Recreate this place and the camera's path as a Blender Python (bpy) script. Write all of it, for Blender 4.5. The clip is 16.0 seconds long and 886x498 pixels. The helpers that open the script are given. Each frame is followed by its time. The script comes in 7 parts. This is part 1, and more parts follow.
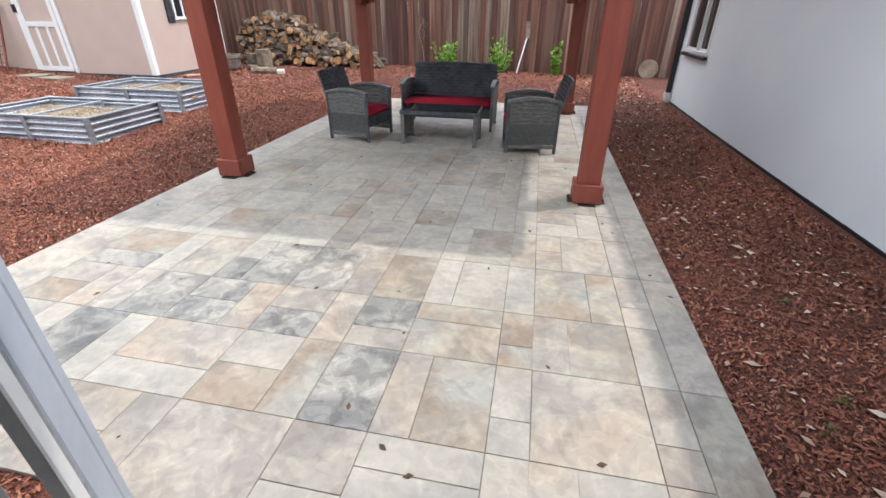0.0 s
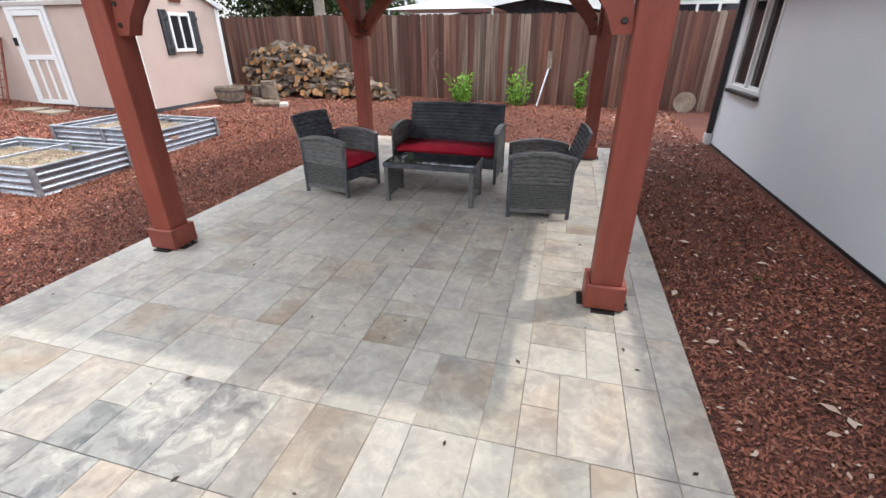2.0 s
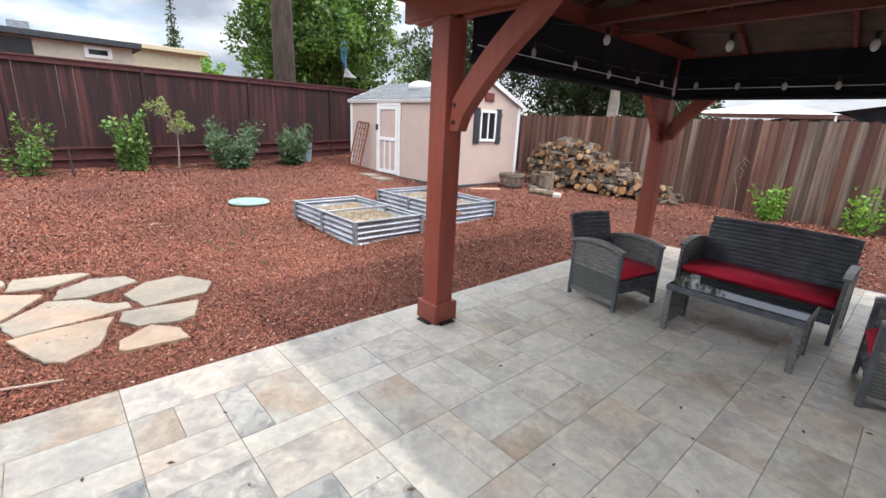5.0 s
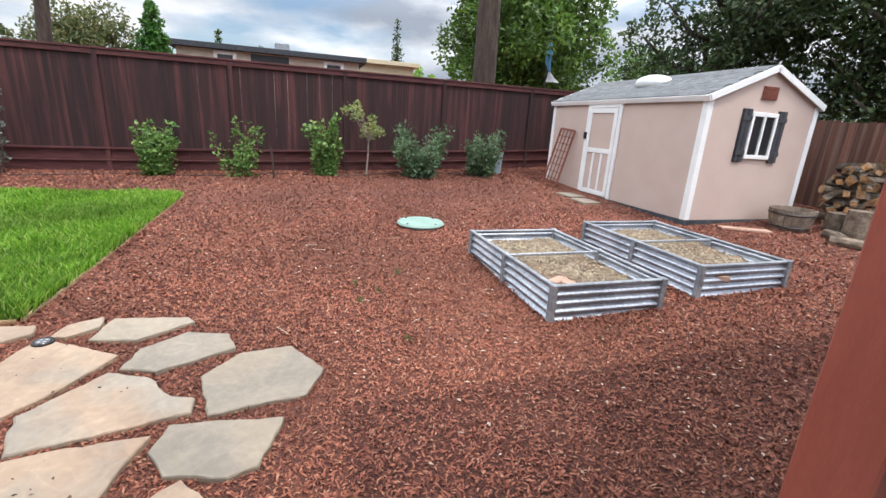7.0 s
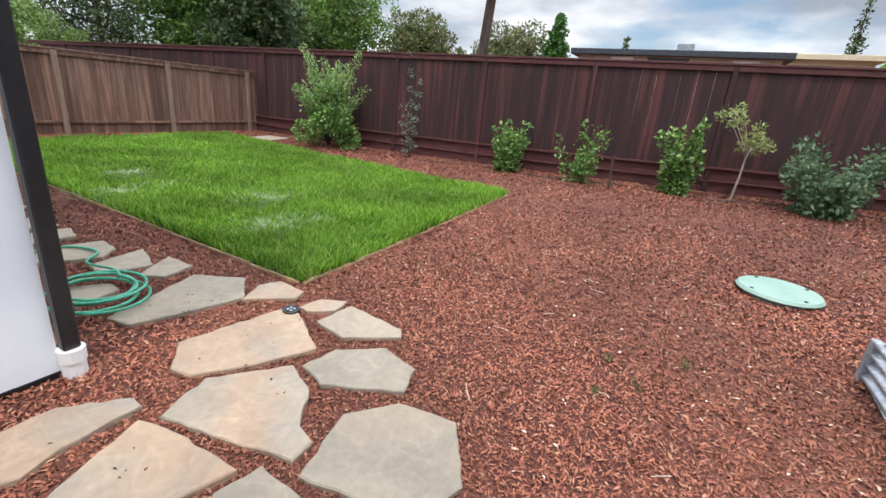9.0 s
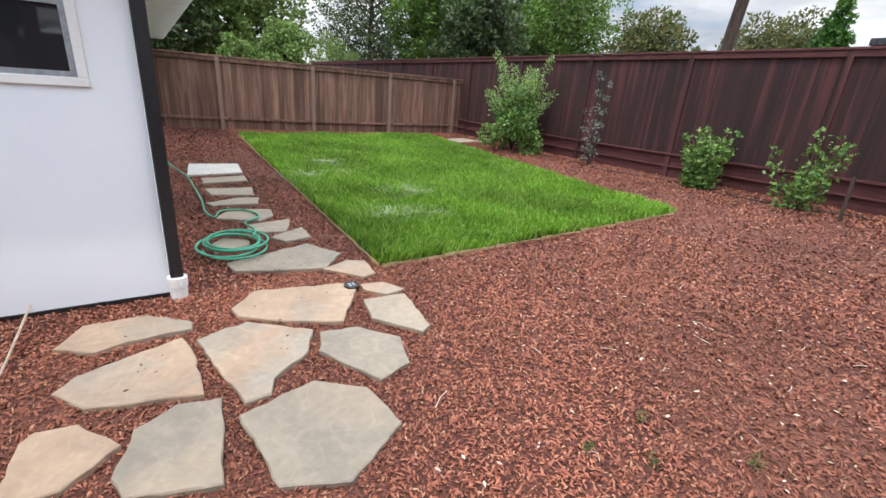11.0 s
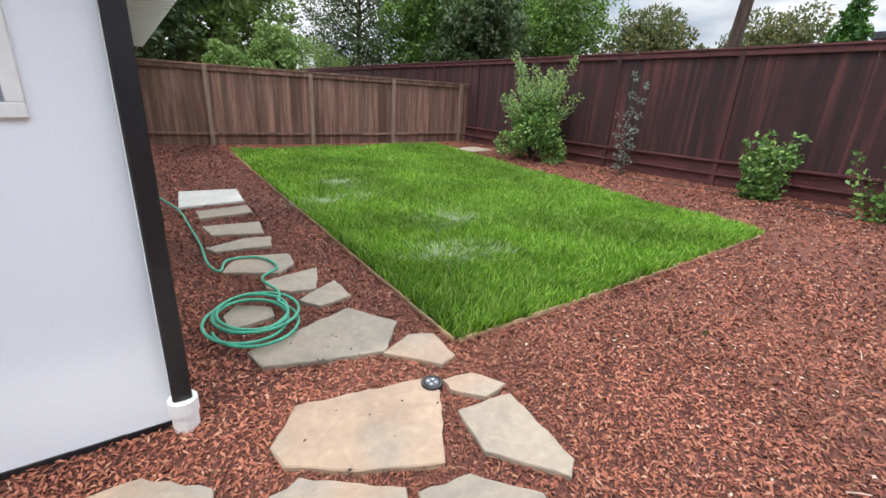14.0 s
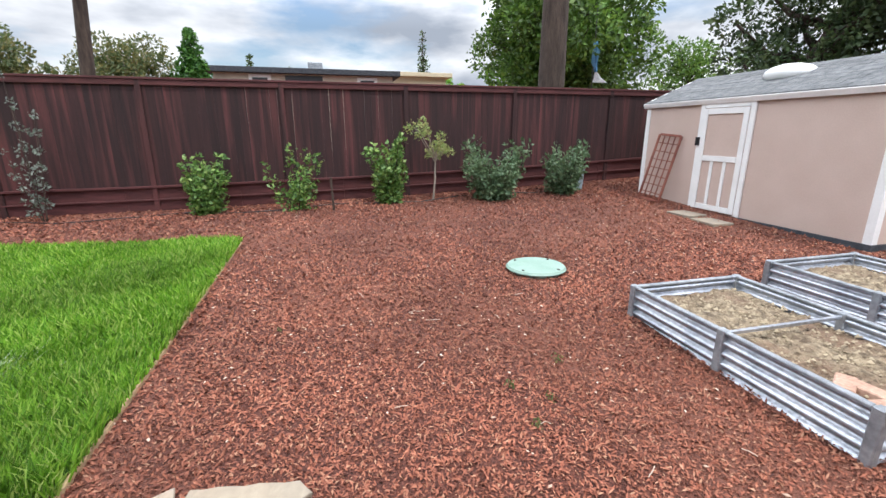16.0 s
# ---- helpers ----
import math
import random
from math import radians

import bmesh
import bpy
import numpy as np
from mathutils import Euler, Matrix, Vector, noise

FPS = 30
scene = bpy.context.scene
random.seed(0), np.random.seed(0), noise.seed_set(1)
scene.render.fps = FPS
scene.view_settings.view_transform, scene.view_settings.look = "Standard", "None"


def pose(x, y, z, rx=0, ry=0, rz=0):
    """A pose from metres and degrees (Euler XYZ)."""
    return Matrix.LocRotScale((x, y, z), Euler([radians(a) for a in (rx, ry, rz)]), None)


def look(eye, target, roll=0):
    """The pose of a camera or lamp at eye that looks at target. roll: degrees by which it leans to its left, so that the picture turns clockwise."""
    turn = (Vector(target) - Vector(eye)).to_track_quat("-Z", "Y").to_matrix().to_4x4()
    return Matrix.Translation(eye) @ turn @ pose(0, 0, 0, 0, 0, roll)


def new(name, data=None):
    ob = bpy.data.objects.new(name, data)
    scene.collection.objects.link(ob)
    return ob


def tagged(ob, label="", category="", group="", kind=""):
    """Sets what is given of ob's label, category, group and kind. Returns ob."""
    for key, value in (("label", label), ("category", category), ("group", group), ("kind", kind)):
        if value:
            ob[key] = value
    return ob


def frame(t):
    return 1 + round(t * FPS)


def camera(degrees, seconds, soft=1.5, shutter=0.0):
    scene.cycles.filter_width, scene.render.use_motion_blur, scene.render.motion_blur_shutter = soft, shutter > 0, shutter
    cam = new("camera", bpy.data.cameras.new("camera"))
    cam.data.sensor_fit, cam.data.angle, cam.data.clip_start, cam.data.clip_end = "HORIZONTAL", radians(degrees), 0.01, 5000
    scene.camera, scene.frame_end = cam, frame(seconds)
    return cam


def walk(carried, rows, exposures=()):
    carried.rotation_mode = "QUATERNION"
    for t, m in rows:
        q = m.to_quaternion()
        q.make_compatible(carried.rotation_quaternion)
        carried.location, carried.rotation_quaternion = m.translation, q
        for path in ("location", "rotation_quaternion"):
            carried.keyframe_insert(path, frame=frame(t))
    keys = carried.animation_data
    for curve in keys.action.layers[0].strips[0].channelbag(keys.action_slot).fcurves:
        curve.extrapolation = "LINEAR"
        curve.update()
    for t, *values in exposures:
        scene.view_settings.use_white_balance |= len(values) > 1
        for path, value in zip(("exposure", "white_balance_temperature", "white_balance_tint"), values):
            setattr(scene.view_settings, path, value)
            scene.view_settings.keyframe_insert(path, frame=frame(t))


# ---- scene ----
cam = camera(90.9, 16.0)
PATH = [
    (0, (0.031, -0.033, 1.5), (-0.313, 1.691, 0.546), 0.3),
    (0.5, (0.052, 0.375, 1.528), (-0.276, 2.098, 0.567), 0.1),
    (1, (0.079, 0.758, 1.519), (-0.243, 2.484, 0.561), -0.1),
    (1.5, (0.113, 0.98, 1.556), (-0.246, 2.712, 0.622), -0.2),
    (2, (0.185, 1.089, 1.614), (-0.287, 2.823, 0.737), -0.1),
    (2.5, (0.279, 1.025, 1.657), (-0.365, 2.745, 0.864), 0.2),
    (3, (0.398, 0.964, 1.686), (-0.465, 2.631, 0.998), 0.7),
    (3.5, (0.45, 0.97, 1.683), (-0.613, 2.554, 1.081), 1.4),
    (6, (-1.203, 1.838, 1.605), (-2.814, 2.889, 1.059), 3.1),
    (6.5, (-1.723, 2.08, 1.579), (-3.444, 2.942, 1.036), 3.1),
    (7, (-2.22, 2.297, 1.592), (-4.042, 2.908, 1.04), 3.5),
    (7.5, (-2.663, 2.495, 1.596), (-4.559, 2.79, 1.033), 4.0),
    (8, (-3.033, 2.643, 1.591), (-4.945, 2.551, 1.01), 4.5),
    (8.5, (-3.237, 2.759, 1.592), (-5.072, 2.249, 0.981), 4.8),
    (9, (-3.401, 2.901, 1.593), (-5.082, 2.027, 0.951), 5.0),
    (9.5, (-3.701, 3.026, 1.593), (-5.194, 1.871, 0.931), 5.1),
    (12, (-4.285, 3.904, 1.561), (-5.168, 2.245, 0.879), 4.1),
    (12.5, (-4.189, 3.643, 1.531), (-5.021, 1.956, 0.85), 4.0),
    (13, (-4.098, 3.217, 1.502), (-4.933, 1.53, 0.826), 3.8),
    (13.5, (-4.153, 2.711, 1.546), (-5.053, 1.057, 0.873), 3.6),
    (14, (-4.229, 2.348, 1.594), (-5.329, 0.815, 0.929), 3.1),
    (14.5, (-4.316, 2.048, 1.639), (-5.769, 0.823, 1.016), 2.7),
    (15, (-4.206, 1.842, 1.73), (-5.975, 1.105, 1.158), 2.4),
]
LAST = [(15.5, (-4.008, 1.783, 1.725), -15.7, -1.1, 95.2), (16.0, (-3.80, 1.69, 1.70), -15.1, 0.05, 75.4)]
walk(cam, [(t, look(eye, target, roll)) for t, eye, target, roll in PATH] + [(t, pose(*eye, 90 + pitch, roll, yaw)) for t, eye, pitch, roll, yaw in LAST],
     [(0.0, 0.45), (3.5, 0.47), (6.0, 0.42), (8.0, 0.10), (8.6, 0.22), (9.5, 0.18), (12.5, 0.18), (13.8, 0.18), (15.4, 0.50), (16.0, 0.28)])

# ---- world and light ----
SUN_WAY = Vector((-0.93, -0.52, -2.3)).normalized()
world = bpy.data.worlds.new("world")
scene.world = world
world.use_nodes = True
wn, wl = world.node_tree.nodes, world.node_tree.links
wn.clear()
sky = wn.new("ShaderNodeTexSky")
sky.sky_type = "NISHITA"
sky.sun_disc = False
sky.sun_elevation = math.asin(-SUN_WAY.z)
sky.sun_rotation = math.atan2(-SUN_WAY.x, -SUN_WAY.y)
coords = wn.new("ShaderNodeTexCoord")
squash = wn.new("ShaderNodeMapping")
squash.inputs["Scale"].default_value = (1.0, 1.0, 3.2)
squash.inputs["Location"].default_value = (0.4, 0.2, 0.0)
wl.new(coords.outputs["Generated"], squash.inputs["Vector"])
clouds = wn.new("ShaderNodeTexNoise")
clouds.inputs["Scale"].default_value = 2.1
clouds.inputs["Detail"].default_value = 8.0
clouds.inputs["Roughness"].default_value = 0.55
wl.new(squash.outputs["Vector"], clouds.inputs["Vector"])
cover = wn.new("ShaderNodeValToRGB")
cover.color_ramp.elements[0].position = 0.37
cover.color_ramp.elements[1].position = 0.5
wl.new(clouds.outputs["Fac"], cover.inputs["Fac"])
shade = wn.new("ShaderNodeTexNoise")
shade.inputs["Scale"].default_value = 3.0
shade.inputs["Detail"].default_value = 6.0
wl.new(squash.outputs["Vector"], shade.inputs["Vector"])
tone = wn.new("ShaderNodeValToRGB")
tone.color_ramp.elements[0].position = 0.38
tone.color_ramp.elements[0].color = (3.0, 3.4, 4.1, 1)
tone.color_ramp.elements[1].position = 0.62
tone.color_ramp.elements[1].color = (8.6, 8.8, 9.2, 1)
wl.new(shade.outputs["Fac"], tone.inputs["Fac"])
blend = wn.new("ShaderNodeMix")
blend.data_type = "RGBA"
wl.new(cover.outputs["Color"], blend.inputs["Factor"])
wl.new(sky.outputs["Color"], blend.inputs["A"])
wl.new(tone.outputs["Color"], blend.inputs["B"])
split = wn.new("ShaderNodeSeparateXYZ")
wl.new(coords.outputs["Generated"], split.inputs["Vector"])
zenith = wn.new("ShaderNodeMapRange")
zenith.inputs["From Min"].default_value = 0.2
zenith.inputs["From Max"].default_value = 0.62
zenith.inputs["To Min"].default_value = 0.8
zenith.inputs["To Max"].default_value = 3.1
wl.new(split.outputs["Z"], zenith.inputs["Value"])
lift = wn.new("ShaderNodeVectorMath")
lift.operation = "SCALE"
wl.new(blend.outputs["Result"], lift.inputs[0])
wl.new(zenith.outputs["Result"], lift.inputs["Scale"])
back = wn.new("ShaderNodeBackground")
back.inputs["Strength"].default_value = 0.148
wl.new(lift.outputs["Vector"], back.inputs["Color"])
wout = wn.new("ShaderNodeOutputWorld")
wl.new(back.outputs["Background"], wout.inputs["Surface"])

sun_data = bpy.data.lights.new("sun", "SUN")
sun_data.energy = 1.82
sun_data.angle = radians(1.2)
sun_data.color = (1.0, 0.95, 0.88)
sun = new("sun", sun_data)
sun.matrix_world = look((0, 0, 30), Vector((0, 0, 30)) + SUN_WAY)


# ---- materials ----
def surf(name, c1, c2, scale=4.0, rough=0.7, bump=0.2, fine=40.0, stretch=(1, 1, 1), vary=0.0, island=0.0, metal=0.0, c3=None, scale3=0.7, spread=0.15, depth=0.01, grainy=0.2):
    """Two colours mixed by large noise, fine grain in colour and relief, and an optional third colour in wide stains."""
    m = bpy.data.materials.new(name)
    m.use_nodes = True
    n, l = m.node_tree.nodes, m.node_tree.links
    b = n["Principled BSDF"]
    tc = n.new("ShaderNodeTexCoord")
    mp = n.new("ShaderNodeMapping")
    mp.inputs["Scale"].default_value = stretch
    l.new(tc.outputs["Object"], mp.inputs["Vector"])
    vec = mp.outputs["Vector"]
    if vary or island:
        info = n.new("ShaderNodeObjectInfo")
        shift = n.new("ShaderNodeVectorMath")
        shift.operation = "MULTIPLY_ADD"
        comb = n.new("ShaderNodeCombineXYZ")
        for k in "XYZ":
            l.new(info.outputs["Random"], comb.inputs[k])
        l.new(comb.outputs["Vector"], shift.inputs[0])
        shift.inputs[1].default_value = (37.0, 53.0, 71.0)
        l.new(vec, shift.inputs[2])
        vec = shift.outputs["Vector"]
    big = n.new("ShaderNodeTexNoise")
    big.inputs["Scale"].default_value = scale
    big.inputs["Detail"].default_value = 5.0
    l.new(vec, big.inputs["Vector"])
    ramp = n.new("ShaderNodeValToRGB")
    ramp.color_ramp.elements[0].position = 0.5 - spread
    ramp.color_ramp.elements[1].position = 0.5 + spread
    ramp.color_ramp.elements[0].color = (*c1, 1)
    ramp.color_ramp.elements[1].color = (*c2, 1)
    l.new(big.outputs["Fac"], ramp.inputs["Fac"])
    col = ramp.outputs["Color"]
    if c3:
        wide = n.new("ShaderNodeTexNoise")
        wide.inputs["Scale"].default_value = scale3
        wide.inputs["Detail"].default_value = 4.0
        l.new(vec, wide.inputs["Vector"])
        r3 = n.new("ShaderNodeValToRGB")
        r3.color_ramp.elements[0].position = 0.48
        r3.color_ramp.elements[1].position = 0.66
        l.new(wide.outputs["Fac"], r3.inputs["Fac"])
        mx = n.new("ShaderNodeMix")
        mx.data_type = "RGBA"
        l.new(r3.outputs["Color"], mx.inputs["Factor"])
        l.new(col, mx.inputs["A"])
        mx.inputs["B"].default_value = (*c3, 1)
        col = mx.outputs["Result"]
    grain = n.new("ShaderNodeTexNoise")
    grain.inputs["Scale"].default_value = fine
    grain.inputs["Detail"].default_value = 3.0
    l.new(vec, grain.inputs["Vector"])
    hsv = n.new("ShaderNodeHueSaturation")
    rng = n.new("ShaderNodeMapRange")
    rng.inputs["To Min"].default_value = 1 - grainy
    rng.inputs["To Max"].default_value = 1 + grainy
    rng.inputs["From Min"].default_value = 0.3
    rng.inputs["From Max"].default_value = 0.7
    l.new(grain.outputs["Fac"], rng.inputs["Value"])
    value = rng.outputs["Result"]
    if vary:
        rv = n.new("ShaderNodeMapRange")
        rv.inputs["To Min"].default_value = 1 - vary
        rv.inputs["To Max"].default_value = 1 + vary
        l.new(info.outputs["Random"], rv.inputs["Value"])
        mul = n.new("ShaderNodeMath")
        mul.operation = "MULTIPLY"
        l.new(value, mul.inputs[0])
        l.new(rv.outputs["Result"], mul.inputs[1])
        value = mul.outputs["Value"]
    if island:
        geo = n.new("ShaderNodeNewGeometry")
        ri = n.new("ShaderNodeMapRange")
        ri.inputs["To Min"].default_value = 1 - island
        ri.inputs["To Max"].default_value = 1 + island
        l.new(geo.outputs["Random Per Island"], ri.inputs["Value"])
        mul = n.new("ShaderNodeMath")
        mul.operation = "MULTIPLY"
        l.new(value, mul.inputs[0])
        l.new(ri.outputs["Result"], mul.inputs[1])
        value = mul.outputs["Value"]
    l.new(col, hsv.inputs["Color"])
    l.new(value, hsv.inputs["Value"])
    l.new(hsv.outputs["Color"], b.inputs["Base Color"])
    b.inputs["Roughness"].default_value = rough
    b.inputs["Metallic"].default_value = metal
    if bump:
        bp = n.new("ShaderNodeBump")
        bp.inputs["Strength"].default_value = bump
        bp.inputs["Distance"].default_value = depth
        l.new(grain.outputs["Fac"], bp.inputs["Height"])
        l.new(bp.outputs["Normal"], b.inputs["Normal"])
    return m


def stone(name, dark, light, warm, rough, crisp=0.16):
    """Split slate or stamped concrete: broad tone, warped brown and grey blotches with a crisp edge, veins and cleft relief."""
    m = surf(name, dark, light, 2.6, rough, 0.0, 24, vary=0.06, c3=warm, scale3=1.9, spread=0.17, grainy=0.07)
    n, l = m.node_tree.nodes, m.node_tree.links
    b = n["Principled BSDF"]
    vec = [x for x in n if x.bl_idname == "ShaderNodeVectorMath"][0].outputs["Vector"]
    cleft = n.new("ShaderNodeTexNoise")
    cleft.inputs["Scale"].default_value = 3.4
    cleft.inputs["Detail"].default_value = 7.0
    cleft.inputs["Roughness"].default_value = 0.62
    cleft.inputs["Distortion"].default_value = 0.5
    l.new(vec, cleft.inputs["Vector"])
    edge = n.new("ShaderNodeValToRGB")
    edge.color_ramp.elements[0].position = 0.42
    edge.color_ramp.elements[0].color = (1 - crisp, 1 - crisp, 1 - 0.95 * crisp, 1)
    edge.color_ramp.elements[1].position = 0.50
    edge.color_ramp.elements[1].color = (1.06, 1.05, 1.03, 1)
    l.new(cleft.outputs["Fac"], edge.inputs["Fac"])
    veins = n.new("ShaderNodeTexNoise")
    veins.inputs["Scale"].default_value = 3.5
    veins.inputs["Detail"].default_value = 4.0
    veins.inputs["Distortion"].default_value = 1.5
    l.new(vec, veins.inputs["Vector"])
    line = n.new("ShaderNodeValToRGB")
    e = line.color_ramp.elements
    e[0].position, e[0].color = 0.46, (1, 1, 1, 1)
    e[1].position, e[1].color = 0.54, (1, 1, 1, 1)
    mid = e.new(0.5)
    mid.color = (1.10, 1.10, 1.09, 1)
    l.new(veins.outputs["Fac"], line.inputs["Fac"])
    patch = n.new("ShaderNodeTexNoise")
    patch.inputs["Scale"].default_value = 9.0
    patch.inputs["Detail"].default_value = 5.0
    patch.inputs["Distortion"].default_value = 1.1
    l.new(vec, patch.inputs["Vector"])
    flake = n.new("ShaderNodeValToRGB")
    fe = flake.color_ramp.elements
    fe[0].position, fe[0].color = 0.43, (1 - 0.75 * crisp, 1 - 0.75 * crisp, 1 - 0.7 * crisp, 1)
    fe[1].position, fe[1].color = 0.47, (1, 1, 1, 1)
    pale = fe.new(0.58)
    pale.color = (1, 1, 1, 1)
    bright = fe.new(0.61)
    bright.color = (1 + 0.7 * crisp, 1 + 0.7 * crisp, 1 + 0.65 * crisp, 1)
    l.new(patch.outputs["Fac"], flake.inputs["Fac"])
    col = b.inputs["Base Color"].links[0].from_socket
    for src in (edge, flake, line):
        mx = n.new("ShaderNodeVectorMath")
        mx.operation = "MULTIPLY"
        l.new(col, mx.inputs[0])
        l.new(src.outputs["Color"], mx.inputs[1])
        col = mx.outputs["Vector"]
    l.new(col, b.inputs["Base Color"])
    bp = n.new("ShaderNodeBump")
    bp.inputs["Strength"].default_value = 0.45
    bp.inputs["Distance"].default_value = 0.012
    l.new(cleft.outputs["Fac"], bp.inputs["Height"])
    l.new(bp.outputs["Normal"], b.inputs["Normal"])
    return m


def islands(name, colours, rough=0.9, trans=0.0, patch=0.0, patch_scale=0.8):
    """One colour for each joined piece, drawn from a few; trans: light that comes through leaves."""
    m = bpy.data.materials.new(name)
    m.use_nodes = True
    n, l = m.node_tree.nodes, m.node_tree.links
    b = n["Principled BSDF"]
    geo = n.new("ShaderNodeNewGeometry")
    ramp = n.new("ShaderNodeValToRGB")
    e = ramp.color_ramp.elements
    while len(e) < len(colours):
        e.new(0.5)
    for i, c in enumerate(colours):
        e[i].position = i / (len(colours) - 1)
        e[i].color = (*c, 1)
    l.new(geo.outputs["Random Per Island"], ramp.inputs["Fac"])
    col = ramp.outputs["Color"]
    if patch:
        tc = n.new("ShaderNodeTexCoord")
        wide = n.new("ShaderNodeTexNoise")
        wide.inputs["Scale"].default_value = patch_scale
        wide.inputs["Detail"].default_value = 5.0
        l.new(tc.outputs["Object"], wide.inputs["Vector"])
        rg = n.new("ShaderNodeMapRange")
        rg.inputs["From Min"].default_value = 0.35
        rg.inputs["From Max"].default_value = 0.65
        rg.inputs["To Min"].default_value = 1 - patch
        rg.inputs["To Max"].default_value = 1 + patch
        l.new(wide.outputs["Fac"], rg.inputs["Value"])
        sc = n.new("ShaderNodeVectorMath")
        sc.operation = "SCALE"
        l.new(col, sc.inputs[0])
        l.new(rg.outputs["Result"], sc.inputs["Scale"])
        col = sc.outputs["Vector"]
    l.new(col, b.inputs["Base Color"])
    b.inputs["Roughness"].default_value = rough
    if trans:
        out = n["Material Output"]
        tr = n.new("ShaderNodeBsdfTranslucent")
        l.new(col, tr.inputs["Color"])
        mx = n.new("ShaderNodeMixShader")
        mx.inputs["Fac"].default_value = trans
        l.new(b.outputs["BSDF"], mx.inputs[1])
        l.new(tr.outputs["BSDF"], mx.inputs[2])
        l.new(mx.outputs["Shader"], out.inputs["Surface"])
    return m


# base colour darkened to put shade into the gaps between chips
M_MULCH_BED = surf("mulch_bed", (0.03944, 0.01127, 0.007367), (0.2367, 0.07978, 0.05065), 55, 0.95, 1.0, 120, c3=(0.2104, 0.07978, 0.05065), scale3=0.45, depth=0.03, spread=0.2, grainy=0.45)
M_CHIPS = islands("mulch_chips", [(0.06273, 0.01998, 0.01248), (0.1576, 0.04969, 0.02993), (0.2511, 0.08388, 0.04949), (0.3361, 0.1177, 0.06991), (0.1971, 0.06346, 0.03813), (0.3858, 0.1509, 0.0884), (0.2829, 0.09599, 0.05712), (0.4175, 0.2289, 0.1421)], patch=0.28, patch_scale=0.55)
M_PALECHIP = islands("pale_chips", [(0.45, 0.32, 0.24), (0.6, 0.48, 0.38), (0.36, 0.22, 0.15)])
M_STAMP = stone("stamped_concrete", (0.3116, 0.2862, 0.2464), (0.3906, 0.3534, 0.3034), (0.3581, 0.2951, 0.2331), 0.5)
M_STAMP_PALE = stone("stamped_concrete_pale", (0.3267, 0.3089, 0.2682), (0.4084, 0.3823, 0.3327), (0.365, 0.3268, 0.2744), 0.5, 0.1)
M_STAMP_GREY = stone("stamped_concrete_grey", (0.194, 0.194, 0.1802), (0.3142, 0.3049, 0.2772), (0.3511, 0.328, 0.2864), 0.45, 0.34)
M_STAMP_TAN = stone("stamped_concrete_tan", (0.2778, 0.2106, 0.1514), (0.3451, 0.3181, 0.2663), (0.3115, 0.3092, 0.2754), 0.5)
M_JOINT = surf("patio_joint", (0.184, 0.173, 0.1518), (0.3128, 0.2944, 0.2622), 2.5, 0.9, 0.4, 60)
M_SLAB = surf("slab_concrete", (0.5, 0.48, 0.42), (0.6, 0.57, 0.5), 3, 0.8, 0.3, 60)
M_FLAG_TAN = stone("flagstone_tan", (0.2971, 0.2105, 0.1463), (0.3691, 0.2719, 0.1907), (0.279, 0.2412, 0.1907), 0.75, 0.05)
M_FLAG_GREY = stone("flagstone_grey", (0.2105, 0.1823, 0.1436), (0.2584, 0.2219, 0.1734), (0.2776, 0.2254, 0.1654), 0.75, 0.05)
M_FLAG_BEIGE = stone("flagstone_beige", (0.2521, 0.2135, 0.162), (0.3082, 0.2614, 0.1994), (0.3082, 0.2439, 0.1745), 0.75, 0.05)
M_RED = surf("red_stained_wood", (0.23, 0.052, 0.033), (0.28, 0.067, 0.043), 2.5, 0.5, 0.15, 30, stretch=(6, 6, 1), vary=0.05, grainy=0.07)
M_REDH = surf("red_stained_beam", (0.23, 0.052, 0.033), (0.28, 0.067, 0.043), 2.5, 0.55, 0.15, 30, stretch=(1, 1, 5), vary=0.05, grainy=0.07)
M_ROOFIN = surf("roof_panel_underside", (0.05, 0.04, 0.033), (0.08, 0.066, 0.055), 3, 0.7, 0.1, 20)
# the red beam stain again, darkened for the shade under the gazebo roof
M_RAFTER_SHADED = surf("shaded_red_rafter", (0.10, 0.026, 0.018), (0.14, 0.038, 0.026), 2.5, 0.6, 0.15, 30, stretch=(1, 1, 5), grainy=0.08)
M_ROOFOUT = surf("roof_metal", (0.06, 0.05, 0.045), (0.09, 0.08, 0.07), 3, 0.5, 0.1, 20, metal=0.2)
M_NAVY = surf("navy_fabric", (0.004, 0.0045, 0.009), (0.007, 0.008, 0.014), 6, 0.95, 0.1, 90)
M_WICKER = surf("grey_wicker", (0.10, 0.103, 0.10), (0.21, 0.21, 0.20), 16, 0.5, 0.3, 60, stretch=(1, 1, 6), vary=0.08)
M_WICKER_LOW = surf("smooth_grey_wicker", (0.075, 0.08, 0.074), (0.13, 0.135, 0.125), 16, 0.5, 0.2, 60, stretch=(6, 6, 1), vary=0.05)
M_WICKER_DARK = surf("dark_wicker", (0.05408, 0.06032, 0.07254), (0.09984, 0.1082, 0.1209), 9, 0.5, 0.3, 60)
M_CUSHION = surf("red_cushion", (0.441, 0.006, 0.0264), (0.546, 0.01, 0.0396), 6, 0.85, 0.3, 120)
M_GLASSTOP = surf("dark_glass", (0.015, 0.018, 0.018), (0.02, 0.022, 0.022), 3, 0.04, 0, 20)
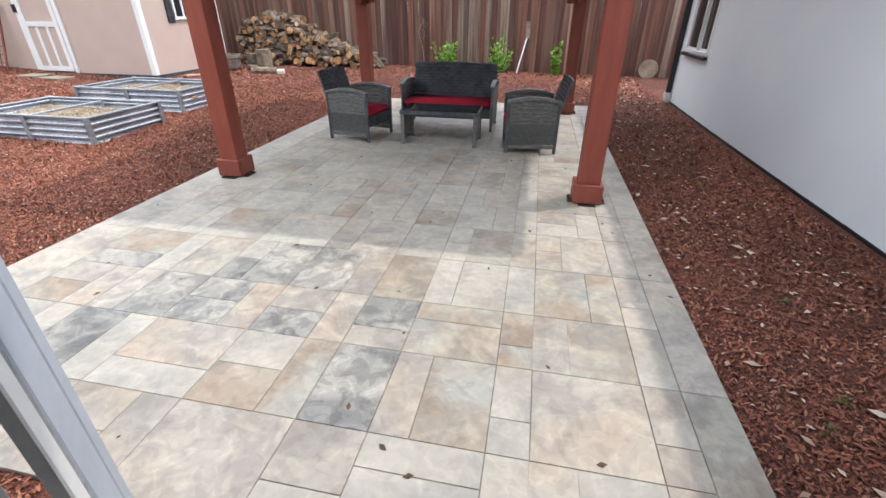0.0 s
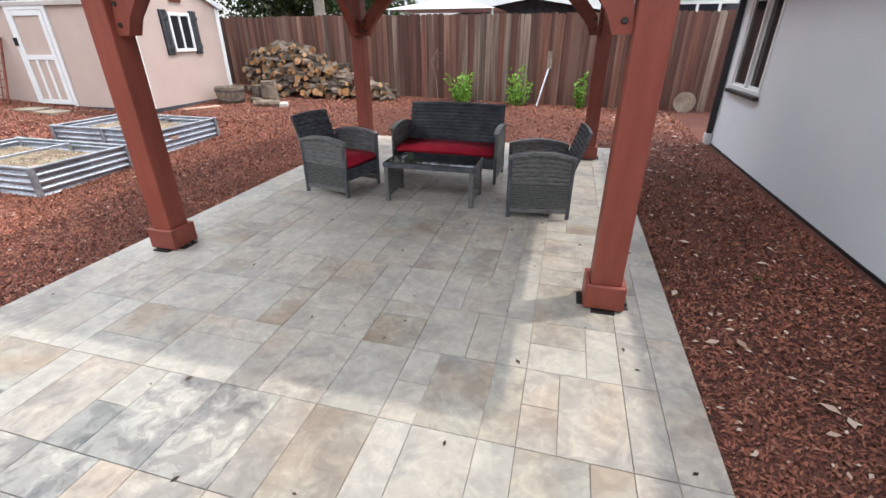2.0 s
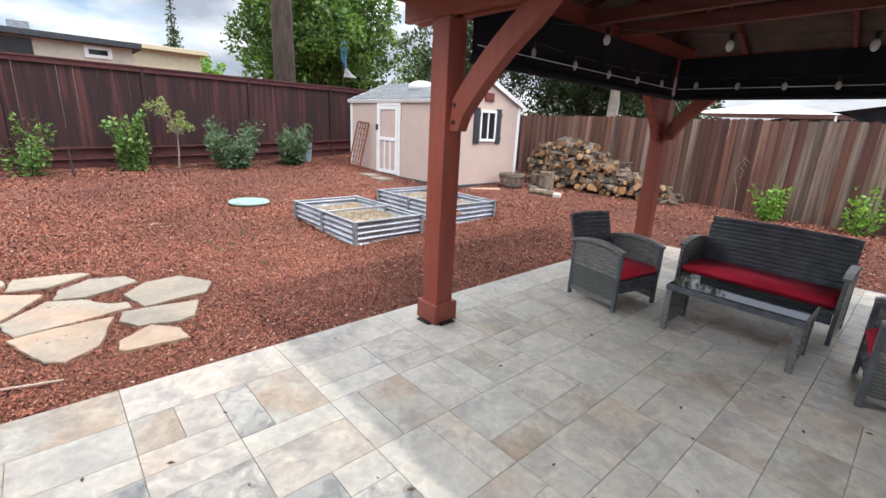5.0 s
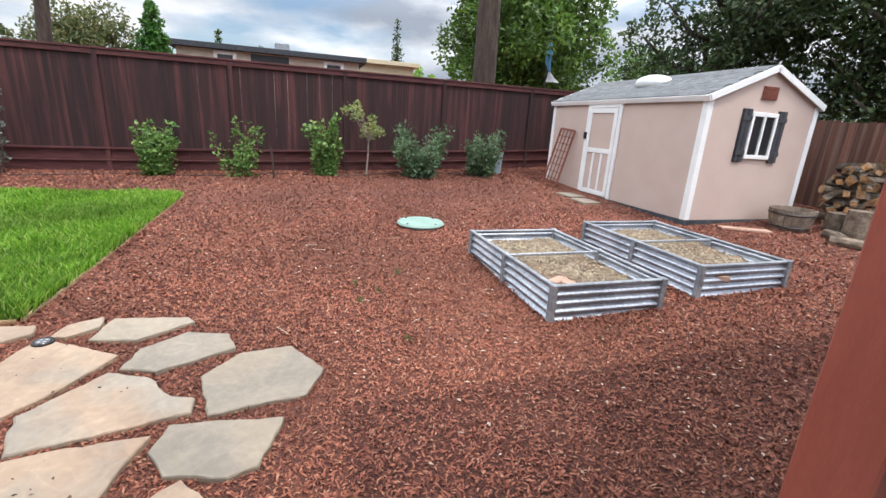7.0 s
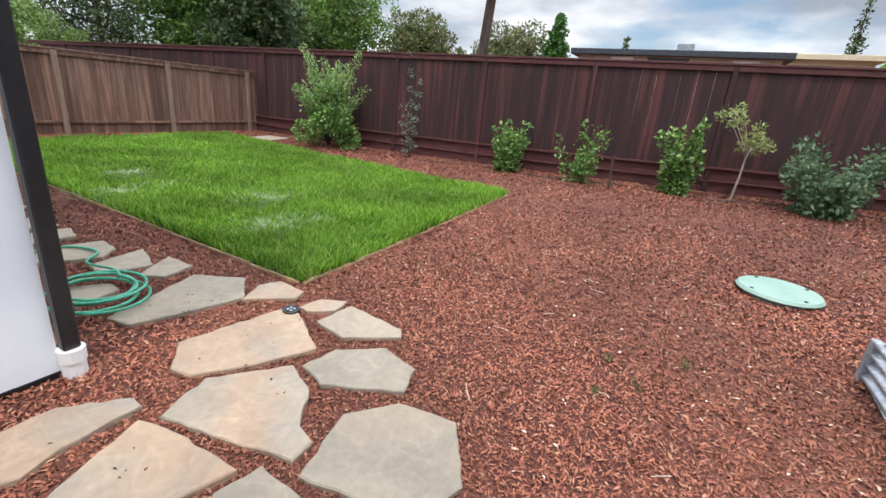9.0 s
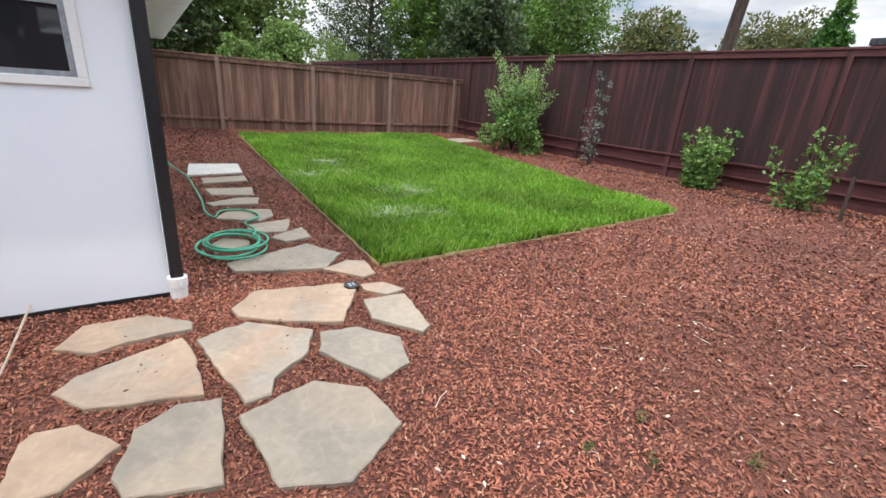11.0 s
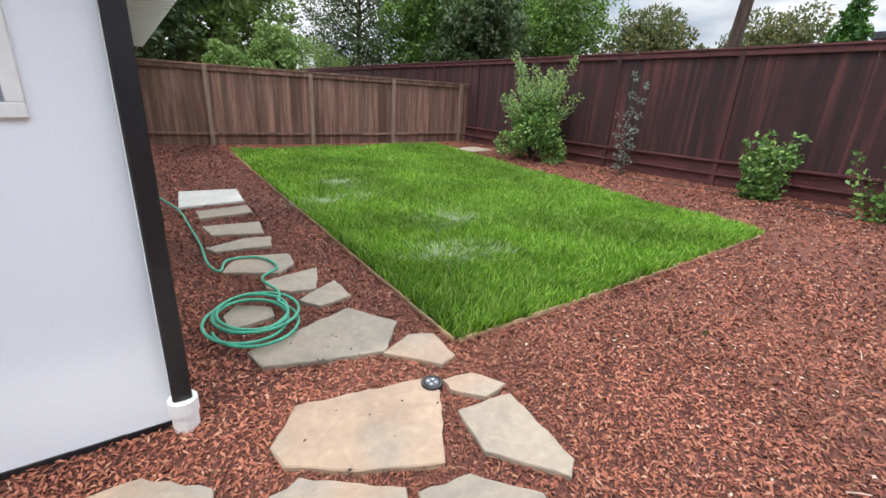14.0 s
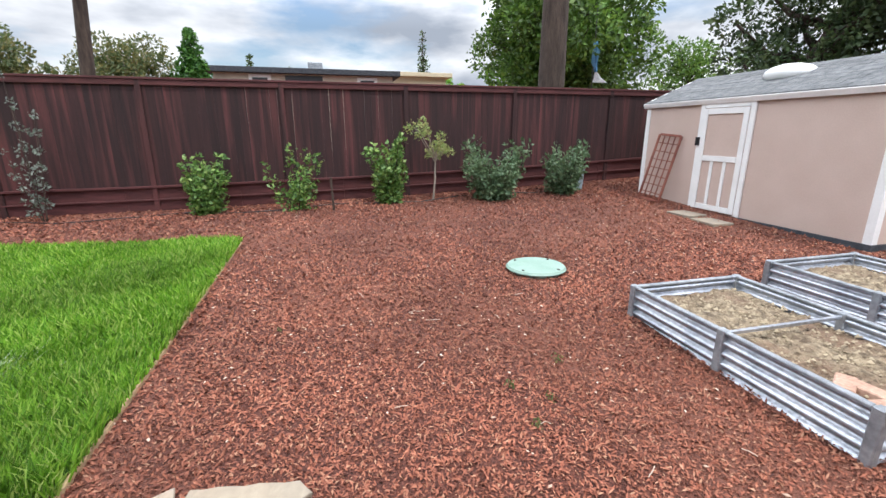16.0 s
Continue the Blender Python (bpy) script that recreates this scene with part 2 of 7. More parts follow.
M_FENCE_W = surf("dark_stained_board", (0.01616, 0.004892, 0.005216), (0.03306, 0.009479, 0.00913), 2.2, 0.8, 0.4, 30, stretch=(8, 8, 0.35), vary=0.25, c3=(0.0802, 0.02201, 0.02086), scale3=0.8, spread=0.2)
M_FENCE_N = surf("brown_fence_board", (0.0855, 0.03192, 0.0192), (0.153, 0.063, 0.04), 2.2, 0.8, 0.4, 30, stretch=(8, 8, 0.3), vary=0.5, c3=(0.234, 0.1386, 0.096), scale3=0.8)
M_FENCE_GREY = surf("silvered_fence_board", (0.1066, 0.0697, 0.05084), (0.246, 0.1845, 0.1394), 2.2, 0.85, 0.4, 30, stretch=(8, 8, 0.3), vary=0.4, c3=(0.082, 0.03936, 0.02624), scale3=0.9)
M_FENCE_DEEP = surf("dark_brown_fence_board", (0.055, 0.021, 0.014), (0.105, 0.042, 0.028), 2.2, 0.8, 0.4, 30, stretch=(8, 8, 0.3), vary=0.3, c3=(0.15, 0.08, 0.055), scale3=0.8)
M_FENCE_S = surf("weathered_fence_board", (0.1138, 0.0559, 0.03705), (0.2343, 0.1326, 0.09386), 2.2, 0.85, 0.4, 30, stretch=(8, 8, 0.35), vary=0.25, c3=(0.1024, 0.05018, 0.03463), scale3=0.5)
M_POST_S = surf("weathered_post", (0.1724, 0.1122, 0.07995), (0.2387, 0.162, 0.123), 3, 0.85, 0.4, 30, stretch=(8, 8, 0.5))
M_FRAIL = surf("fence_rail", (0.0548, 0.01353, 0.01301), (0.09315, 0.02452, 0.02416), 3, 0.8, 0.4, 30, stretch=(1, 1, 6), grainy=0.1)
M_STUCCO = surf("white_stucco", (0.793, 0.8312, 0.8734), (0.8312, 0.8658, 0.8935), 1.2, 0.9, 0.10, 90, depth=0.004, grainy=0.02)
M_SHED = surf("shed_siding", (0.50, 0.385, 0.325), (0.54, 0.42, 0.36), 2, 0.75, 0.15, 60, grainy=0.04)
M_WHITE = surf("white_trim", (0.76, 0.76, 0.74), (0.82, 0.82, 0.8), 4, 0.5, 0.05, 40, grainy=0.03)
M_SCREEN = surf("pale_screen_panel", (0.4, 0.451, 0.5208), (0.464, 0.5084, 0.5712), 3, 0.4, 0.05, 40, grainy=0.03)
M_BLACK = surf("black_paint", (0.012, 0.012, 0.014), (0.02, 0.02, 0.022), 4, 0.35, 0.05, 40)
M_SHUTTER = surf("shutter_paint", (0.03, 0.032, 0.038), (0.045, 0.047, 0.052), 4, 0.6, 0.1, 40)
M_SHINGLE = surf("grey_shingle", (0.10, 0.105, 0.11), (0.18, 0.185, 0.185), 9, 0.9, 0.6, 60, vary=0.12)
M_GALV = surf("galvanised_steel", (0.3696, 0.396, 0.44), (0.528, 0.5544, 0.5984), 6, 0.35, 0.1, 30, metal=0.75)
M_GALVCAP = surf("grey_cap", (0.22, 0.24, 0.26), (0.34, 0.36, 0.38), 6, 0.5, 0.1, 30, metal=0.3)
M_SOIL = surf("dry_soil", (0.13, 0.095, 0.06), (0.33, 0.26, 0.17), 14, 0.95, 1.0, 50, depth=0.03, c3=(0.20, 0.13, 0.085), scale3=2.5, spread=0.12)
M_CLOD = islands("soil_clods", [(0.10, 0.07, 0.045), (0.26, 0.2, 0.13), (0.4, 0.33, 0.22), (0.18, 0.13, 0.085)])
M_STAKE = surf("pale_stake", (0.42, 0.32, 0.25), (0.52, 0.42, 0.34), 5, 0.8, 0.2, 40)
M_TERRA = surf("pinkish_paver", (0.40, 0.24, 0.17), (0.50, 0.33, 0.25), 5, 0.85, 0.3, 40)
M_BUCKET = surf("blue_grey_plastic", (0.22, 0.30, 0.34), (0.28, 0.36, 0.40), 5, 0.5, 0.05, 40, grainy=0.05)
M_LID = surf("green_lid", (0.1953, 0.307, 0.2471), (0.2422, 0.3488, 0.2907), 4, 0.6, 0.2, 60, grainy=0.06)
M_GRASS = islands("grass_blades", [(0.05099, 0.1362, 0.006586), (0.08158, 0.2043, 0.009225), (0.1172, 0.2725, 0.01317), (0.1632, 0.3405, 0.01976), (0.2446, 0.4087, 0.04611), (0.3467, 0.4257, 0.1185)], 0.75, 0.35, 0.22, 0.9)
M_GRASSPALE = islands("pale_grass", [(0.216, 0.3024, 0.1152), (0.324, 0.396, 0.2304), (0.432, 0.4752, 0.36)], 0.6, 0.3)
M_TURF = surf("turf_soil", (0.03, 0.08, 0.008), (0.05, 0.12, 0.012), 9, 0.95, 0.6, 60)
M_EDGING = surf("wood_edging", (0.3315, 0.2125, 0.1137), (0.4845, 0.35, 0.1934), 6, 0.8, 0.3, 40)
M_LEAF_DARK = islands("dark_leaves", [(0.02772, 0.05671, 0.01814), (0.04712, 0.08568, 0.02822), (0.07624, 0.126, 0.0383), (0.1386, 0.1891, 0.07056)], 0.5, 0.25, 0.45, 0.45)
M_LEAF_MID = islands("mid_leaves", [(0.0385, 0.09, 0.012), (0.066, 0.14, 0.01875), (0.099, 0.2, 0.02625), (0.176, 0.28, 0.0525)], 0.55, 0.35, 0.45, 0.4)
M_LEAF_BRIGHT = islands("bright_leaves", [(0.10, 0.24, 0.025), (0.16, 0.34, 0.04), (0.24, 0.45, 0.06), (0.34, 0.52, 0.10)], 0.55, 0.35)
M_LEAF_SHRUB = islands("shrub_leaves", [(0.0483, 0.115, 0.02423), (0.08453, 0.184, 0.03634), (0.1449, 0.276, 0.05652), (0.314, 0.437, 0.1211)], 0.45, 0.25)
M_LEAF_BLUE = islands("grey_green_leaves", [(0.06, 0.115, 0.051), (0.096, 0.161, 0.0765), (0.156, 0.23, 0.1105)], 0.5, 0.25)
M_LEAF_SPARSE = islands("pale_leaves", [(0.20, 0.30, 0.09), (0.30, 0.38, 0.12), (0.38, 0.35, 0.14)], 0.6, 0.3)
M_LEAF_LOOSE = islands("loose_shrub_leaves", [(0.0625, 0.15, 0.03), (0.1125, 0.2375, 0.05), (0.2, 0.3375, 0.1), (0.3375, 0.45, 0.2), (0.425, 0.525, 0.12)], 0.5, 0.3)
M_LEAF_GREY = islands("grey_leaves", [(0.10, 0.14, 0.10), (0.17, 0.21, 0.17), (0.26, 0.29, 0.26)], 0.6, 0.2)
M_LEAF_SAGE = islands("sage_leaves", [(0.104, 0.187, 0.04125), (0.1733, 0.275, 0.066), (0.2541, 0.363, 0.1073)], 0.6, 0.3)
M_LEAF_CON = islands("conifer_leaves", [(0.025, 0.09, 0.015), (0.05, 0.15, 0.02), (0.09, 0.22, 0.03)], 0.6, 0.2)
M_LEAF_AUTUMN = islands("olive_leaves", [(0.07, 0.11, 0.04), (0.12, 0.15, 0.05), (0.22, 0.19, 0.06)], 0.6, 0.3)
M_BARK = surf("bark", (0.036, 0.02436, 0.01792), (0.078, 0.0551, 0.042), 6, 0.95, 1.0, 22, stretch=(1, 1, 0.25), depth=0.04)
M_BARK_PALE = surf("pale_bark", (0.22, 0.18, 0.14), (0.34, 0.29, 0.24), 6, 0.9, 0.6, 30, stretch=(1, 1, 0.3))
M_LOGBARK = surf("log_bark", (0.07301, 0.05324, 0.03792), (0.1899, 0.1455, 0.1069), 8, 0.95, 0.8, 30, vary=0.45, depth=0.02)
M_LOGEND = surf("log_end", (0.1767, 0.07712, 0.02582), (0.3534, 0.1823, 0.07459), 22, 0.9, 0.5, 40, vary=0.5, c3=(0.4016, 0.2664, 0.1492), scale3=6)
M_HOSE = surf("green_hose", (0.05, 0.30, 0.18), (0.07, 0.38, 0.24), 6, 0.4, 0.1, 40)
M_RUST = surf("rusty_steel", (0.16, 0.045, 0.03), (0.26, 0.085, 0.055), 8, 0.8, 0.3, 40)
M_BARREL = surf("barrel_wood", (0.16, 0.12, 0.09), (0.27, 0.22, 0.17), 6, 0.9, 0.5, 40, vary=0.15)
M_TAN_WALL = surf("tan_building", (0.462, 0.408, 0.324), (0.55, 0.492, 0.405), 2, 0.9, 0.2, 40)
M_GREEN_WALL = surf("pale_green_siding", (0.42, 0.60, 0.48), (0.48, 0.66, 0.54), 2, 0.8, 0.1, 40, grainy=0.04)
M_DARKROOF = surf("dark_roof", (0.03, 0.035, 0.042), (0.06, 0.065, 0.075), 6, 0.9, 0.4, 40)
M_CREAM = surf("cream_building", (0.55, 0.47, 0.32), (0.6, 0.52, 0.36), 2, 0.9, 0.1, 40, grainy=0.04)
M_INSIDE = surf("interior_wall", (0.5, 0.48, 0.44), (0.55, 0.53, 0.5), 2, 0.9, 0.1, 40)
M_STEEL = surf("dark_steel", (0.05, 0.05, 0.05), (0.09, 0.085, 0.08), 8, 0.45, 0.1, 40, metal=0.8)
M_BULB = surf("bulb_glass", (0.55, 0.55, 0.52), (0.65, 0.64, 0.6), 3, 0.12, 0, 20)
M_CLOTH = surf("blue_cloth", (0.10, 0.28, 0.48), (0.16, 0.36, 0.55), 5, 0.9, 0.2, 60)
M_CLOTHW = surf("white_cloth", (0.7, 0.72, 0.75), (0.78, 0.8, 0.82), 5, 0.9, 0.2, 60)
M_DEBRIS = islands("dark_leaf_litter", [(0.05, 0.03, 0.02), (0.12, 0.07, 0.04), (0.03, 0.02, 0.02)])
M_PAPER = surf("log_slice_face", (0.18, 0.13, 0.09), (0.42, 0.35, 0.27), 3, 0.9, 0.4, 30)

M_PANE = bpy.data.materials.new("window_glass")
M_PANE.use_nodes = True
_b = M_PANE.node_tree.nodes["Principled BSDF"]
_b.inputs["Base Color"].default_value = (0.02, 0.022, 0.025, 1)
_b.inputs["Roughness"].default_value = 0.03


# ---- mesh helpers ----
def mesh_of(name, bm, material):
    me = bpy.data.meshes.new(name)
    bm.to_mesh(me)
    bm.free()
    for mm in material if isinstance(material, (list, tuple)) else [material]:
        me.materials.append(mm)
    return me


def part(name, bm, material, parent=None, label="", kind="", smooth=False):
    """Links a bmesh as one mesh object under a thing or a part."""
    ob = new(name, mesh_of(name, bm, material))
    if smooth:
        for p in ob.data.polygons:
            p.use_smooth = True
    ob.parent = parent
    return tagged(ob, label, "", "", kind)


def shared(name, me, parent, m=None, label=""):
    ob = new(name, me)
    ob.parent = parent
    if m is not None:
        ob.matrix_basis = m
    return tagged(ob, label)


def thing(name, label, category, at=(0, 0, 0), rz=0.0, group="", kind=""):
    ob = new(name)
    ob.matrix_basis = pose(*at, 0, 0, rz)
    ob.empty_display_size = 0.1
    return tagged(ob, label, category, group, kind)


def box(bm, x0, x1, y0, y1, z0, z1, bevel=0.0, m=None):
    mat = Matrix.Translation(((x0 + x1) / 2, (y0 + y1) / 2, (z0 + z1) / 2)) @ Matrix.Diagonal((x1 - x0, y1 - y0, z1 - z0, 1))
    if m is not None:
        mat = m @ mat
    vs = bmesh.ops.create_cube(bm, size=1, matrix=mat)["verts"]
    if bevel:
        es = list({e for v in vs for e in v.link_edges})
        bmesh.ops.bevel(bm, geom=es, offset=bevel, segments=1, affect="EDGES")
    return vs


def boxpart(name, x0, x1, y0, y1, z0, z1, material, parent, bevel=0.004, label="", kind="", m=None):
    bm = bmesh.new()
    box(bm, x0, x1, y0, y1, z0, z1, bevel, m)
    return part(name, bm, material, parent, label, kind)


def cone(bm, r1, r2, p, q, seg=12):
    """A frustum from p to q."""
    p, q = Vector(p), Vector(q)
    d = q - p
    m = Matrix.Translation((p + q) / 2) @ d.to_track_quat("Z", "Y").to_matrix().to_4x4()
    return bmesh.ops.create_cone(bm, cap_ends=True, segments=seg, radius1=r1, radius2=r2, depth=d.length, matrix=m)["verts"]


def raw_mesh(name, co, faces, material, parent=None, kind="", label=""):
    """A mesh from arrays: co (n, 3), faces (m, k)."""
    me = bpy.data.meshes.new(name)
    k = faces.shape[1]
    me.vertices.add(len(co))
    me.vertices.foreach_set("co", co.astype(np.float32).ravel())
    me.loops.add(faces.size)
    me.loops.foreach_set("vertex_index", faces.astype(np.int32).ravel())
    me.polygons.add(len(faces))
    me.polygons.foreach_set("loop_start", np.arange(0, faces.size, k, dtype=np.int32))
    me.update(calc_edges=True)
    me.materials.append(material)
    ob = new(name, me)
    ob.parent = parent
    return tagged(ob, label, "", "", kind)


def tube(bm, pts, r, seg=8, closed=False, r_end=None):
    """A round tube along points."""
    pts = [Vector(p) for p in pts]
    n, rings = len(pts), []
    for i, p in enumerate(pts):
        a = pts[(i - 1) % n] if closed or i else p
        b = pts[(i + 1) % n] if closed or i < n - 1 else p
        d = (b - a).normalized()
        side = d.cross(Vector((0, 0, 1)))
        if side.length < 0.05:
            side = d.cross(Vector((1, 0, 0)))
        side.normalize()
        up = side.cross(d).normalized()
        rr = r if r_end is None else r + (r_end - r) * i / (n - 1)
        rings.append([bm.verts.new(p + rr * (math.cos(2 * math.pi * k / seg) * side + math.sin(2 * math.pi * k / seg) * up)) for k in range(seg)])
    for i in range(n if closed else n - 1):
        a, b = rings[i], rings[(i + 1) % n]
        for k in range(seg):
            bm.faces.new((a[k], a[(k + 1) % seg], b[(k + 1) % seg], b[k]))
    if not closed:
        bm.faces.new(rings[0][::-1])
        bm.faces.new(rings[-1])


PX0, PX1, PY0, PY1 = -3.1, 0.95, 0.62, 8.1
PZ = 0.09
GC = (0.10493, 0.01267, -0.0124, 0.00188, -0.00254, 0.00173)


def gz(x, y):
    """Height of the ground, which dips a little between the house and the fences."""
    x, y = np.clip(x, -14, 6), np.clip(y, -10, 13)
    z = GC[0] + GC[1] * x + GC[2] * y + GC[3] * x * x + GC[4] * x * y + GC[5] * y * y
    z = z - 0.055 * np.exp(-((x + 6.0) ** 2 + (y - 1.9) ** 2) / 7.22)
    far = np.hypot(np.maximum(np.maximum(PX0 - x, x - PX1), 0), np.maximum(np.maximum(PY0 - y, y - PY1), 0))
    w = np.clip(far / 1.6, 0, 1)
    w = w * w * (3 - 2 * w)
    return w * z + (1 - w) * (PZ - 0.025)


def inside(poly, x, y):
    r = np.zeros(np.shape(x), bool)
    for i in range(len(poly)):
        (x0, y0), (x1, y1) = poly[i - 1], poly[i]
        c = (y0 > y) != (y1 > y)
        r ^= c & (x < (x1 - x0) * (y - y0) / ((y1 - y0) if y1 != y0 else 1e-9) + x0)
    return r


rnd = random.Random(7)
rng_np = np.random.default_rng(11)
FW, FS, FN, FE = -13.2, -9.2, 11.8, 6.0
LAWN = [(-5.8, 0.36), (-6.0, -8.1), (-11.5, -8.5), (-10.3, 0.42)]

# ---- ground ----
def build_ground():
    bm = bmesh.new()
    xs = [-400, -150, -60, -30, -20] + [-16 + 0.5 * i for i in range(49)] + [10, 20, 60, 150, 400]
    ys = [-400, -150, -60, -30, -18] + [-12 + 0.5 * i for i in range(55)] + [17, 25, 60, 150, 400]
    grid = [[bm.verts.new((x, y, float(gz(x, y)))) for x in xs] for y in ys]
    for j in range(len(ys) - 1):
        for i in range(len(xs) - 1):
            bm.faces.new((grid[j][i], grid[j][i + 1], grid[j + 1][i + 1], grid[j + 1][i]))
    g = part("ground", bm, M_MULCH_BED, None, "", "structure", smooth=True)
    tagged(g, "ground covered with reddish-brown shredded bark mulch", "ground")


build_ground()


# ---- fences ----
def fence_board_mesh(name, w, h, dog, mat):
    bm = bmesh.new()
    t = 0.018
    c = 0.03 if dog else 0.0
    pts = [(-w / 2, 0), (w / 2, 0), (w / 2, h - c), (w / 2 - c, h), (-w / 2 + c, h), (-w / 2, h - c)] if dog else [(-w / 2, 0), (w / 2, 0), (w / 2, h), (-w / 2, h)]
    f = [bm.verts.new((x, -t / 2, z)) for x, z in pts]
    b = [bm.verts.new((x, t / 2, z)) for x, z in pts]
    bm.faces.new(f)
    bm.faces.new(b[::-1])
    for i in range(len(pts)):
        j = (i + 1) % len(pts)
        bm.faces.new((f[j], f[i], b[i], b[j]))
    bmesh.ops.recalc_face_normals(bm, faces=bm.faces)
    return mesh_of(name, bm, mat)


def fence_run(name, label, a, b, top, board, mat, rail_mat, inner, post_step, dog=False, cap=True, kick=0.0, rails=(), posts_inside=True, postmat=None):
    """A board fence from a to b; inner is the side (+1 left of the run) from which the walk sees it; top(s) gives the top height."""
    a, b = Vector((*a, 0)), Vector((*b, 0))
    d = b - a
    length = d.length
    rz = math.degrees(math.atan2(d.y, d.x))
    root = tagged(thing(name, label, "fence", (a.x, a.y, 0), rz), kind="structure")
    ux, uy = d.x / length, d.y / length

    def base(s):
        return float(gz(a.x + ux * s, a.y + uy * s))
    step = board + 0.001
    count = int(length / step)
    h0 = 2.4
    me = fence_board_mesh("fence_board", board, h0, dog, mat)
    odd = [fence_board_mesh("fence_board", board, h0, dog, q) for q in ((M_FENCE_GREY, M_FENCE_DEEP) if dog else ())]
    for i in range(count):
        s = (i + 0.5) * step
        z0 = base(s) + kick + 0.02
        z1 = top(s)
        if dog:
            z0, z1 = base(s) + 0.02, z1 + rnd.uniform(-0.02, 0.02)
            m = pose(s, rnd.uniform(-0.003, 0.003), z1 - h0, 0, rnd.uniform(-0.12, 0.12), 0)
            pick = rnd.random()
            silver = 0.6 if 10.6 < s < 12.4 else 0.08
            shared("fence_board", odd[0] if pick < silver else odd[1] if pick > 0.72 else me, root, m)
        else:
            m = pose(s, rnd.uniform(-0.003, 0.003), z0, 0, rnd.uniform(-0.1, 0.1), 0) @ Matrix.Diagonal((1, 1, (z1 - z0) / h0, 1))
            shared("fence_board", me, root, m)
    k = int(math.ceil(length / 2.0))
    for i in range(k):
        s0, s1 = i * length / k, (i + 1) * length / k
        sm, half = (s0 + s1) / 2, (s1 - s0) / 2 - 0.0015
        b0, b1, t0, t1 = base(s0), base(s1), top(s0), top(s1)
        low = pose(sm, 0, (b0 + b1) / 2, 0, -math.degrees(math.atan2(b1 - b0, s1 - s0)), 0)
        high = pose(sm, 0, (t0 + t1) / 2, 0, -math.degrees(math.atan2(t1 - t0, s1 - s0)), 0)
        if cap:
            boxpart("cap_rail", -half, half, -0.07, 0.07, 0.002, 0.04, rail_mat, root, 0.004, m=high)
            boxpart("top_rail", -half, half, inner * 0.035 - 0.018, inner * 0.035 + 0.018, -0.095, -0.004, rail_mat, root, 0.003, m=high)
        if kick:
            boxpart("kick_board", -half, half, -0.02, 0.02, -0.08, kick / 2 - 0.004, rail_mat, root, 0.004, m=low)
            boxpart("kick_board", -half, half, -0.02, 0.02, kick / 2 + 0.002, kick, rail_mat, root, 0.004, m=low)
            boxpart("bottom_rail", -half, half, inner * 0.045 - 0.028, inner * 0.045 + 0.028, kick + 0.003, kick + 0.045, rail_mat, root, 0.004, m=low)
            boxpart("bottom_rail", -half, half, inner * 0.04 - 0.02, inner * 0.04 + 0.02, kick / 2 - 0.02, kick / 2 + 0.01, rail_mat, root, 0.004, m=low)
        for z in rails:
            boxpart("rail", -half, half, inner * 0.035 - 0.022, inner * 0.035 + 0.022, z, z + 0.06, rail_mat, root, 0.004, m=low)
    if post_step:
        n = int(length / post_step)
        for i in range(n + 1):
            s = i * post_step + 0.3
            if s > length:
                break
            y = inner * (0.012 if kick else 0.075) if posts_inside else -inner * 0.075
            boxpart("post", s - 0.045, s + 0.045, y - 0.045, y + 0.045, base(s) - 0.1, top(s) - 0.006, postmat or rail_mat, root, 0.004)
    return root


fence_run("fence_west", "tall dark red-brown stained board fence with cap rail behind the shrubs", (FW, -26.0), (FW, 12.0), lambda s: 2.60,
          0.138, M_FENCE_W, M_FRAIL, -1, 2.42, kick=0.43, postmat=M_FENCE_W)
fence_run("fence_south", "weathered grey-brown board fence with posts at the end of the lawn", (FW + 0.08, FS), (-0.5, FS), lambda s: 1.92 + 0.003 * s,
          0.14, M_FENCE_S, M_FENCE_S, 1, 2.35, rails=(0.24,), postmat=M_POST_S)
fence_run("fence_north", "brown dog-eared cedar board fence behind the firewood and rose bushes", (FW + 0.08, FN), (FE, FN), lambda s: 2.06 + 0.0 * s,
          0.138, M_FENCE_N, M_FENCE_N, -1, 0, dog=True, cap=False)

# ---- patio slab ----
def patio():
    root = tagged(thing("patio", "pale grey-green stamped concrete patio in a slate tile pattern", "patio", (0, 0, 0)), kind="structure")
    boxpart("patio_base", PX0, PX1, PY0, PY1, PZ - 0.12, PZ - 0.006, M_JOINT, root, 0.003)
    boxpart("door_landing", -1.4, 0.95, 0.31, PY0 - 0.001, PZ - 0.12, PZ - 0.004, M_STAMP, root, 0.006)
    return root


PATIO = patio()


# ---- the house with its two walls on the yard ----
def wall_x(bm, x0, x1, y0, y1, z0, z1, holes):
    """A wall along x with openings (xa, xb, za, zb)."""
    xs = sorted({x0, x1, *[h[0] for h in holes], *[h[1] for h in holes]})
    for a, b in zip(xs, xs[1:]):
        cut = [h for h in holes if h[0] <= a + 1e-6 and h[1] >= b - 1e-6]
        z = z0
        for h in sorted(cut, key=lambda q: q[2]):
            if h[2] > z:
                box(bm, a, b, y0, y1, z, h[2])
            z = h[3]
        box(bm, a, b, y0, y1, z, z1)
    bmesh.ops.remove_doubles(bm, verts=bm.verts, dist=0.0005)


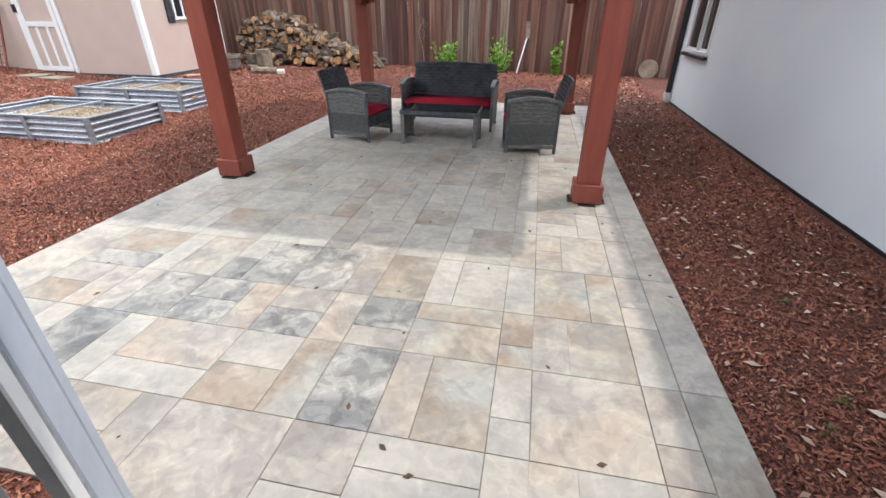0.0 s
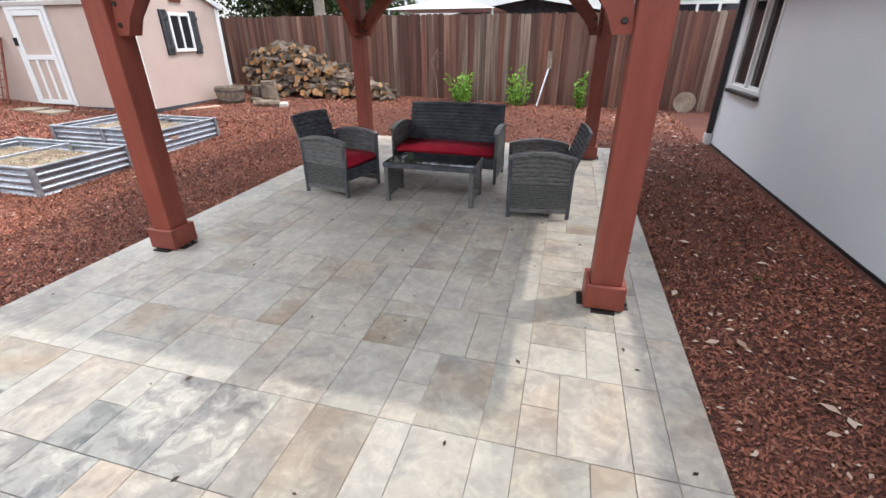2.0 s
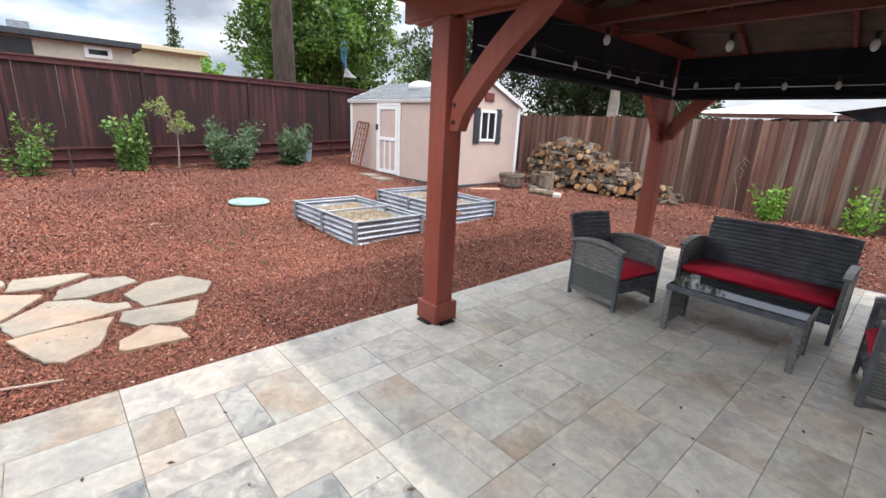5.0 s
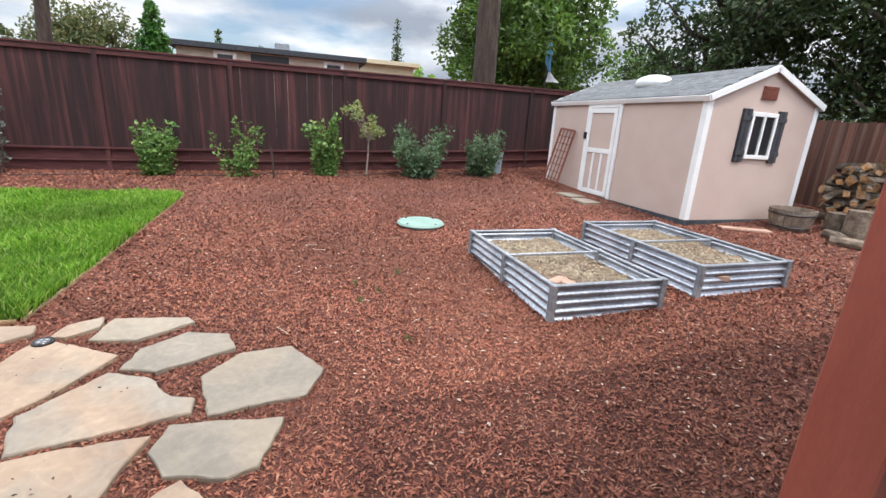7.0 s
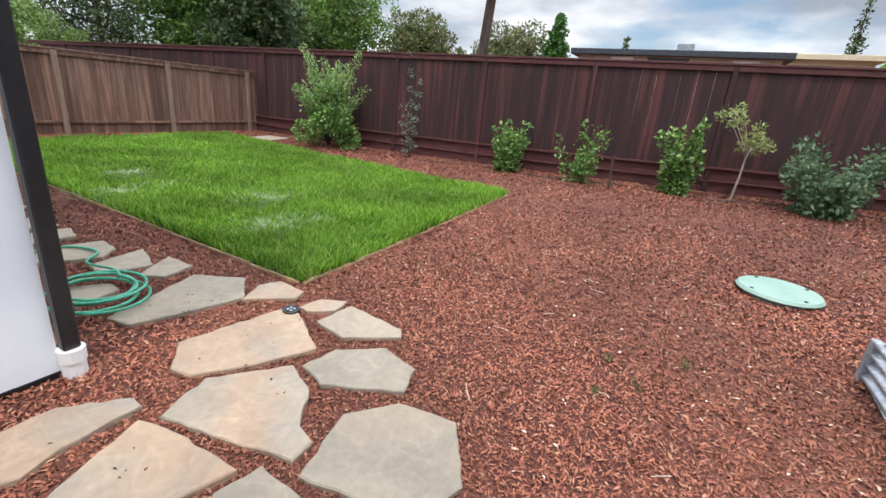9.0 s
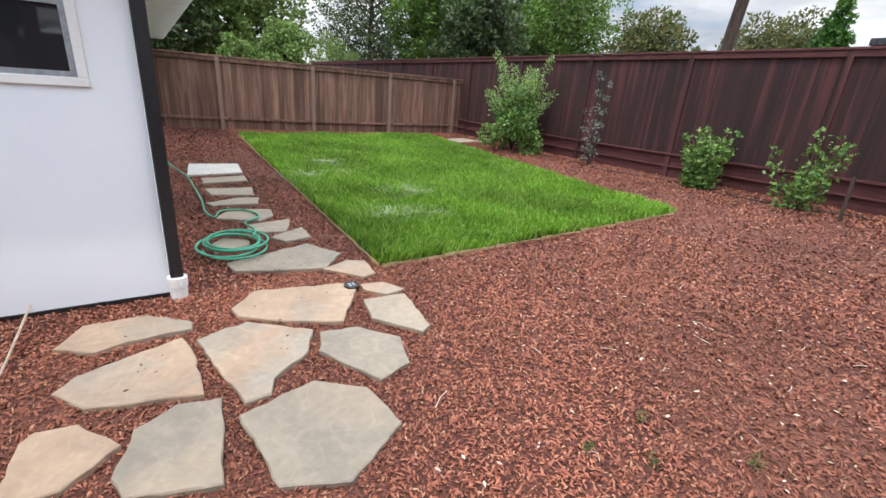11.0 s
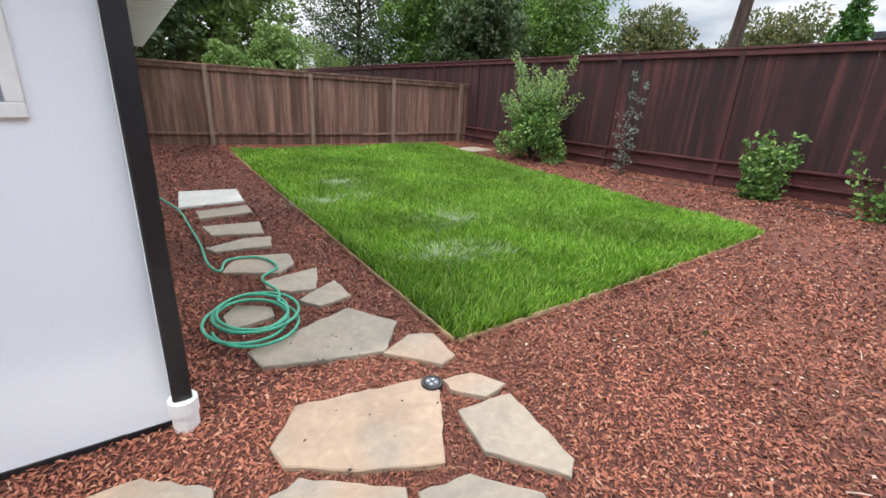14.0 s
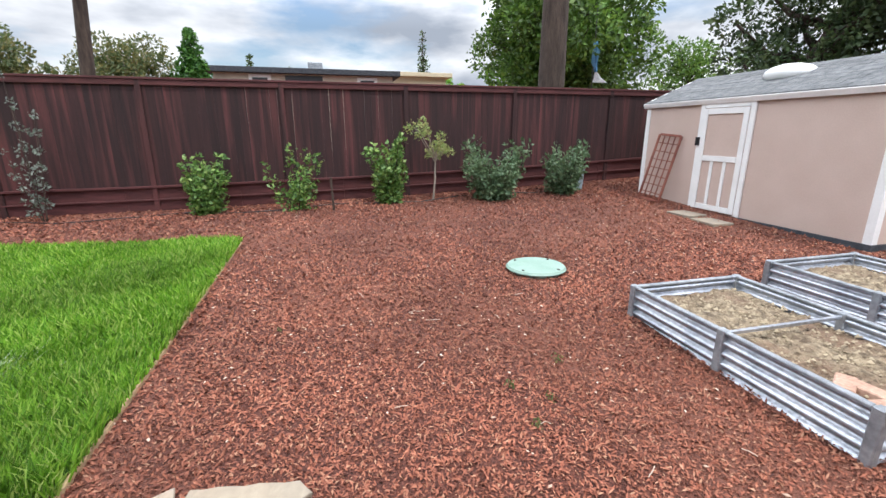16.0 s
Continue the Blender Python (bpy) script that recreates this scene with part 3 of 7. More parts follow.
def window(name, label, w, h, origin, rz, split="h", dark=M_PANE):
    """A white sash window in the xz plane, facing -y before the turn, the lower corner at origin."""
    root = tagged(thing(name, label, "window", origin, rz), kind="structure")
    f = 0.05
    bm = bmesh.new()
    box(bm, 0, w, -0.02, 0.08, 0, f, 0.004)
    box(bm, 0, w, -0.02, 0.08, h - f, h, 0.004)
    box(bm, 0, f, -0.018, 0.08, f, h - f, 0.004)
    box(bm, w - f, w, -0.018, 0.08, f, h - f, 0.004)
    part("window_frame", bm, M_WHITE, root)
    if split == "h":
        cells = [(f, w - f, f, h / 2 - 0.02, 0.0), (f, w - f, h / 2 + 0.02, h - f, 0.03)]
        boxpart("meeting_rail", f, w - f, -0.01, 0.07, h / 2 - 0.02, h / 2 + 0.02, M_WHITE, root)
    else:
        cells = [(f, w / 2 - 0.02, f, h - f, 0.0), (w / 2 + 0.02, w - f, f, h - f, 0.03)]
        boxpart("meeting_stile", w / 2 - 0.02, w / 2 + 0.02, -0.01, 0.07, f, h - f, M_WHITE, root)
    for xa, xb, za, zb, y in cells:
        g = 0.03
        bm = bmesh.new()
        box(bm, xa, xb, y, y + 0.03, za, za + g)
        box(bm, xa, xb, y, y + 0.03, zb - g, zb)
        box(bm, xa, xa + g, y, y + 0.03, za + g, zb - g)
        box(bm, xb - g, xb, y, y + 0.03, za + g, zb - g)
        part("sash", bm, M_GALVCAP if split == "h" else M_WHITE, root)
        boxpart("pane", xa + g, xb - g, y + 0.012, y + 0.018, za + g, zb - g, dark, root, 0)
    return root


WY, WX, HX = 0.3, 2.38, -4.2


def house():
    root = tagged(thing("house", "single-storey house with white stucco walls and black downspouts", "house", (0, 0, 0)), kind="structure")
    bm = bmesh.new()
    wall_x(bm, HX, WX + 0.2, WY - 0.2, WY, -0.1, 2.75, [(-3.95, -3.3, 1.45, 2.38), (-0.95, 0.95, 0.12, 2.2)])
    part("wall_north", bm, M_STUCCO, root)
    bm = bmesh.new()
    box(bm, HX, HX + 0.2, -9.0, WY - 0.203, -0.1, 2.75)
    part("wall_west", bm, M_STUCCO, root)
    bm = bmesh.new()
    wall_x(bm, WY + 0.003, 8.75, -0.2, 0, -0.1, 2.75, [(7.33, 8.42, 0.96, 2.2)])
    me = part("wall_wing", bm, M_STUCCO, root)
    me.matrix_basis = Matrix.Translation((WX, 0, 0)) @ pose(0, 0, 0, 0, 0, 90)
    boxpart("wall_wing_end", WX + 0.203, 6.0, 8.55, 8.75, -0.1, 2.75, M_STUCCO, root, 0)
    boxpart("wall_south", HX, 6.0, -9.2, -9.003, -0.1, 2.75, M_STUCCO, root, 0)
    boxpart("wall_east", 6.003, 6.2, -9.2, 8.75, -0.1, 2.75, M_STUCCO, root, 0)
    boxpart("interior_floor", HX + 0.2, 5.99, -8.99, 0.09, 0.0, 0.11, M_INSIDE, root, 0)
    boxpart("ceiling", HX + 0.21, 5.99, -8.99, 0.09, 2.55, 2.65, M_INSIDE, root, 0)
    boxpart("interior_partition", HX + 0.21, 5.99, -3.2, -3.1, 0.115, 2.54, M_INSIDE, root, 0)
    # eaves: soffit, fascia and roof sheet
    boxpart("eave_north", HX - 0.55, WX - 0.5, WY + 0.003, WY + 0.45, 2.5, 2.6, M_WHITE, root, 0.004)
    boxpart("roof_north", HX - 0.6, 6.6, -9.6, WY + 0.5, 2.76, 2.9, M_DARKROOF, root, 0.01)
    boxpart("eave_wing", WX - 0.52, WX - 0.003, WY + 0.5, 9.0, 2.44, 2.52, M_WHITE, root, 0.004)
    boxpart("roof_wing", WX - 0.56, 6.6, WY + 0.503, 9.2, 2.76, 2.9, M_DARKROOF, root, 0.01)
    # black strip stands in for the gap shadow where stucco meets mulch
    for k in range(13):
        x0 = HX + 0.004 + k * (PX0 - HX) / 6
        if x0 > -1.45:
            break
        z = float(gz(x0 + 0.09, WY + 0.1))
        boxpart("gap_shadow_strip", x0, min(x0 + (PX0 - HX) / 6 - 0.001, -1.42), WY + 0.001, WY + 0.009, z - 0.06, z + 0.034, M_BLACK, root, 0.001)
    for k in range(16):
        y0 = WY + 0.02 + k * 0.52
        z = float(gz(WX - 0.1, y0 + 0.26))
        boxpart("gap_shadow_strip", WX - 0.009, WX - 0.001, y0, y0 + 0.519, z - 0.06, z + 0.03, M_BLACK, root, 0.001)
    # slatted west eave
    for i in range(56):
        y = -9.0 + i * 0.16
        boxpart("rafter_tail", HX - 0.5, HX - 0.003, y, y + 0.06, 2.2, 2.34, M_WHITE, root, 0.004)
    boxpart("eave_west", HX - 0.52, HX - 0.003, -9.2, WY - 0.02, 2.345, 2.42, M_WHITE, root, 0.004)
    return root


house()
window("window_1", "white framed sash window with dark glass in the stucco wall", 0.66, 0.93, (-3.3, WY, 1.45), 180, "h")
window("window_2", "white framed window with dark glass and black sill in the wing wall", 1.09, 1.24, (WX, 8.42, 0.96), -90, "v")
sill = tagged(boxpart("window_sill", WX - 0.06, WX - 0.004, 7.3, 8.45, 0.91, 0.955, M_BLACK, None, 0.004), "black sill under the wing window", "window sill", kind="structure")


def door_frame():
    root = tagged(thing("door_1", "white door frame with the door slid open", "door", (0, 0, 0)), kind="structure")
    boxpart("jamb", -0.95, -0.90, 0.11, 0.31, 0.13, 2.2, M_WHITE, root)
    boxpart("jamb", 0.90, 0.95, 0.11, 0.31, 0.13, 2.2, M_WHITE, root)
    boxpart("head", -0.90, 0.90, 0.11, 0.31, 2.15, 2.2, M_WHITE, root)
    boxpart("threshold", -0.95, 0.95, 0.11, 0.31, 0.11, 0.13, M_STEEL, root)


door_frame()


def screen_door():
    """A narrow white framed leaf standing open against the outer wall."""
    root = thing("screen_door", "white framed screen door standing open beside the doorway", "door", (-0.80, 0.325, 0.10), 125.5)
    L = 0.2
    for xa, xb, mat in ((0.0, 0.045, M_WHITE), (0.047, 0.07, M_GALVCAP), (0.072, L - 0.042, M_SCREEN), (L - 0.04, L, M_SCREEN)):
        boxpart("stile" if mat is M_WHITE or xb == L else "track" if mat is M_GALVCAP else "screen", xa, xb, -0.02 if mat is M_WHITE else -0.012, 0.012, 0.03, 2.03, mat, root)
    return root


screen_door()


def downspout(name, label, x, y, top, boot):
    root = tagged(thing(name, label, "downspout", (x, y, 0)), kind="")
    z = float(gz(x, y))
    bm = bmesh.new()
    box(bm, -0.04, 0.04, -0.03, 0.03, z + 0.16, top, 0.008)
    part("pipe", bm, M_BLACK, root)
    bm = bmesh.new()
    cone(bm, 0.055, 0.055, (0, 0, z - 0.02), (0, 0, z + 0.09), 16)
    cone(bm, 0.062, 0.062, (0, 0, z + 0.09), (0, 0, z + 0.16), 16)
    part("boot", bm, M_WHITE, root, "white plastic pipe boot")
    if boot:
        bm = bmesh.new()
        tube(bm, [(0, 0, top - 0.02), (0, 0, top + 0.05), (-0.1, 0, top + 0.14), (-0.3, 0, top + 0.22), (-0.42, 0, top + 0.3)], 0.04, 8)
        part("elbow", bm, M_BLACK, root)
    return root


downspout("downspout", "black downspout with a white boot at the house corner", HX - 0.045, WY + 0.035, 2.5, False)
downspout("downspout", "black downspout with an elbow at the corner of the wing wall", WX - 0.05, 8.68, 2.1, True)
bm = bmesh.new()
box(bm, WX - 0.66, WX - 0.54, WY + 0.7, 9.1, 2.42, 2.53, 0.02)
tagged(part("gutter", bm, M_BLACK), "black gutter along the wing eave", "gutter")


# ---- the shed ----
def shed():
    x0, x1, y0, y1 = -11.65, -7.45, 8.0, 10.3
    zb, ze, zr = 0.36, 2.2, 2.68
    root = tagged(thing("shed", "small garden shed with pinkish-beige siding, white trim and grey shingle roof", "shed", (x0, y0, 0)), kind="structure")
    w, d = x1 - x0, y1 - y0
    boxpart("footing", -0.02, w + 0.02, -0.02, d + 0.02, 0.15, zb - 0.002, M_DARKROOF, root, 0.004)
    bm = bmesh.new()
    t = 0.08
    box(bm, 0, w, 0, t, zb, ze)
    box(bm, 0, w, d - t, d, zb, ze)
    prof = [(0, zb), (d, zb), (d, ze), (d / 2, zr), (0, ze)]
    part("wall_long", bm, M_SHED, root)
    for xa in (0.0, w - t):
        bm = bmesh.new()
        a = [bm.verts.new((xa - 0.001, y, z)) for y, z in prof]
        b = [bm.verts.new((xa + t + 0.001, y, z)) for y, z in prof]
        bm.faces.new(a)
        bm.faces.new(b[::-1])
        for i in range(5):
            bm.faces.new((a[i], b[i], b[(i + 1) % 5], a[(i + 1) % 5]))
        bmesh.ops.recalc_face_normals(bm, faces=bm.faces)
        part("wall_gable", bm, M_SHED, root)
    # corner trims
    for xa, ya in ((-0.012, -0.012), (w - 0.09, -0.012), (w - 0.09, d - 0.09), (-0.012, d - 0.09)):
        boxpart("corner_trim", xa, xa + 0.102, ya, ya + 0.102, zb, ze - 0.01, M_WHITE, root, 0.004)
    # roof
    roof = tagged(new("roof"), "grey asphalt shingle roof")
    roof.parent = root
    slope = math.atan2(zr - ze, d / 2)
    run = (d / 2) / math.cos(slope) + 0.06
    for side in (0, 1):
        m = Matrix.Translation((w / 2, d / 2, zr + 0.03)) @ pose(0, 0, 0, 0, 0, 180 * side) @ pose(0, 0, 0, math.degrees(slope), 0, 0)
        boxpart("roof_sheet", -w / 2 - 0.05, w / 2 + 0.05, -run, 0, -0.02, 0.012, M_SHINGLE, roof, 0, m=m)
        me = None
        for r in range(9):
            ya = -run + r * run / 9
            bm = bmesh.new()
            for i in range(14):
                xa = -w / 2 - 0.05 + (i + (r % 2) * 0.5 - 0.25) * (w + 0.10) / 14
                xb = min(xa + (w + 0.10) / 14 - 0.006, w / 2 + 0.05)
                xa = max(xa, -w / 2 - 0.05)
                box(bm, xa, xb, ya, ya + run / 9 - 0.004, 0.013, 0.024 + 0.004 * rnd.random(), 0, m)
            part("shingle_course", bm, M_SHINGLE, roof)
        boxpart("fascia", -w / 2 - 0.06, w / 2 + 0.06, -run - 0.022, -run - 0.001, -0.07, 0.012, M_WHITE, roof, 0.003, m=m)
        for e in (-1, 1):
            xe = e * (w / 2 + 0.05)
            boxpart("rake_board", min(xe, xe + e * 0.022), max(xe, xe + e * 0.022), -run, -0.004, -0.075, 0.02, M_WHITE, roof, 0.003, m=m)
    # door on the long south side
    door = tagged(new("door"), "beige shed door with white battens")
    door.parent = root
    dx0, dx1, dz1 = 1.45, 2.3, ze - 0.14
    boxpart("door_leaf", dx0, dx1, -0.03, -0.003, zb + 0.03, dz1, M_SHED, door)
    for xa in (dx0, dx1 - 0.09):
        boxpart("batten", xa, xa + 0.09, -0.05, -0.031, zb + 0.03, dz1, M_WHITE, door)
    for za in (zb + 0.03, zb + 0.85, dz1 - 0.09):
        boxpart("batten", dx0 + 0.093, dx1 - 0.093, -0.05, -0.031, za, za + 0.09, M_WHITE, door)
    for i in (1, 2):
        xa = dx0 + 0.045 + i * (dx1 - dx0 - 0.09) / 3
        boxpart("batten", xa - 0.03, xa + 0.03, -0.049, -0.031, zb + 0.123, zb + 0.847, M_WHITE, door)
    boxpart("latch", dx0 - 0.1, dx0 - 0.02, -0.06, -0.02, zb + 1.1, zb + 1.24, M_BLACK, door)
    for xa, xb, za, zc in ((dx0 - 0.09, dx0 - 0.005, zb, dz1 + 0.09), (dx1 + 0.005, dx1 + 0.09, zb, dz1 + 0.09), (dx0, dx1, dz1 + 0.01, dz1 + 0.09)):
        boxpart("door_trim", xa, xb, -0.035, -0.003, za, zc, M_WHITE, root)
    # window with shutters on the east gable
    win = tagged(new("window"), "white window with two dark shutters")
    win.parent = root
    yc, z0, z1, hw = d / 2, zb + 0.98, zb + 1.68, 0.27
    for ya, yb, za, zc in ((yc - hw, yc + hw, z0, z0 + 0.06), (yc - hw, yc + hw, z1 - 0.06, z1), (yc - hw, yc - hw + 0.05, z0 + 0.06, z1 - 0.06), (yc + hw - 0.05, yc + hw, z0 + 0.06, z1 - 0.06), (yc - 0.02, yc + 0.02, z0 + 0.06, z1 - 0.06)):
        boxpart("frame", w + 0.004, w + 0.04, ya, yb, za, zc, M_WHITE, win)
    for ya, yb in ((yc - hw + 0.05, yc - 0.02), (yc + 0.02, yc + hw - 0.05)):
        boxpart("pane", w + 0.006, w + 0.016, ya, yb, z0 + 0.06, z1 - 0.06, M_PANE, win, 0)
    for ya in (yc - hw - 0.19, yc + hw + 0.01):
        bm = bmesh.new()
        box(bm, w + 0.004, w + 0.02, ya, ya + 0.18, z0 - 0.05, z1 + 0.04)
        for i in range(2):
            box(bm, w + 0.0205, w + 0.034, ya + 0.01 + i * 0.085, ya + 0.085 + i * 0.085, z0 - 0.05, z1 + 0.04, 0.002)
        box(bm, w + 0.035, w + 0.046, ya, ya + 0.18, z0 + 0.05, z0 + 0.12, 0.002)
        box(bm, w + 0.035, w + 0.046, ya, ya + 0.18, z1 - 0.13, z1 - 0.06, 0.002)
        part("shutter", bm, M_SHUTTER, win, "dark grey board shutter")
    bm = bmesh.new()
    box(bm, w + 0.004, w + 0.03, yc - 0.15, yc + 0.15, ze + 0.03, ze + 0.22, 0.003)
    for i in range(5):
        box(bm, w + 0.03, w + 0.04, yc - 0.13, yc + 0.13, ze + 0.05 + i * 0.033, ze + 0.065 + i * 0.033)
    part("gable_vent", bm, M_RUST, root, "brown gable vent")
    bm = bmesh.new()
    bmesh.ops.create_uvsphere(bm, u_segments=20, v_segments=8, radius=0.32, matrix=Matrix.Translation((2.15, d / 2 - 0.35, zr - 0.12)) @ Matrix.Diagonal((1.2, 1, 0.5, 1)))
    part("skylight_dome", bm, M_WHITE, root, "white domed skylight", smooth=True)
    return root


shed()


# ---- gazebo ----
GX, GY = (-2.77, 0.54), (3.63, 7.42)
BT = 2.38


def gazebo():
    root = tagged(thing("gazebo", "red-brown stained timber gazebo with curved braces on the patio", "gazebo", (0, 0, 0)), kind="structure")
    pw = 0.088
    for i, x in enumerate(GX):
        for j, y in enumerate(GY):
            post = tagged(new("post"), "")
            post.parent = root
            boxpart("shaft", x - pw, x + pw, y - pw, y + pw, PZ + 0.012, BT, M_RED, post, 0.006)
            bm = bmesh.new()
            b = 0.118
            for (xa, xb, ya, yb) in ((x - b, x + b, y - b, y - pw - 0.001), (x - b, x + b, y + pw + 0.001, y + b), (x - b, x - pw - 0.001, y - pw - 0.001, y + pw + 0.001), (x + pw + 0.001, x + b, y - pw - 0.001, y + pw + 0.001)):
                box(bm, xa, xb, ya, yb, PZ + 0.01, PZ + 0.17, 0.006)
            part("base_trim", bm, M_RED, post)
            bm = bmesh.new()
            box(bm, x - b - 0.035, x + b + 0.035, y - 0.07, y + 0.07, PZ + 0.001, PZ + 0.009)
            box(bm, x - 0.07, x + 0.07, y - b - 0.035, y + b + 0.035, PZ + 0.001, PZ + 0.0088)
            for sx in (-1, 1):
                cone(bm, 0.012, 0.012, (x + sx * (b + 0.02), y - 0.03, PZ + 0.009), (x + sx * (b + 0.02), y - 0.03, PZ + 0.03), 6)
                cone(bm, 0.012, 0.012, (x + sx * (b + 0.02), y + 0.03, PZ + 0.009), (x + sx * (b + 0.02), y + 0.03, PZ + 0.03), 6)
            part("anchor_bracket", bm, M_STEEL, post, "dark steel anchor bracket")
    # beams
    for y in GY:
        for s in (-1, 1):
            boxpart("beam", GX[0] - 0.42, GX[1] + 0.42, y + s * 0.06 - 0.03, y + s * 0.06 + 0.03, BT + 0.001, BT + 0.19, M_REDH, root, 0.006)
    for x in GX:
        for s in (-1, 1):
            boxpart("beam", x + s * 0.06 - 0.03, x + s * 0.06 + 0.03, GY[0] - 0.42, GY[1] + 0.42, BT + 0.192, BT + 0.36, M_REDH, root, 0.006)

    def brace(p, way):
        """A curved brace from a post face up to the beam, along way."""
        bm = bmesh.new()
        outer, inner_ = [], []
        L, H = 0.74, 0.70
        for k in range(9):
            a = k / 8 * math.pi / 2
            u = pw + 0.03 + (L - 0.03) * (1 - math.cos(a)) 
            z = BT - H + H * math.sin(a)
            straight_u = pw + (L) * k / 8
            straight_z = BT - H + H * k / 8
            u2, z2 = 0.75 * straight_u + 0.25 * u, 0.75 * straight_z + 0.25 * z
            inner_.append((u2 + 0.055, z2 - 0.055))
            outer.append((u2 - 0.055, z2 + 0.055))
        inner_[0] = (pw + 0.001 + 0.09, BT - H - 0.06)
        outer[0] = (pw + 0.001, BT - H - 0.02)
        inner_.insert(0, (pw + 0.001, BT - H - 0.06))
        outer.insert(0, (pw + 0.001, BT - H - 0.05))
        inner_[-1] = (pw + L + 0.08, BT - 0.001)
        outer[-1] = (pw + L - 0.10, BT - 0.001)
        pts = inner_ + outer[::-1]
        t = 0.045
        w = Vector((*way, 0))
        n = Vector((-way[1], way[0], 0))
        f = [bm.verts.new(p + w * max(u, pw + 0.001) + n * t + Vector((0, 0, min(z, BT - 0.001)))) for u, z in pts]
        g = [bm.verts.new(p + w * max(u, pw + 0.001) - n * t + Vector((0, 0, min(z, BT - 0.001)))) for u, z in pts]
        m = len(inner_)
        q = len(pts)
        for vs in (f, g):
            for k in range(m - 1):
                bm.faces.new((vs[k], vs[k + 1], vs[q - 2 - k], vs[q - 1 - k]))
        for k in range(q):
            bm.faces.new((f[k], f[(k + 1) % q], g[(k + 1) % q], g[k]))
        bmesh.ops.recalc_face_normals(bm, faces=bm.faces)
        b = part("brace", bm, M_RED, root)
        bm = bmesh.new()
        for z in (BT - H + 0.0, BT - H + 0.12):
            for s in (-1, 1):
                c = p + w * (pw + 0.045) + n * s * t + Vector((0, 0, z))
                cone(bm, 0.017, 0.013, c, c + n * s * 0.012, 8)
        part("bolt", bm, M_STEEL, b, "dark bolt head")
    for i, x in enumerate(GX):
        for j, y in enumerate(GY):
            brace(Vector((x, y, 0)), (1 - 2 * i, 0))
            brace(Vector((x, y, 0)), (0, 1 - 2 * j))
    # hip roof: panels, hips, rafters
    ox0, ox1, oy0, oy1 = GX[0] - 0.48, GX[1] + 0.48, GY[0] - 0.54, GY[1] + 0.54
    ze, zr = BT + 0.30, BT + 1.35
    cx, cy = (ox0 + ox1) / 2, (oy0 + oy1) / 2
    rl = (oy1 - oy0 - (ox1 - ox0)) / 2
    R0, R1 = Vector((cx, cy - rl, zr)), Vector((cx, cy + rl, zr))
    A, B, C, D = (Vector((ox0, oy0, ze)), Vector((ox1, oy0, ze)), Vector((ox1, oy1, ze)), Vector((ox0, oy1, ze)))

    def panel(q):
        bm = bmesh.new()
        n = (q[1] - q[0]).cross(q[2] - q[0]).normalized()
        lo = [bm.verts.new(v) for v in q]
        hi = [bm.verts.new(v + n * 0.02) for v in q]
        bm.faces.new(lo[::-1])
        bm.faces.new(hi)
        for k in range(len(q)):
            bm.faces.new((lo[k], lo[(k + 1) % len(q)], hi[(k + 1) % len(q)], hi[k]))
        bmesh.ops.recalc_face_normals(bm, faces=bm.faces)
        ob = part("roof_panel", bm, [M_ROOFIN, M_ROOFOUT], root)
        for p in ob.data.polygons:
            p.material_index = 1 if p.normal.z > 0.1 else 0
    panel([A, B, R0])
    panel([B, C, R1, R0])
    panel([C, D, R1])
    panel([D, A, R0, R1])

    def stick(name, a, b, w=0.022, h=0.045, drop=0.05):
        a, b = Vector(a) - Vector((0, 0, drop)), Vector(b) - Vector((0, 0, drop))
        d = b - a
        m = Matrix.Translation((a + b) / 2) @ d.to_track_quat("X", "Z").to_matrix().to_4x4()
        bm = bmesh.new()
        box(bm, -d.length / 2, d.length / 2, -w, w, -h, h, 0.003, m)
        part(name, bm, M_REDH if name == "fascia" else M_RAFTER_SHADED, root)
    for a, b in ((A, R0), (B, R0), (C, R1), (D, R1)):
        stick("hip_rafter", a, b, 0.03, 0.06, 0.075)
    stick("ridge", R0, R1, 0.03, 0.08, 0.09)
    for f in (0.27, 0.5, 0.73):
        e = A.lerp(B, f)
        top = R0.lerp(A.lerp(B, f), 0.0) if f == 0.5 else (A.lerp(R0, f / 0.5 * 0.98) if f < 0.5 else B.lerp(R0, (1 - f) / 0.5 * 0.98))
        stick("rafter", e, top)
        e2, t2 = D.lerp(C, f), None
        t2 = R1 if f == 0.5 else (D.lerp(R1, f / 0.5 * 0.98) if f < 0.5 else C.lerp(R1, (1 - f) / 0.5 * 0.98))
        stick("rafter", e2, t2)
    for f in (0.2, 0.38, 0.5, 0.62, 0.8):
        y = oy0 + f * (oy1 - oy0)
        for side, xo in ((0, ox0), (1, ox1)):
            t = min(1.0, (y - oy0) / ((ox1 - ox0) / 2), (oy1 - y) / ((ox1 - ox0) / 2))
            stick("rafter", (xo, y, ze), (xo + (cx - xo) * t * 0.98, y, ze + (zr - ze) * t * 0.98))
    for f in (0.35, 0.68):
        for (a, b, r0, r1) in ((A, B, R0, R0), (B, C, R0, R1), (C, D, R1, R1), (D, A, R1, R0)):
            stick("purlin", a.lerp(r0, f), b.lerp(r1, f), 0.018, 0.02, 0.025)
    for a, b, n in ((A, B, (0, -1)), (B, C, (1, 0)), (C, D, (0, 1)), (D, A, (-1, 0))):
        off = Vector((n[0], n[1], 0)) * 0.016
        d = (b - a).normalized() * 0.002
        stick("fascia", a + off + d, b + off - d, 0.014, 0.07, 0.06)
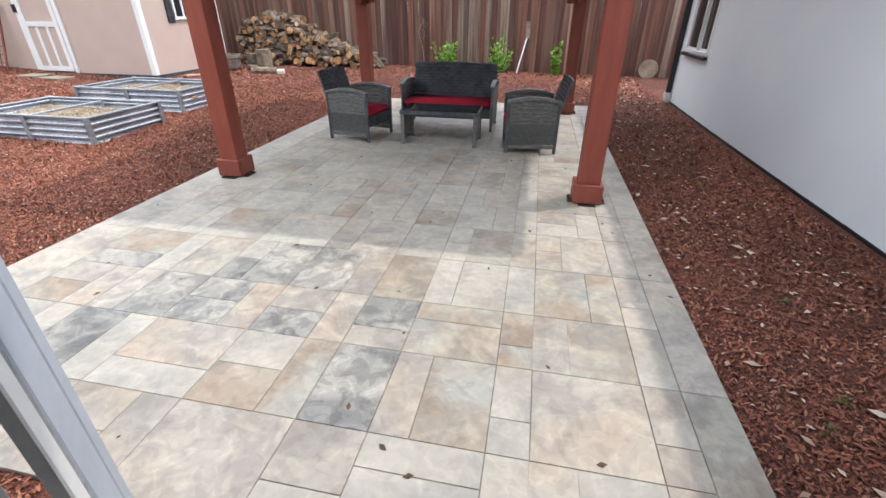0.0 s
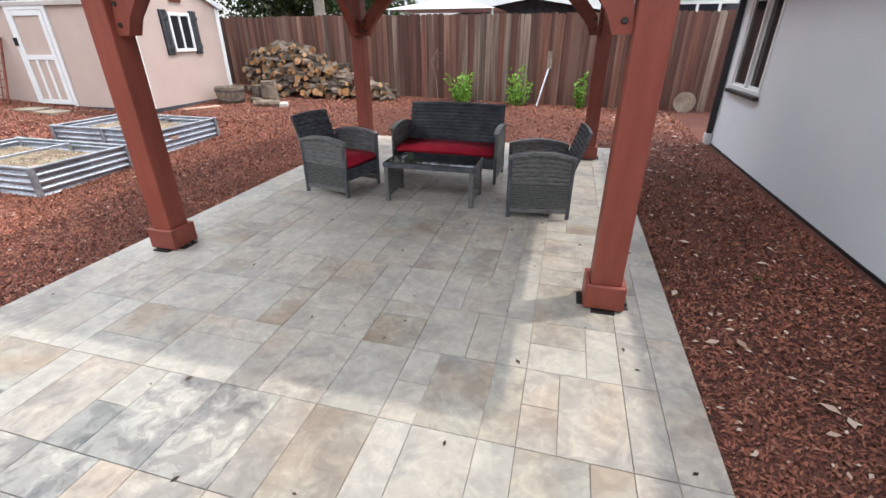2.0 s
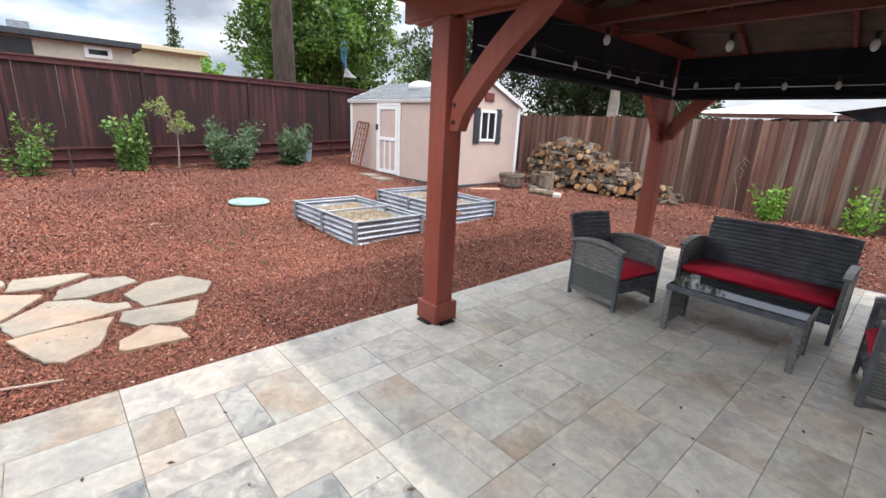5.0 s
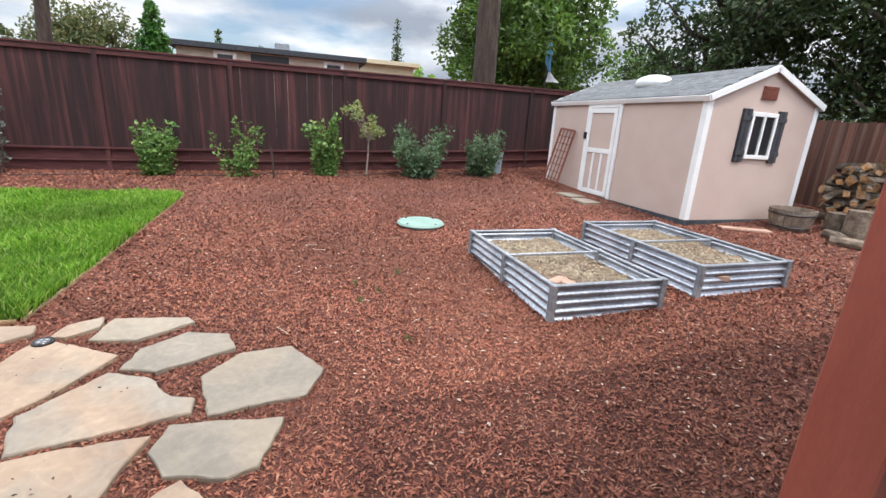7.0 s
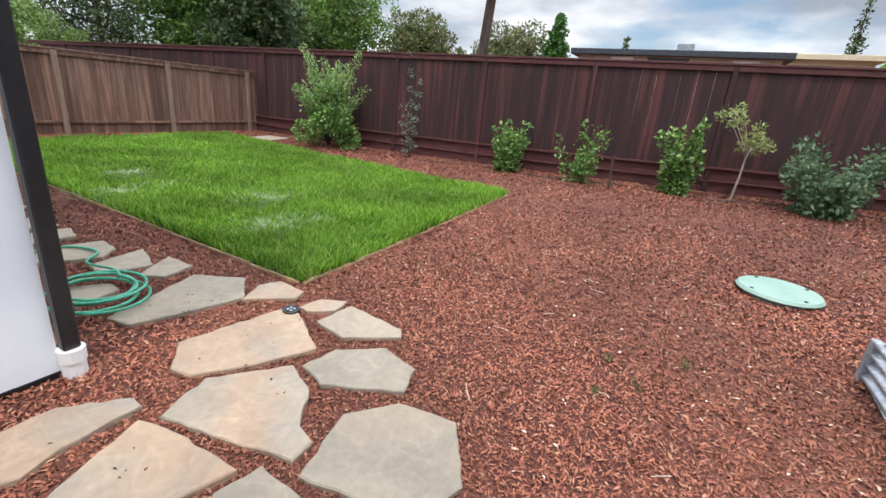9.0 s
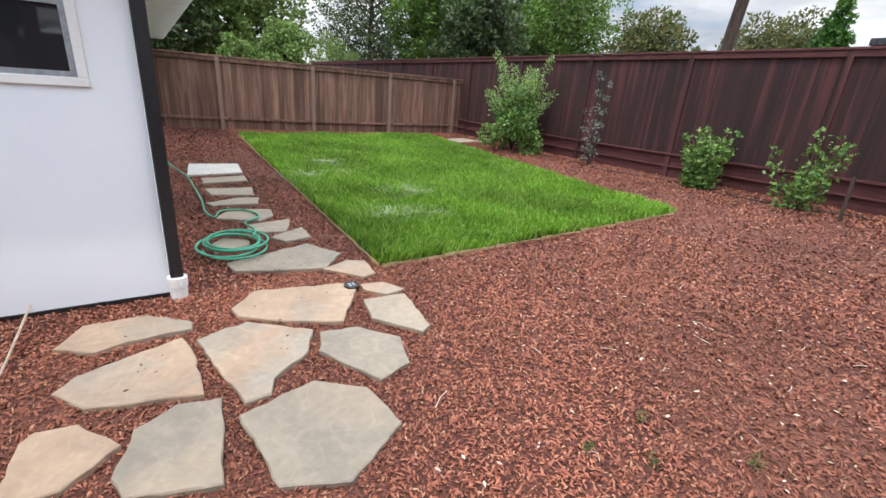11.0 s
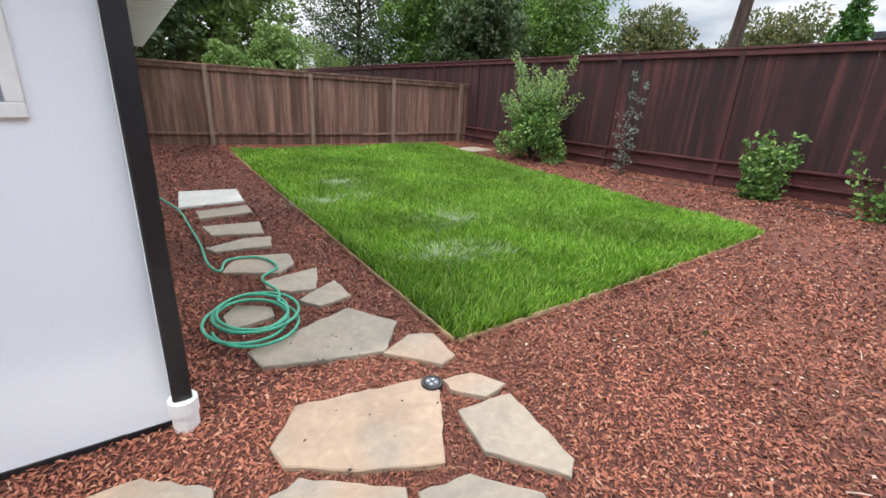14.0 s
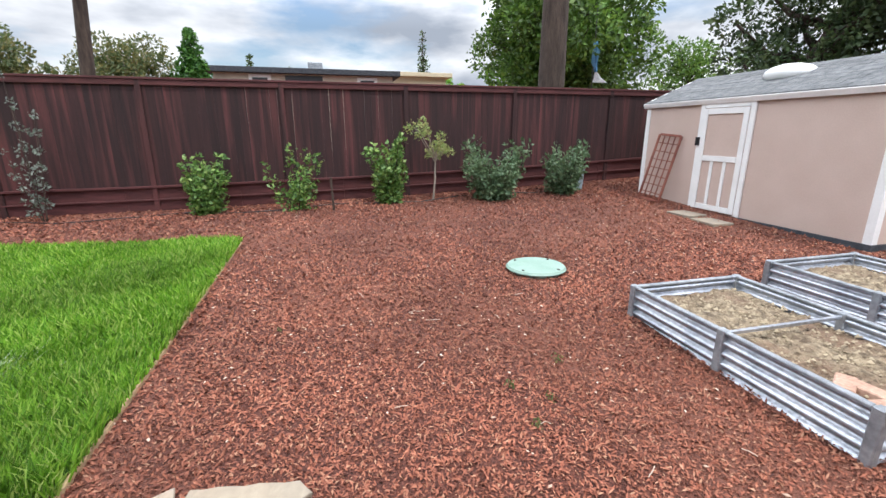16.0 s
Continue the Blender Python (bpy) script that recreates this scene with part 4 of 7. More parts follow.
    # tie beams under the roof
    for y in (cy - rl, cy + rl):
        boxpart("tie_beam", GX[0] + 0.1, GX[1] - 0.1, y - 0.03, y + 0.03, BT + 0.21, BT + 0.32, M_RAFTER_SHADED, root)
    boxpart("king_post", cx - 0.05, cx + 0.05, cy - 0.05, cy + 0.05, zr - 0.65, zr - 0.18, M_RAFTER_SHADED, root)
    return root


gazebo()


def valance(label, x0, x1, y0, y1):
    root = thing("sunshade_roll", label, "sunshade", ((x0 + x1) / 2, (y0 + y1) / 2, 0))
    hx, hy = (x1 - x0) / 2, (y1 - y0) / 2
    bm = bmesh.new()
    n = 24
    along_x = hx > hy
    L = hx if along_x else hy
    pts = []
    cone_pts = [(-L + 2 * L * k / n, 0.006 * math.sin(k * 1.7)) for k in range(n + 1)]
    for s, w in cone_pts:
        pts.append((s, w, 0) if along_x else (w, s, 0))
    lo, hi = BT - 0.26, BT + 0.185
    for k in range(n):
        a, b = Vector(pts[k]), Vector(pts[k + 1])
        q = [bm.verts.new((p.x, p.y, z)) for p, z in ((a, lo), (b, lo), (b, hi), (a, hi))]
        bm.faces.new(q)
    bmesh.ops.remove_doubles(bm, verts=bm.verts, dist=0.0001)
    bmesh.ops.solidify(bm, geom=bm.faces[:], thickness=0.012)
    part("fabric", bm, M_NAVY, root, smooth=False)
    bm = bmesh.new()
    tube(bm, [(p[0], p[1], lo) for p in pts[::4]], 0.03, 10)
    part("roller", bm, M_NAVY, root)
    bm = bmesh.new()
    tube(bm, [(p[0] * 0.98 + (0 if along_x else 0.012), p[1] * 0.98 - (0.012 if along_x else 0), lo + 0.10) for p in pts[::4]], 0.004, 6)
    part("cord", bm, M_WHITE, root, "thin white cord")
    return root


valance("dark navy sunshade rolled up under the back beam", GX[0] + 0.14, GX[1] - 0.1, GY[1] - 0.125, GY[1] - 0.115)
valance("dark navy sunshade rolled up under the west beam", GX[0] + 0.115, GX[0] + 0.125, GY[0] + 0.12, GY[1] - 0.16)


# ---- garden furniture ----
def weave(name, w, h, material, rows, m, parent, thick=0.02, arch=0.0):
    """A woven wicker panel in the xz plane of m: bands that bulge in turn over uprights, with a groove between bands."""
    bm = bmesh.new()
    nx = max(8, int(w / 0.03))
    hh = h / rows
    front, rear = [], []
    for i in range(nx + 1):
        x = -w / 2 + w * i / nx
        f, g = [], []
        for r in range(rows):
            bulge = 0.003 * (1 if (i // 2 + r) % 2 else -1) * (0 < i < nx)
            for u, out in ((0.0, -0.009), (0.16, 0.0), (0.84, 0.0)):
                z = (r + u) * hh
                z += arch * (1 - (2 * x / w) ** 2) * z / h
                f.append(bm.verts.new((x, -thick / 2 - (bulge if out == 0 else out), z)))
                g.append(bm.verts.new((x, thick / 2 + (-bulge if out == 0 else out), z)))
        z = h + arch * (1 - (2 * x / w) ** 2)
        f.append(bm.verts.new((x, -thick / 2 + 0.009, z)))
        g.append(bm.verts.new((x, thick / 2 - 0.009, z)))
        front.append(f)
        rear.append(g)
    n = len(front[0])
    for i in range(nx):
        for k in range(n - 1):
            bm.faces.new((front[i][k], front[i + 1][k], front[i + 1][k + 1], front[i][k + 1]))
            bm.faces.new((rear[i + 1][k], rear[i][k], rear[i][k + 1], rear[i + 1][k + 1]))
        bm.faces.new((front[i][-1], front[i + 1][-1], rear[i + 1][-1], rear[i][-1]))
        bm.faces.new((rear[i][0], rear[i + 1][0], front[i + 1][0], front[i][0]))
    for i in (0, nx):
        for k in range(n - 1):
            q = (front[i][k], front[i][k + 1], rear[i][k + 1], rear[i][k])
            bm.faces.new(q if i == 0 else q[::-1])
    bm.transform(m)
    return part(name, bm, material, parent)


def seat_set(name, label, category, at, rz, width, group=""):
    """An armchair or loveseat facing -y; at: the middle of its footprint on the patio."""
    root = thing(name, label, category, (*at, PZ), rz, group)
    D, A, B, S = 0.58, 0.60, 0.80, 0.30
    w = width / 2
    for s in (-1, 1):
        side = tagged(new("armrest"), "")
        side.parent = root
        x = s * (w - 0.03)
        weave("lower_panel", D - 0.004, 0.218, M_WICKER_LOW, 9, pose(x, 0, 0.10, 0, 0, 90), side, 0.018)
        weave("side_panel", D, A - 0.36, M_WICKER, 7, pose(x, 0, 0.32, 0, 0, 90), side, 0.024, arch=0.045)
        bm = bmesh.new()
        pts = [(x, -D / 2 + D * k / 8, A - 0.04 + 0.045 * (1 - (2 * k / 8 - 1) ** 2)) for k in range(9)]
        ring = [[bm.verts.new((px + dx, py, pz + dz)) for dx, dz in ((-0.034, -0.012), (0.034, -0.012), (0.03, 0.012), (-0.03, 0.012))] for px, py, pz in pts]
        for a, b in zip(ring, ring[1:]):
            for k in range(4):
                bm.faces.new((a[k], b[k], b[(k + 1) % 4], a[(k + 1) % 4]))
        bm.faces.new(ring[0])
        bm.faces.new(ring[-1][::-1])
        bmesh.ops.recalc_face_normals(bm, faces=bm.faces)
        part("arm_cap", bm, M_WICKER, side)
        for y in (-D / 2 + 0.02, D / 2 - 0.02):
            boxpart("leg", x - 0.016, x + 0.016, y - 0.016, y + 0.016, 0.0, A - 0.06, M_WICKER_DARK, root, 0.003)
        boxpart("bottom_rail", x - 0.014, x + 0.014, -D / 2 + 0.037, D / 2 - 0.037, 0.055, 0.095, M_WICKER, root, 0.003)
    weave("seat_apron", width - 0.10, 0.12, M_WICKER_DARK, 4, pose(0, -D / 2 + 0.02, S - 0.13, 0, 0, 0), root, 0.02)
    boxpart("seat_deck", -w + 0.045, w - 0.045, -D / 2 + 0.035, D / 2 - 0.03, S - 0.035, S - 0.003, M_WICKER_DARK, root, 0.004)
    back = weave("backrest", width - 0.09, B - S + 0.02, M_WICKER_DARK, 13, pose(0, D / 2 - 0.06, S - 0.01, -18, 0, 0), root, 0.028, arch=0.015)
    bm = bmesh.new()
    box(bm, -w + 0.05, w - 0.05, -D / 2 + 0.0, D / 2 - 0.1, S, S + 0.075, 0.0)
    bmesh.ops.bevel(bm, geom=bm.edges[:], offset=0.026, segments=3, affect="EDGES")
    c = part("cushion", bm, M_CUSHION, root, "bright red seat cushion", smooth=True)
    return root


seat_set("garden_armchair", "grey wicker armchair with red cushion near the back post", "chair", (-2.12, 5.35), 78, 0.62, "wicker lounge set")
seat_set("garden_armchair", "grey wicker armchair with red cushion beside the sunny edge", "chair", (0.0, 5.24), -83, 0.62, "wicker lounge set")
seat_set("garden_loveseat", "dark wicker loveseat with a long red cushion behind the coffee table", "sofa", (-1.11, 6.15), -1, 1.27)


def coffee_table():
    root = thing("coffee_table", "dark wicker coffee table with a smoked glass top", "table", (-1.05, 5.28, PZ), 0)
    L, W, H = 0.93, 0.47, 0.40
    boxpart("glass_top", -L / 2 + 0.012, L / 2 - 0.012, -W / 2 + 0.012, W / 2 - 0.012, H, H + 0.006, M_GLASSTOP, root, 0.002, "dark tempered glass top")
    boxpart("top_frame", -L / 2, L / 2, -W / 2, W / 2, H - 0.05, H - 0.001, M_WICKER_DARK, root, 0.005)
    for s in (-1, 1):
        weave("end_panel", W - 0.08, H - 0.09, M_WICKER, 10, pose(s * (L / 2 - 0.03), 0, 0.035, 0, 0, 90), root, 0.02)
        for y in (-1, 1):
            boxpart("leg", s * (L / 2 - 0.03) - 0.022, s * (L / 2 - 0.03) + 0.022, y * (W / 2 - 0.025) - 0.022, y * (W / 2 - 0.025) + 0.022, 0, H - 0.052, M_WICKER, root, 0.004)
    boxpart("lower_rail", -L / 2 + 0.06, L / 2 - 0.06, W / 2 - 0.04, W / 2 - 0.015, 0.24, 0.27, M_WICKER_DARK, root, 0.003)
    return root


coffee_table()


# ---- raised beds ----
def raised_bed(label, x0, x1, y0, y1, h=0.30):
    cx, cy = (x0 + x1) / 2, (y0 + y1) / 2
    z = float(gz(cx, cy)) - 0.03
    root = thing("raised_bed", label, "planter", (cx, cy, z), 0, "raised garden beds")
    w, d = (x1 - x0) / 2, (y1 - y0) / 2

    def corrugated(a, b):
        bm = bmesh.new()
        a, b = Vector(a), Vector(b)
        n = (b - a).normalized().cross(Vector((0, 0, 1)))
        steps = 40
        waves = 4
        prev = None
        for k in range(steps + 1):
            off = 0.018 * math.cos(2 * math.pi * waves * k / steps)
            zz = h * k / steps
            row = [bm.verts.new(a + n * off + Vector((0, 0, zz))), bm.verts.new(b + n * off + Vector((0, 0, zz)))]
            row += [bm.verts.new(a + n * (off - 0.004) + Vector((0, 0, zz))), bm.verts.new(b + n * (off - 0.004) + Vector((0, 0, zz)))]
            if prev:
                bm.faces.new((prev[0], prev[1], row[1], row[0]))
                bm.faces.new((prev[3], prev[2], row[2], row[3]))
            prev = row
        bmesh.ops.recalc_face_normals(bm, faces=bm.faces)
        part("side_sheet", bm, M_GALV, root, smooth=True)
    corrugated((-w, -d, 0), (w, -d, 0))
    corrugated((w, -d, 0), (w, d, 0))
    corrugated((w, d, 0), (-w, d, 0))
    corrugated((-w, d, 0), (-w, -d, 0))
    for sx in (-1, 0, 1):
        for sy in (-1, 1):
            x, y = sx * w, sy * d
            boxpart("corner_post", x - 0.03, x + 0.03, y - 0.028, y + 0.028, -0.02, h + 0.02, M_GALVCAP, root, 0.008)
    for sy in (-1, 1):
        for xa, xb in ((-w + 0.031, -0.031), (0.031, w - 0.031)):
            boxpart("top_rail", xa, xb, sy * d - 0.02, sy * d + 0.02, h - 0.008, h + 0.014, M_GALVCAP, root, 0.006)
        boxpart("top_rail", sy * w - 0.02, sy * w + 0.02, -d + 0.029, d - 0.029, h - 0.008, h + 0.014, M_GALVCAP, root, 0.006)
    boxpart("cross_brace", -0.012, 0.012, -d + 0.03, d - 0.03, h - 0.03, h - 0.002, M_GALV, root, 0.003)
    # lumpy soil
    bm = bmesh.new()
    nx, ny = 44, 30
    g = [[bm.verts.new((-w + 0.02 + (2 * w - 0.04) * i / nx, -d + 0.02 + (2 * d - 0.04) * j / ny,
          h - 0.11 + 0.05 * noise.noise(Vector((cx + i * 0.2, cy + j * 0.2, 0))) + 0.02 * noise.noise(Vector((i * 0.9, j * 0.9, 3))))) for i in range(nx + 1)] for j in range(ny + 1)]
    for j in range(ny):
        for i in range(nx):
            bm.faces.new((g[j][i], g[j][i + 1], g[j + 1][i + 1], g[j + 1][i]))
    part("soil", bm, M_SOIL, root, "dry lumpy brown soil", kind="stuff", smooth=True)
    n = 1500
    x, y = rng_np.uniform(-w + 0.05, w - 0.05, n), rng_np.uniform(-d + 0.05, d - 0.05, n)
    s = rng_np.uniform(0.006, 0.028, n) * rng_np.uniform(0.4, 1, n)
    base = np.array([[1, 0, 0], [-0.5, 0.87, 0], [-0.5, -0.87, 0], [0, 0, 0.9]])
    co = base[None] * s[:, None, None] * rng_np.uniform(0.7, 1.3, (n, 4, 3)) + np.stack((x, y, np.full(n, h - 0.115) + rng_np.uniform(0, 0.03, n)), 1)[:, None]
    f = np.concatenate([np.arange(n)[:, None] * 4 + np.array([q]) for q in ((0, 1, 3), (1, 2, 3), (2, 0, 3))])
    raw_mesh("soil_crumb", co.reshape(-1, 3), f, M_CLOD, root, "stuff", "dry crumbs and straw on the soil")
    return root


raised_bed("corrugated galvanised raised garden bed filled with dry soil", -6.82, -5.03, 4.19, 5.28)
raised_bed("corrugated galvanised raised garden bed with dry soil beside the other bed", -6.97, -5.15, 5.84, 6.97)


# ---- flagstones ----
def flag(material, *pts):
    cx, cy = sum(p[0] for p in pts) / len(pts), sum(p[1] for p in pts) / len(pts)
    z = float(gz(cx, cy))
    area = sum(pts[i - 1][0] * pts[i][1] - pts[i][0] * pts[i - 1][1] for i in range(len(pts)))
    if area < 0:
        pts = pts[::-1]
    fine = []
    for i in range(len(pts)):
        a, b = pts[i], pts[(i + 1) % len(pts)]
        L = math.hypot(b[0] - a[0], b[1] - a[1])
        k = max(2, int(L / 0.06))
        for q in range(k):
            t = q / k
            j = 0.0 if q == 0 else rnd.uniform(-0.008, 0.008)
            fine.append((a[0] + (b[0] - a[0]) * t - cx + j * (b[1] - a[1]) / L, a[1] + (b[1] - a[1]) * t - cy - j * (b[0] - a[0]) / L))
    bm = bmesh.new()
    lo = [bm.verts.new((x, y, -0.05)) for x, y in fine]
    mid = [bm.verts.new((x, y, 0.024 + rnd.uniform(-0.003, 0.003))) for x, y in fine]
    hi = [bm.verts.new((x * 0.975, y * 0.975, 0.030)) for x, y in fine]
    bm.faces.new(hi)
    bm.faces.new(lo[::-1])
    for i in range(len(fine)):
        j = (i + 1) % len(fine)
        bm.faces.new((lo[i], lo[j], mid[j], mid[i]))
        bm.faces.new((mid[i], mid[j], hi[j], hi[i]))
    ob = new("flagstone", mesh_of("flagstone", bm, material))
    ob.matrix_basis = pose(cx, cy, z)
    tone = "warm tan" if material is M_FLAG_TAN else "grey-green" if material is M_FLAG_GREY else "pale beige"
    tagged(ob, tone + " flagstone set in the mulch beside the house", "stepping stone", "flagstone path")


T, G, B = M_FLAG_TAN, M_FLAG_GREY, M_FLAG_BEIGE
flag(G, (-4.40, 1.80), (-4.79, 1.70), (-5.02, 1.88), (-5.06, 2.20), (-4.73, 2.40), (-4.47, 2.29))
flag(G, (-3.99, 1.70), (-4.16, 1.60), (-4.35, 1.64), (-4.29, 2.18), (-3.96, 2.08), (-3.92, 1.96))
flag(T, (-3.60, 1.59), (-3.64, 1.54), (-3.79, 1.56), (-3.95, 1.78), (-3.77, 1.94), (-3.57, 1.95))
flag(T, (-3.73, 1.16), (-4.22, 0.97), (-4.27, 1.19), (-4.28, 1.58), (-3.80, 1.45), (-3.66, 1.26))
flag(T, (-4.29, 1.01), (-4.59, 0.91), (-4.94, 1.19), (-4.84, 1.42), (-4.61, 1.59), (-4.57, 1.71), (-4.44, 1.72))
flag(G, (-4.97, 1.23), (-5.21, 1.27), (-5.41, 1.51), (-5.33, 1.78), (-5.11, 1.85), (-4.90, 1.44))
flag(T, (-3.61, 0.82), (-3.72, 0.59), (-4.06, 0.60), (-4.29, 0.80), (-4.28, 0.89), (-3.96, 0.90), (-3.81, 0.95))
flag(T, (-4.53, 0.69), (-4.71, 0.47), (-5.45, 0.62), (-5.41, 0.75), (-5.15, 1.17), (-4.82, 1.02), (-4.55, 0.83))
flag(B, (-5.40, 0.92), (-5.73, 0.96), (-5.66, 1.46), (-5.57, 1.52), (-5.34, 1.21))
flag(T, (-5.47, 0.68), (-5.66, 0.71), (-5.76, 0.89), (-5.59, 0.92), (-5.46, 0.77))
flag(T, (-5.30, 0.28), (-5.55, 0.16), (-5.70, 0.23), (-5.68, 0.52), (-5.55, 0.56))
flag(B, (-4.61, -0.13), (-5.36, -0.38), (-5.57, -0.02), (-5.32, 0.27), (-4.88, 0.15), (-4.65, 0.07))
flag(B, (-5.08, -0.65), (-5.45, -0.88), (-5.45, -0.54), (-5.18, -0.48))
flag(B, (-4.94, -1.10), (-5.41, -1.19), (-5.26, -0.77), (-5.06, -0.81), (-4.92, -0.96))
flag(B, (-4.68, -1.42), (-4.86, -1.76), (-5.29, -1.63), (-5.26, -1.35), (-5.08, -1.20))
flag(B, (-4.65, -2.08), (-5.03, -2.24), (-5.28, -2.19), (-5.20, -1.90), (-4.71, -1.93))
flag(B, (-4.71, -2.82), (-5.30, -2.76), (-5.23, -2.31), (-4.75, -2.46))
flag(B, (-4.73, -3.45), (-5.33, -3.57), (-5.32, -3.19), (-4.73, -3.11))
flag(M_SLAB, (-4.66, -4.62), (-5.39, -4.54), (-5.34, -3.77), (-4.57, -3.69))
flag(B, (-4.56, -0.64), (-4.67, -0.78), (-4.88, -0.62), (-4.86, -0.48), (-4.55, -0.42))
flag(B, (-11.58, -7.63), (-12.48, -7.89), (-12.60, -7.13), (-11.70, -6.92))


# ---- valve lid, drain, barrel, trellis, hose, stick ----
def lid():
    x, y = -8.15, 3.92
    root = thing("septic_lid", "round pale green plastic lid in the mulch", "lid", (x, y, float(gz(x, y))))
    bm = bmesh.new()
    cone(bm, 0.30, 0.30, (0, 0, -0.05), (0, 0, 0.03), 40)
    part("ring", bm, M_LID, root)
    bm = bmesh.new()
    cone(bm, 0.34, 0.32, (0, 0, 0.031), (0, 0, 0.055), 48)
    part("cover", bm, M_LID, root)
    for k in range(4):
        a = k * math.pi / 2 + 0.6
        bm = bmesh.new()
        cone(bm, 0.016, 0.016, (0.28 * math.cos(a), 0.28 * math.sin(a), 0.055), (0.28 * math.cos(a), 0.28 * math.sin(a), 0.062), 8)
        part("screw", bm, M_STEEL, root)


lid()


for px, py, rz in ((-9.75, 7.45, 4), (-9.2, 7.42, -5)):
    bm = bmesh.new()
    box(bm, -0.24, 0.24, -0.18, 0.18, -0.04, 0.03, 0.006)
    ob = part("step_paver", bm, M_FLAG_GREY)
    ob.matrix_basis = pose(px, py, float(gz(px, py)), 0, 0, rz)
    tagged(ob, "flat grey paver lying before the shed door", "paver", "shed door pavers")


def drain():
    x, y = -5.40, 0.68
    root = thing("ground_light", "small round metal solar ground light between flagstones", "light", (x, y, float(gz(x, y)) + 0.030))
    bm = bmesh.new()
    cone(bm, 0.064, 0.06, (0, 0, -0.04), (0, 0, 0.008), 24)
    part("body", bm, M_BLACK, root)
    bm = bmesh.new()
    tube(bm, [(0.056 * math.cos(2 * math.pi * k / 24), 0.056 * math.sin(2 * math.pi * k / 24), 0.009) for k in range(24)], 0.005, 6, True)
    part("rim", bm, M_STEEL, root, "dull metal rim", smooth=True)
    bm = bmesh.new()
    cone(bm, 0.045, 0.04, (0, 0, 0.008), (0, 0, 0.013), 20)
    part("lens", bm, M_GLASSTOP, root)
    for k in range(4):
        bm = bmesh.new()
        a = math.pi / 4 + k * math.pi / 2
        cone(bm, 0.009, 0.009, (0.022 * math.cos(a), 0.022 * math.sin(a), 0.0132), (0.022 * math.cos(a), 0.022 * math.sin(a), 0.0145), 10)
        part("lamp", bm, M_GALV, root)


drain()


def barrel(x, y):
    root = thing("half_barrel", "weathered half barrel planter beside the shed", "planter", (x, y, float(gz(x, y))))
    n = 20
    for k in range(n):
        bm = bmesh.new()
        a0, a1 = 2 * math.pi * k / n + 0.01, 2 * math.pi * (k + 1) / n - 0.01
        rows = []
        for z, r in ((0, 0.24), (0.14, 0.285), (0.32, 0.31)):
            rows.append([bm.verts.new((rr * math.cos(a), rr * math.sin(a), z)) for rr, a in ((r, a0), (r, a1), (r - 0.025, a1), (r - 0.025, a0))])
        for p, q in zip(rows, rows[1:]):
            for i in range(4):
                bm.faces.new((p[i], p[(i + 1) % 4], q[(i + 1) % 4], q[i]))
        bm.faces.new(rows[-1])
        part("stave", bm, M_BARREL, root)
    for z, r in ((0.05, 0.262), (0.25, 0.306)):
        bm = bmesh.new()
        tube(bm, [(r * math.cos(2 * math.pi * k / 32), r * math.sin(2 * math.pi * k / 32), z) for k in range(32)], 0.012, 6, True)
        part("hoop", bm, M_STEEL, root)
    bm = bmesh.new()
    cone(bm, 0.26, 0.27, (0, 0, 0.15), (0, 0, 0.26), 24)
    part("soil", bm, M_SOIL, root)


barrel(-6.95, 9.6)


def trellis():
    root = thing("trellis_panel", "rust-red metal grid panel leaning on the shed wall", "trellis", (-11.25, 7.68, float(gz(-11.2, 7.7))), 0)
    m = pose(0, 0, 0, -12, 4, 0)
    bm = bmesh.new()
    W, H = 0.55, 1.25
    for x in (0, W):
        box(bm, x - 0.02, x + 0.02, -0.015, 0.015, 0, H, 0.003, m)
    for z in (0.02, H):
        box(bm, 0.02, W - 0.02, -0.015, 0.015, z - 0.02, z + 0.02, 0.003, m)
    part("frame", bm, M_RUST, root)
    for i in range(1, 4):
        bm = bmesh.new()
        box(bm, i * W / 4 - 0.008, i * W / 4 + 0.008, -0.008, 0.008, 0.04, H - 0.02, 0, m)
        part("bar", bm, M_RUST, root)
    for i in range(1, 8):
        bm = bmesh.new()
        box(bm, 0.02, W - 0.02, -0.0075, 0.0075, i * H / 8 - 0.008, i * H / 8 + 0.008, 0, m)
        part("bar", bm, M_RUST, root)


trellis()


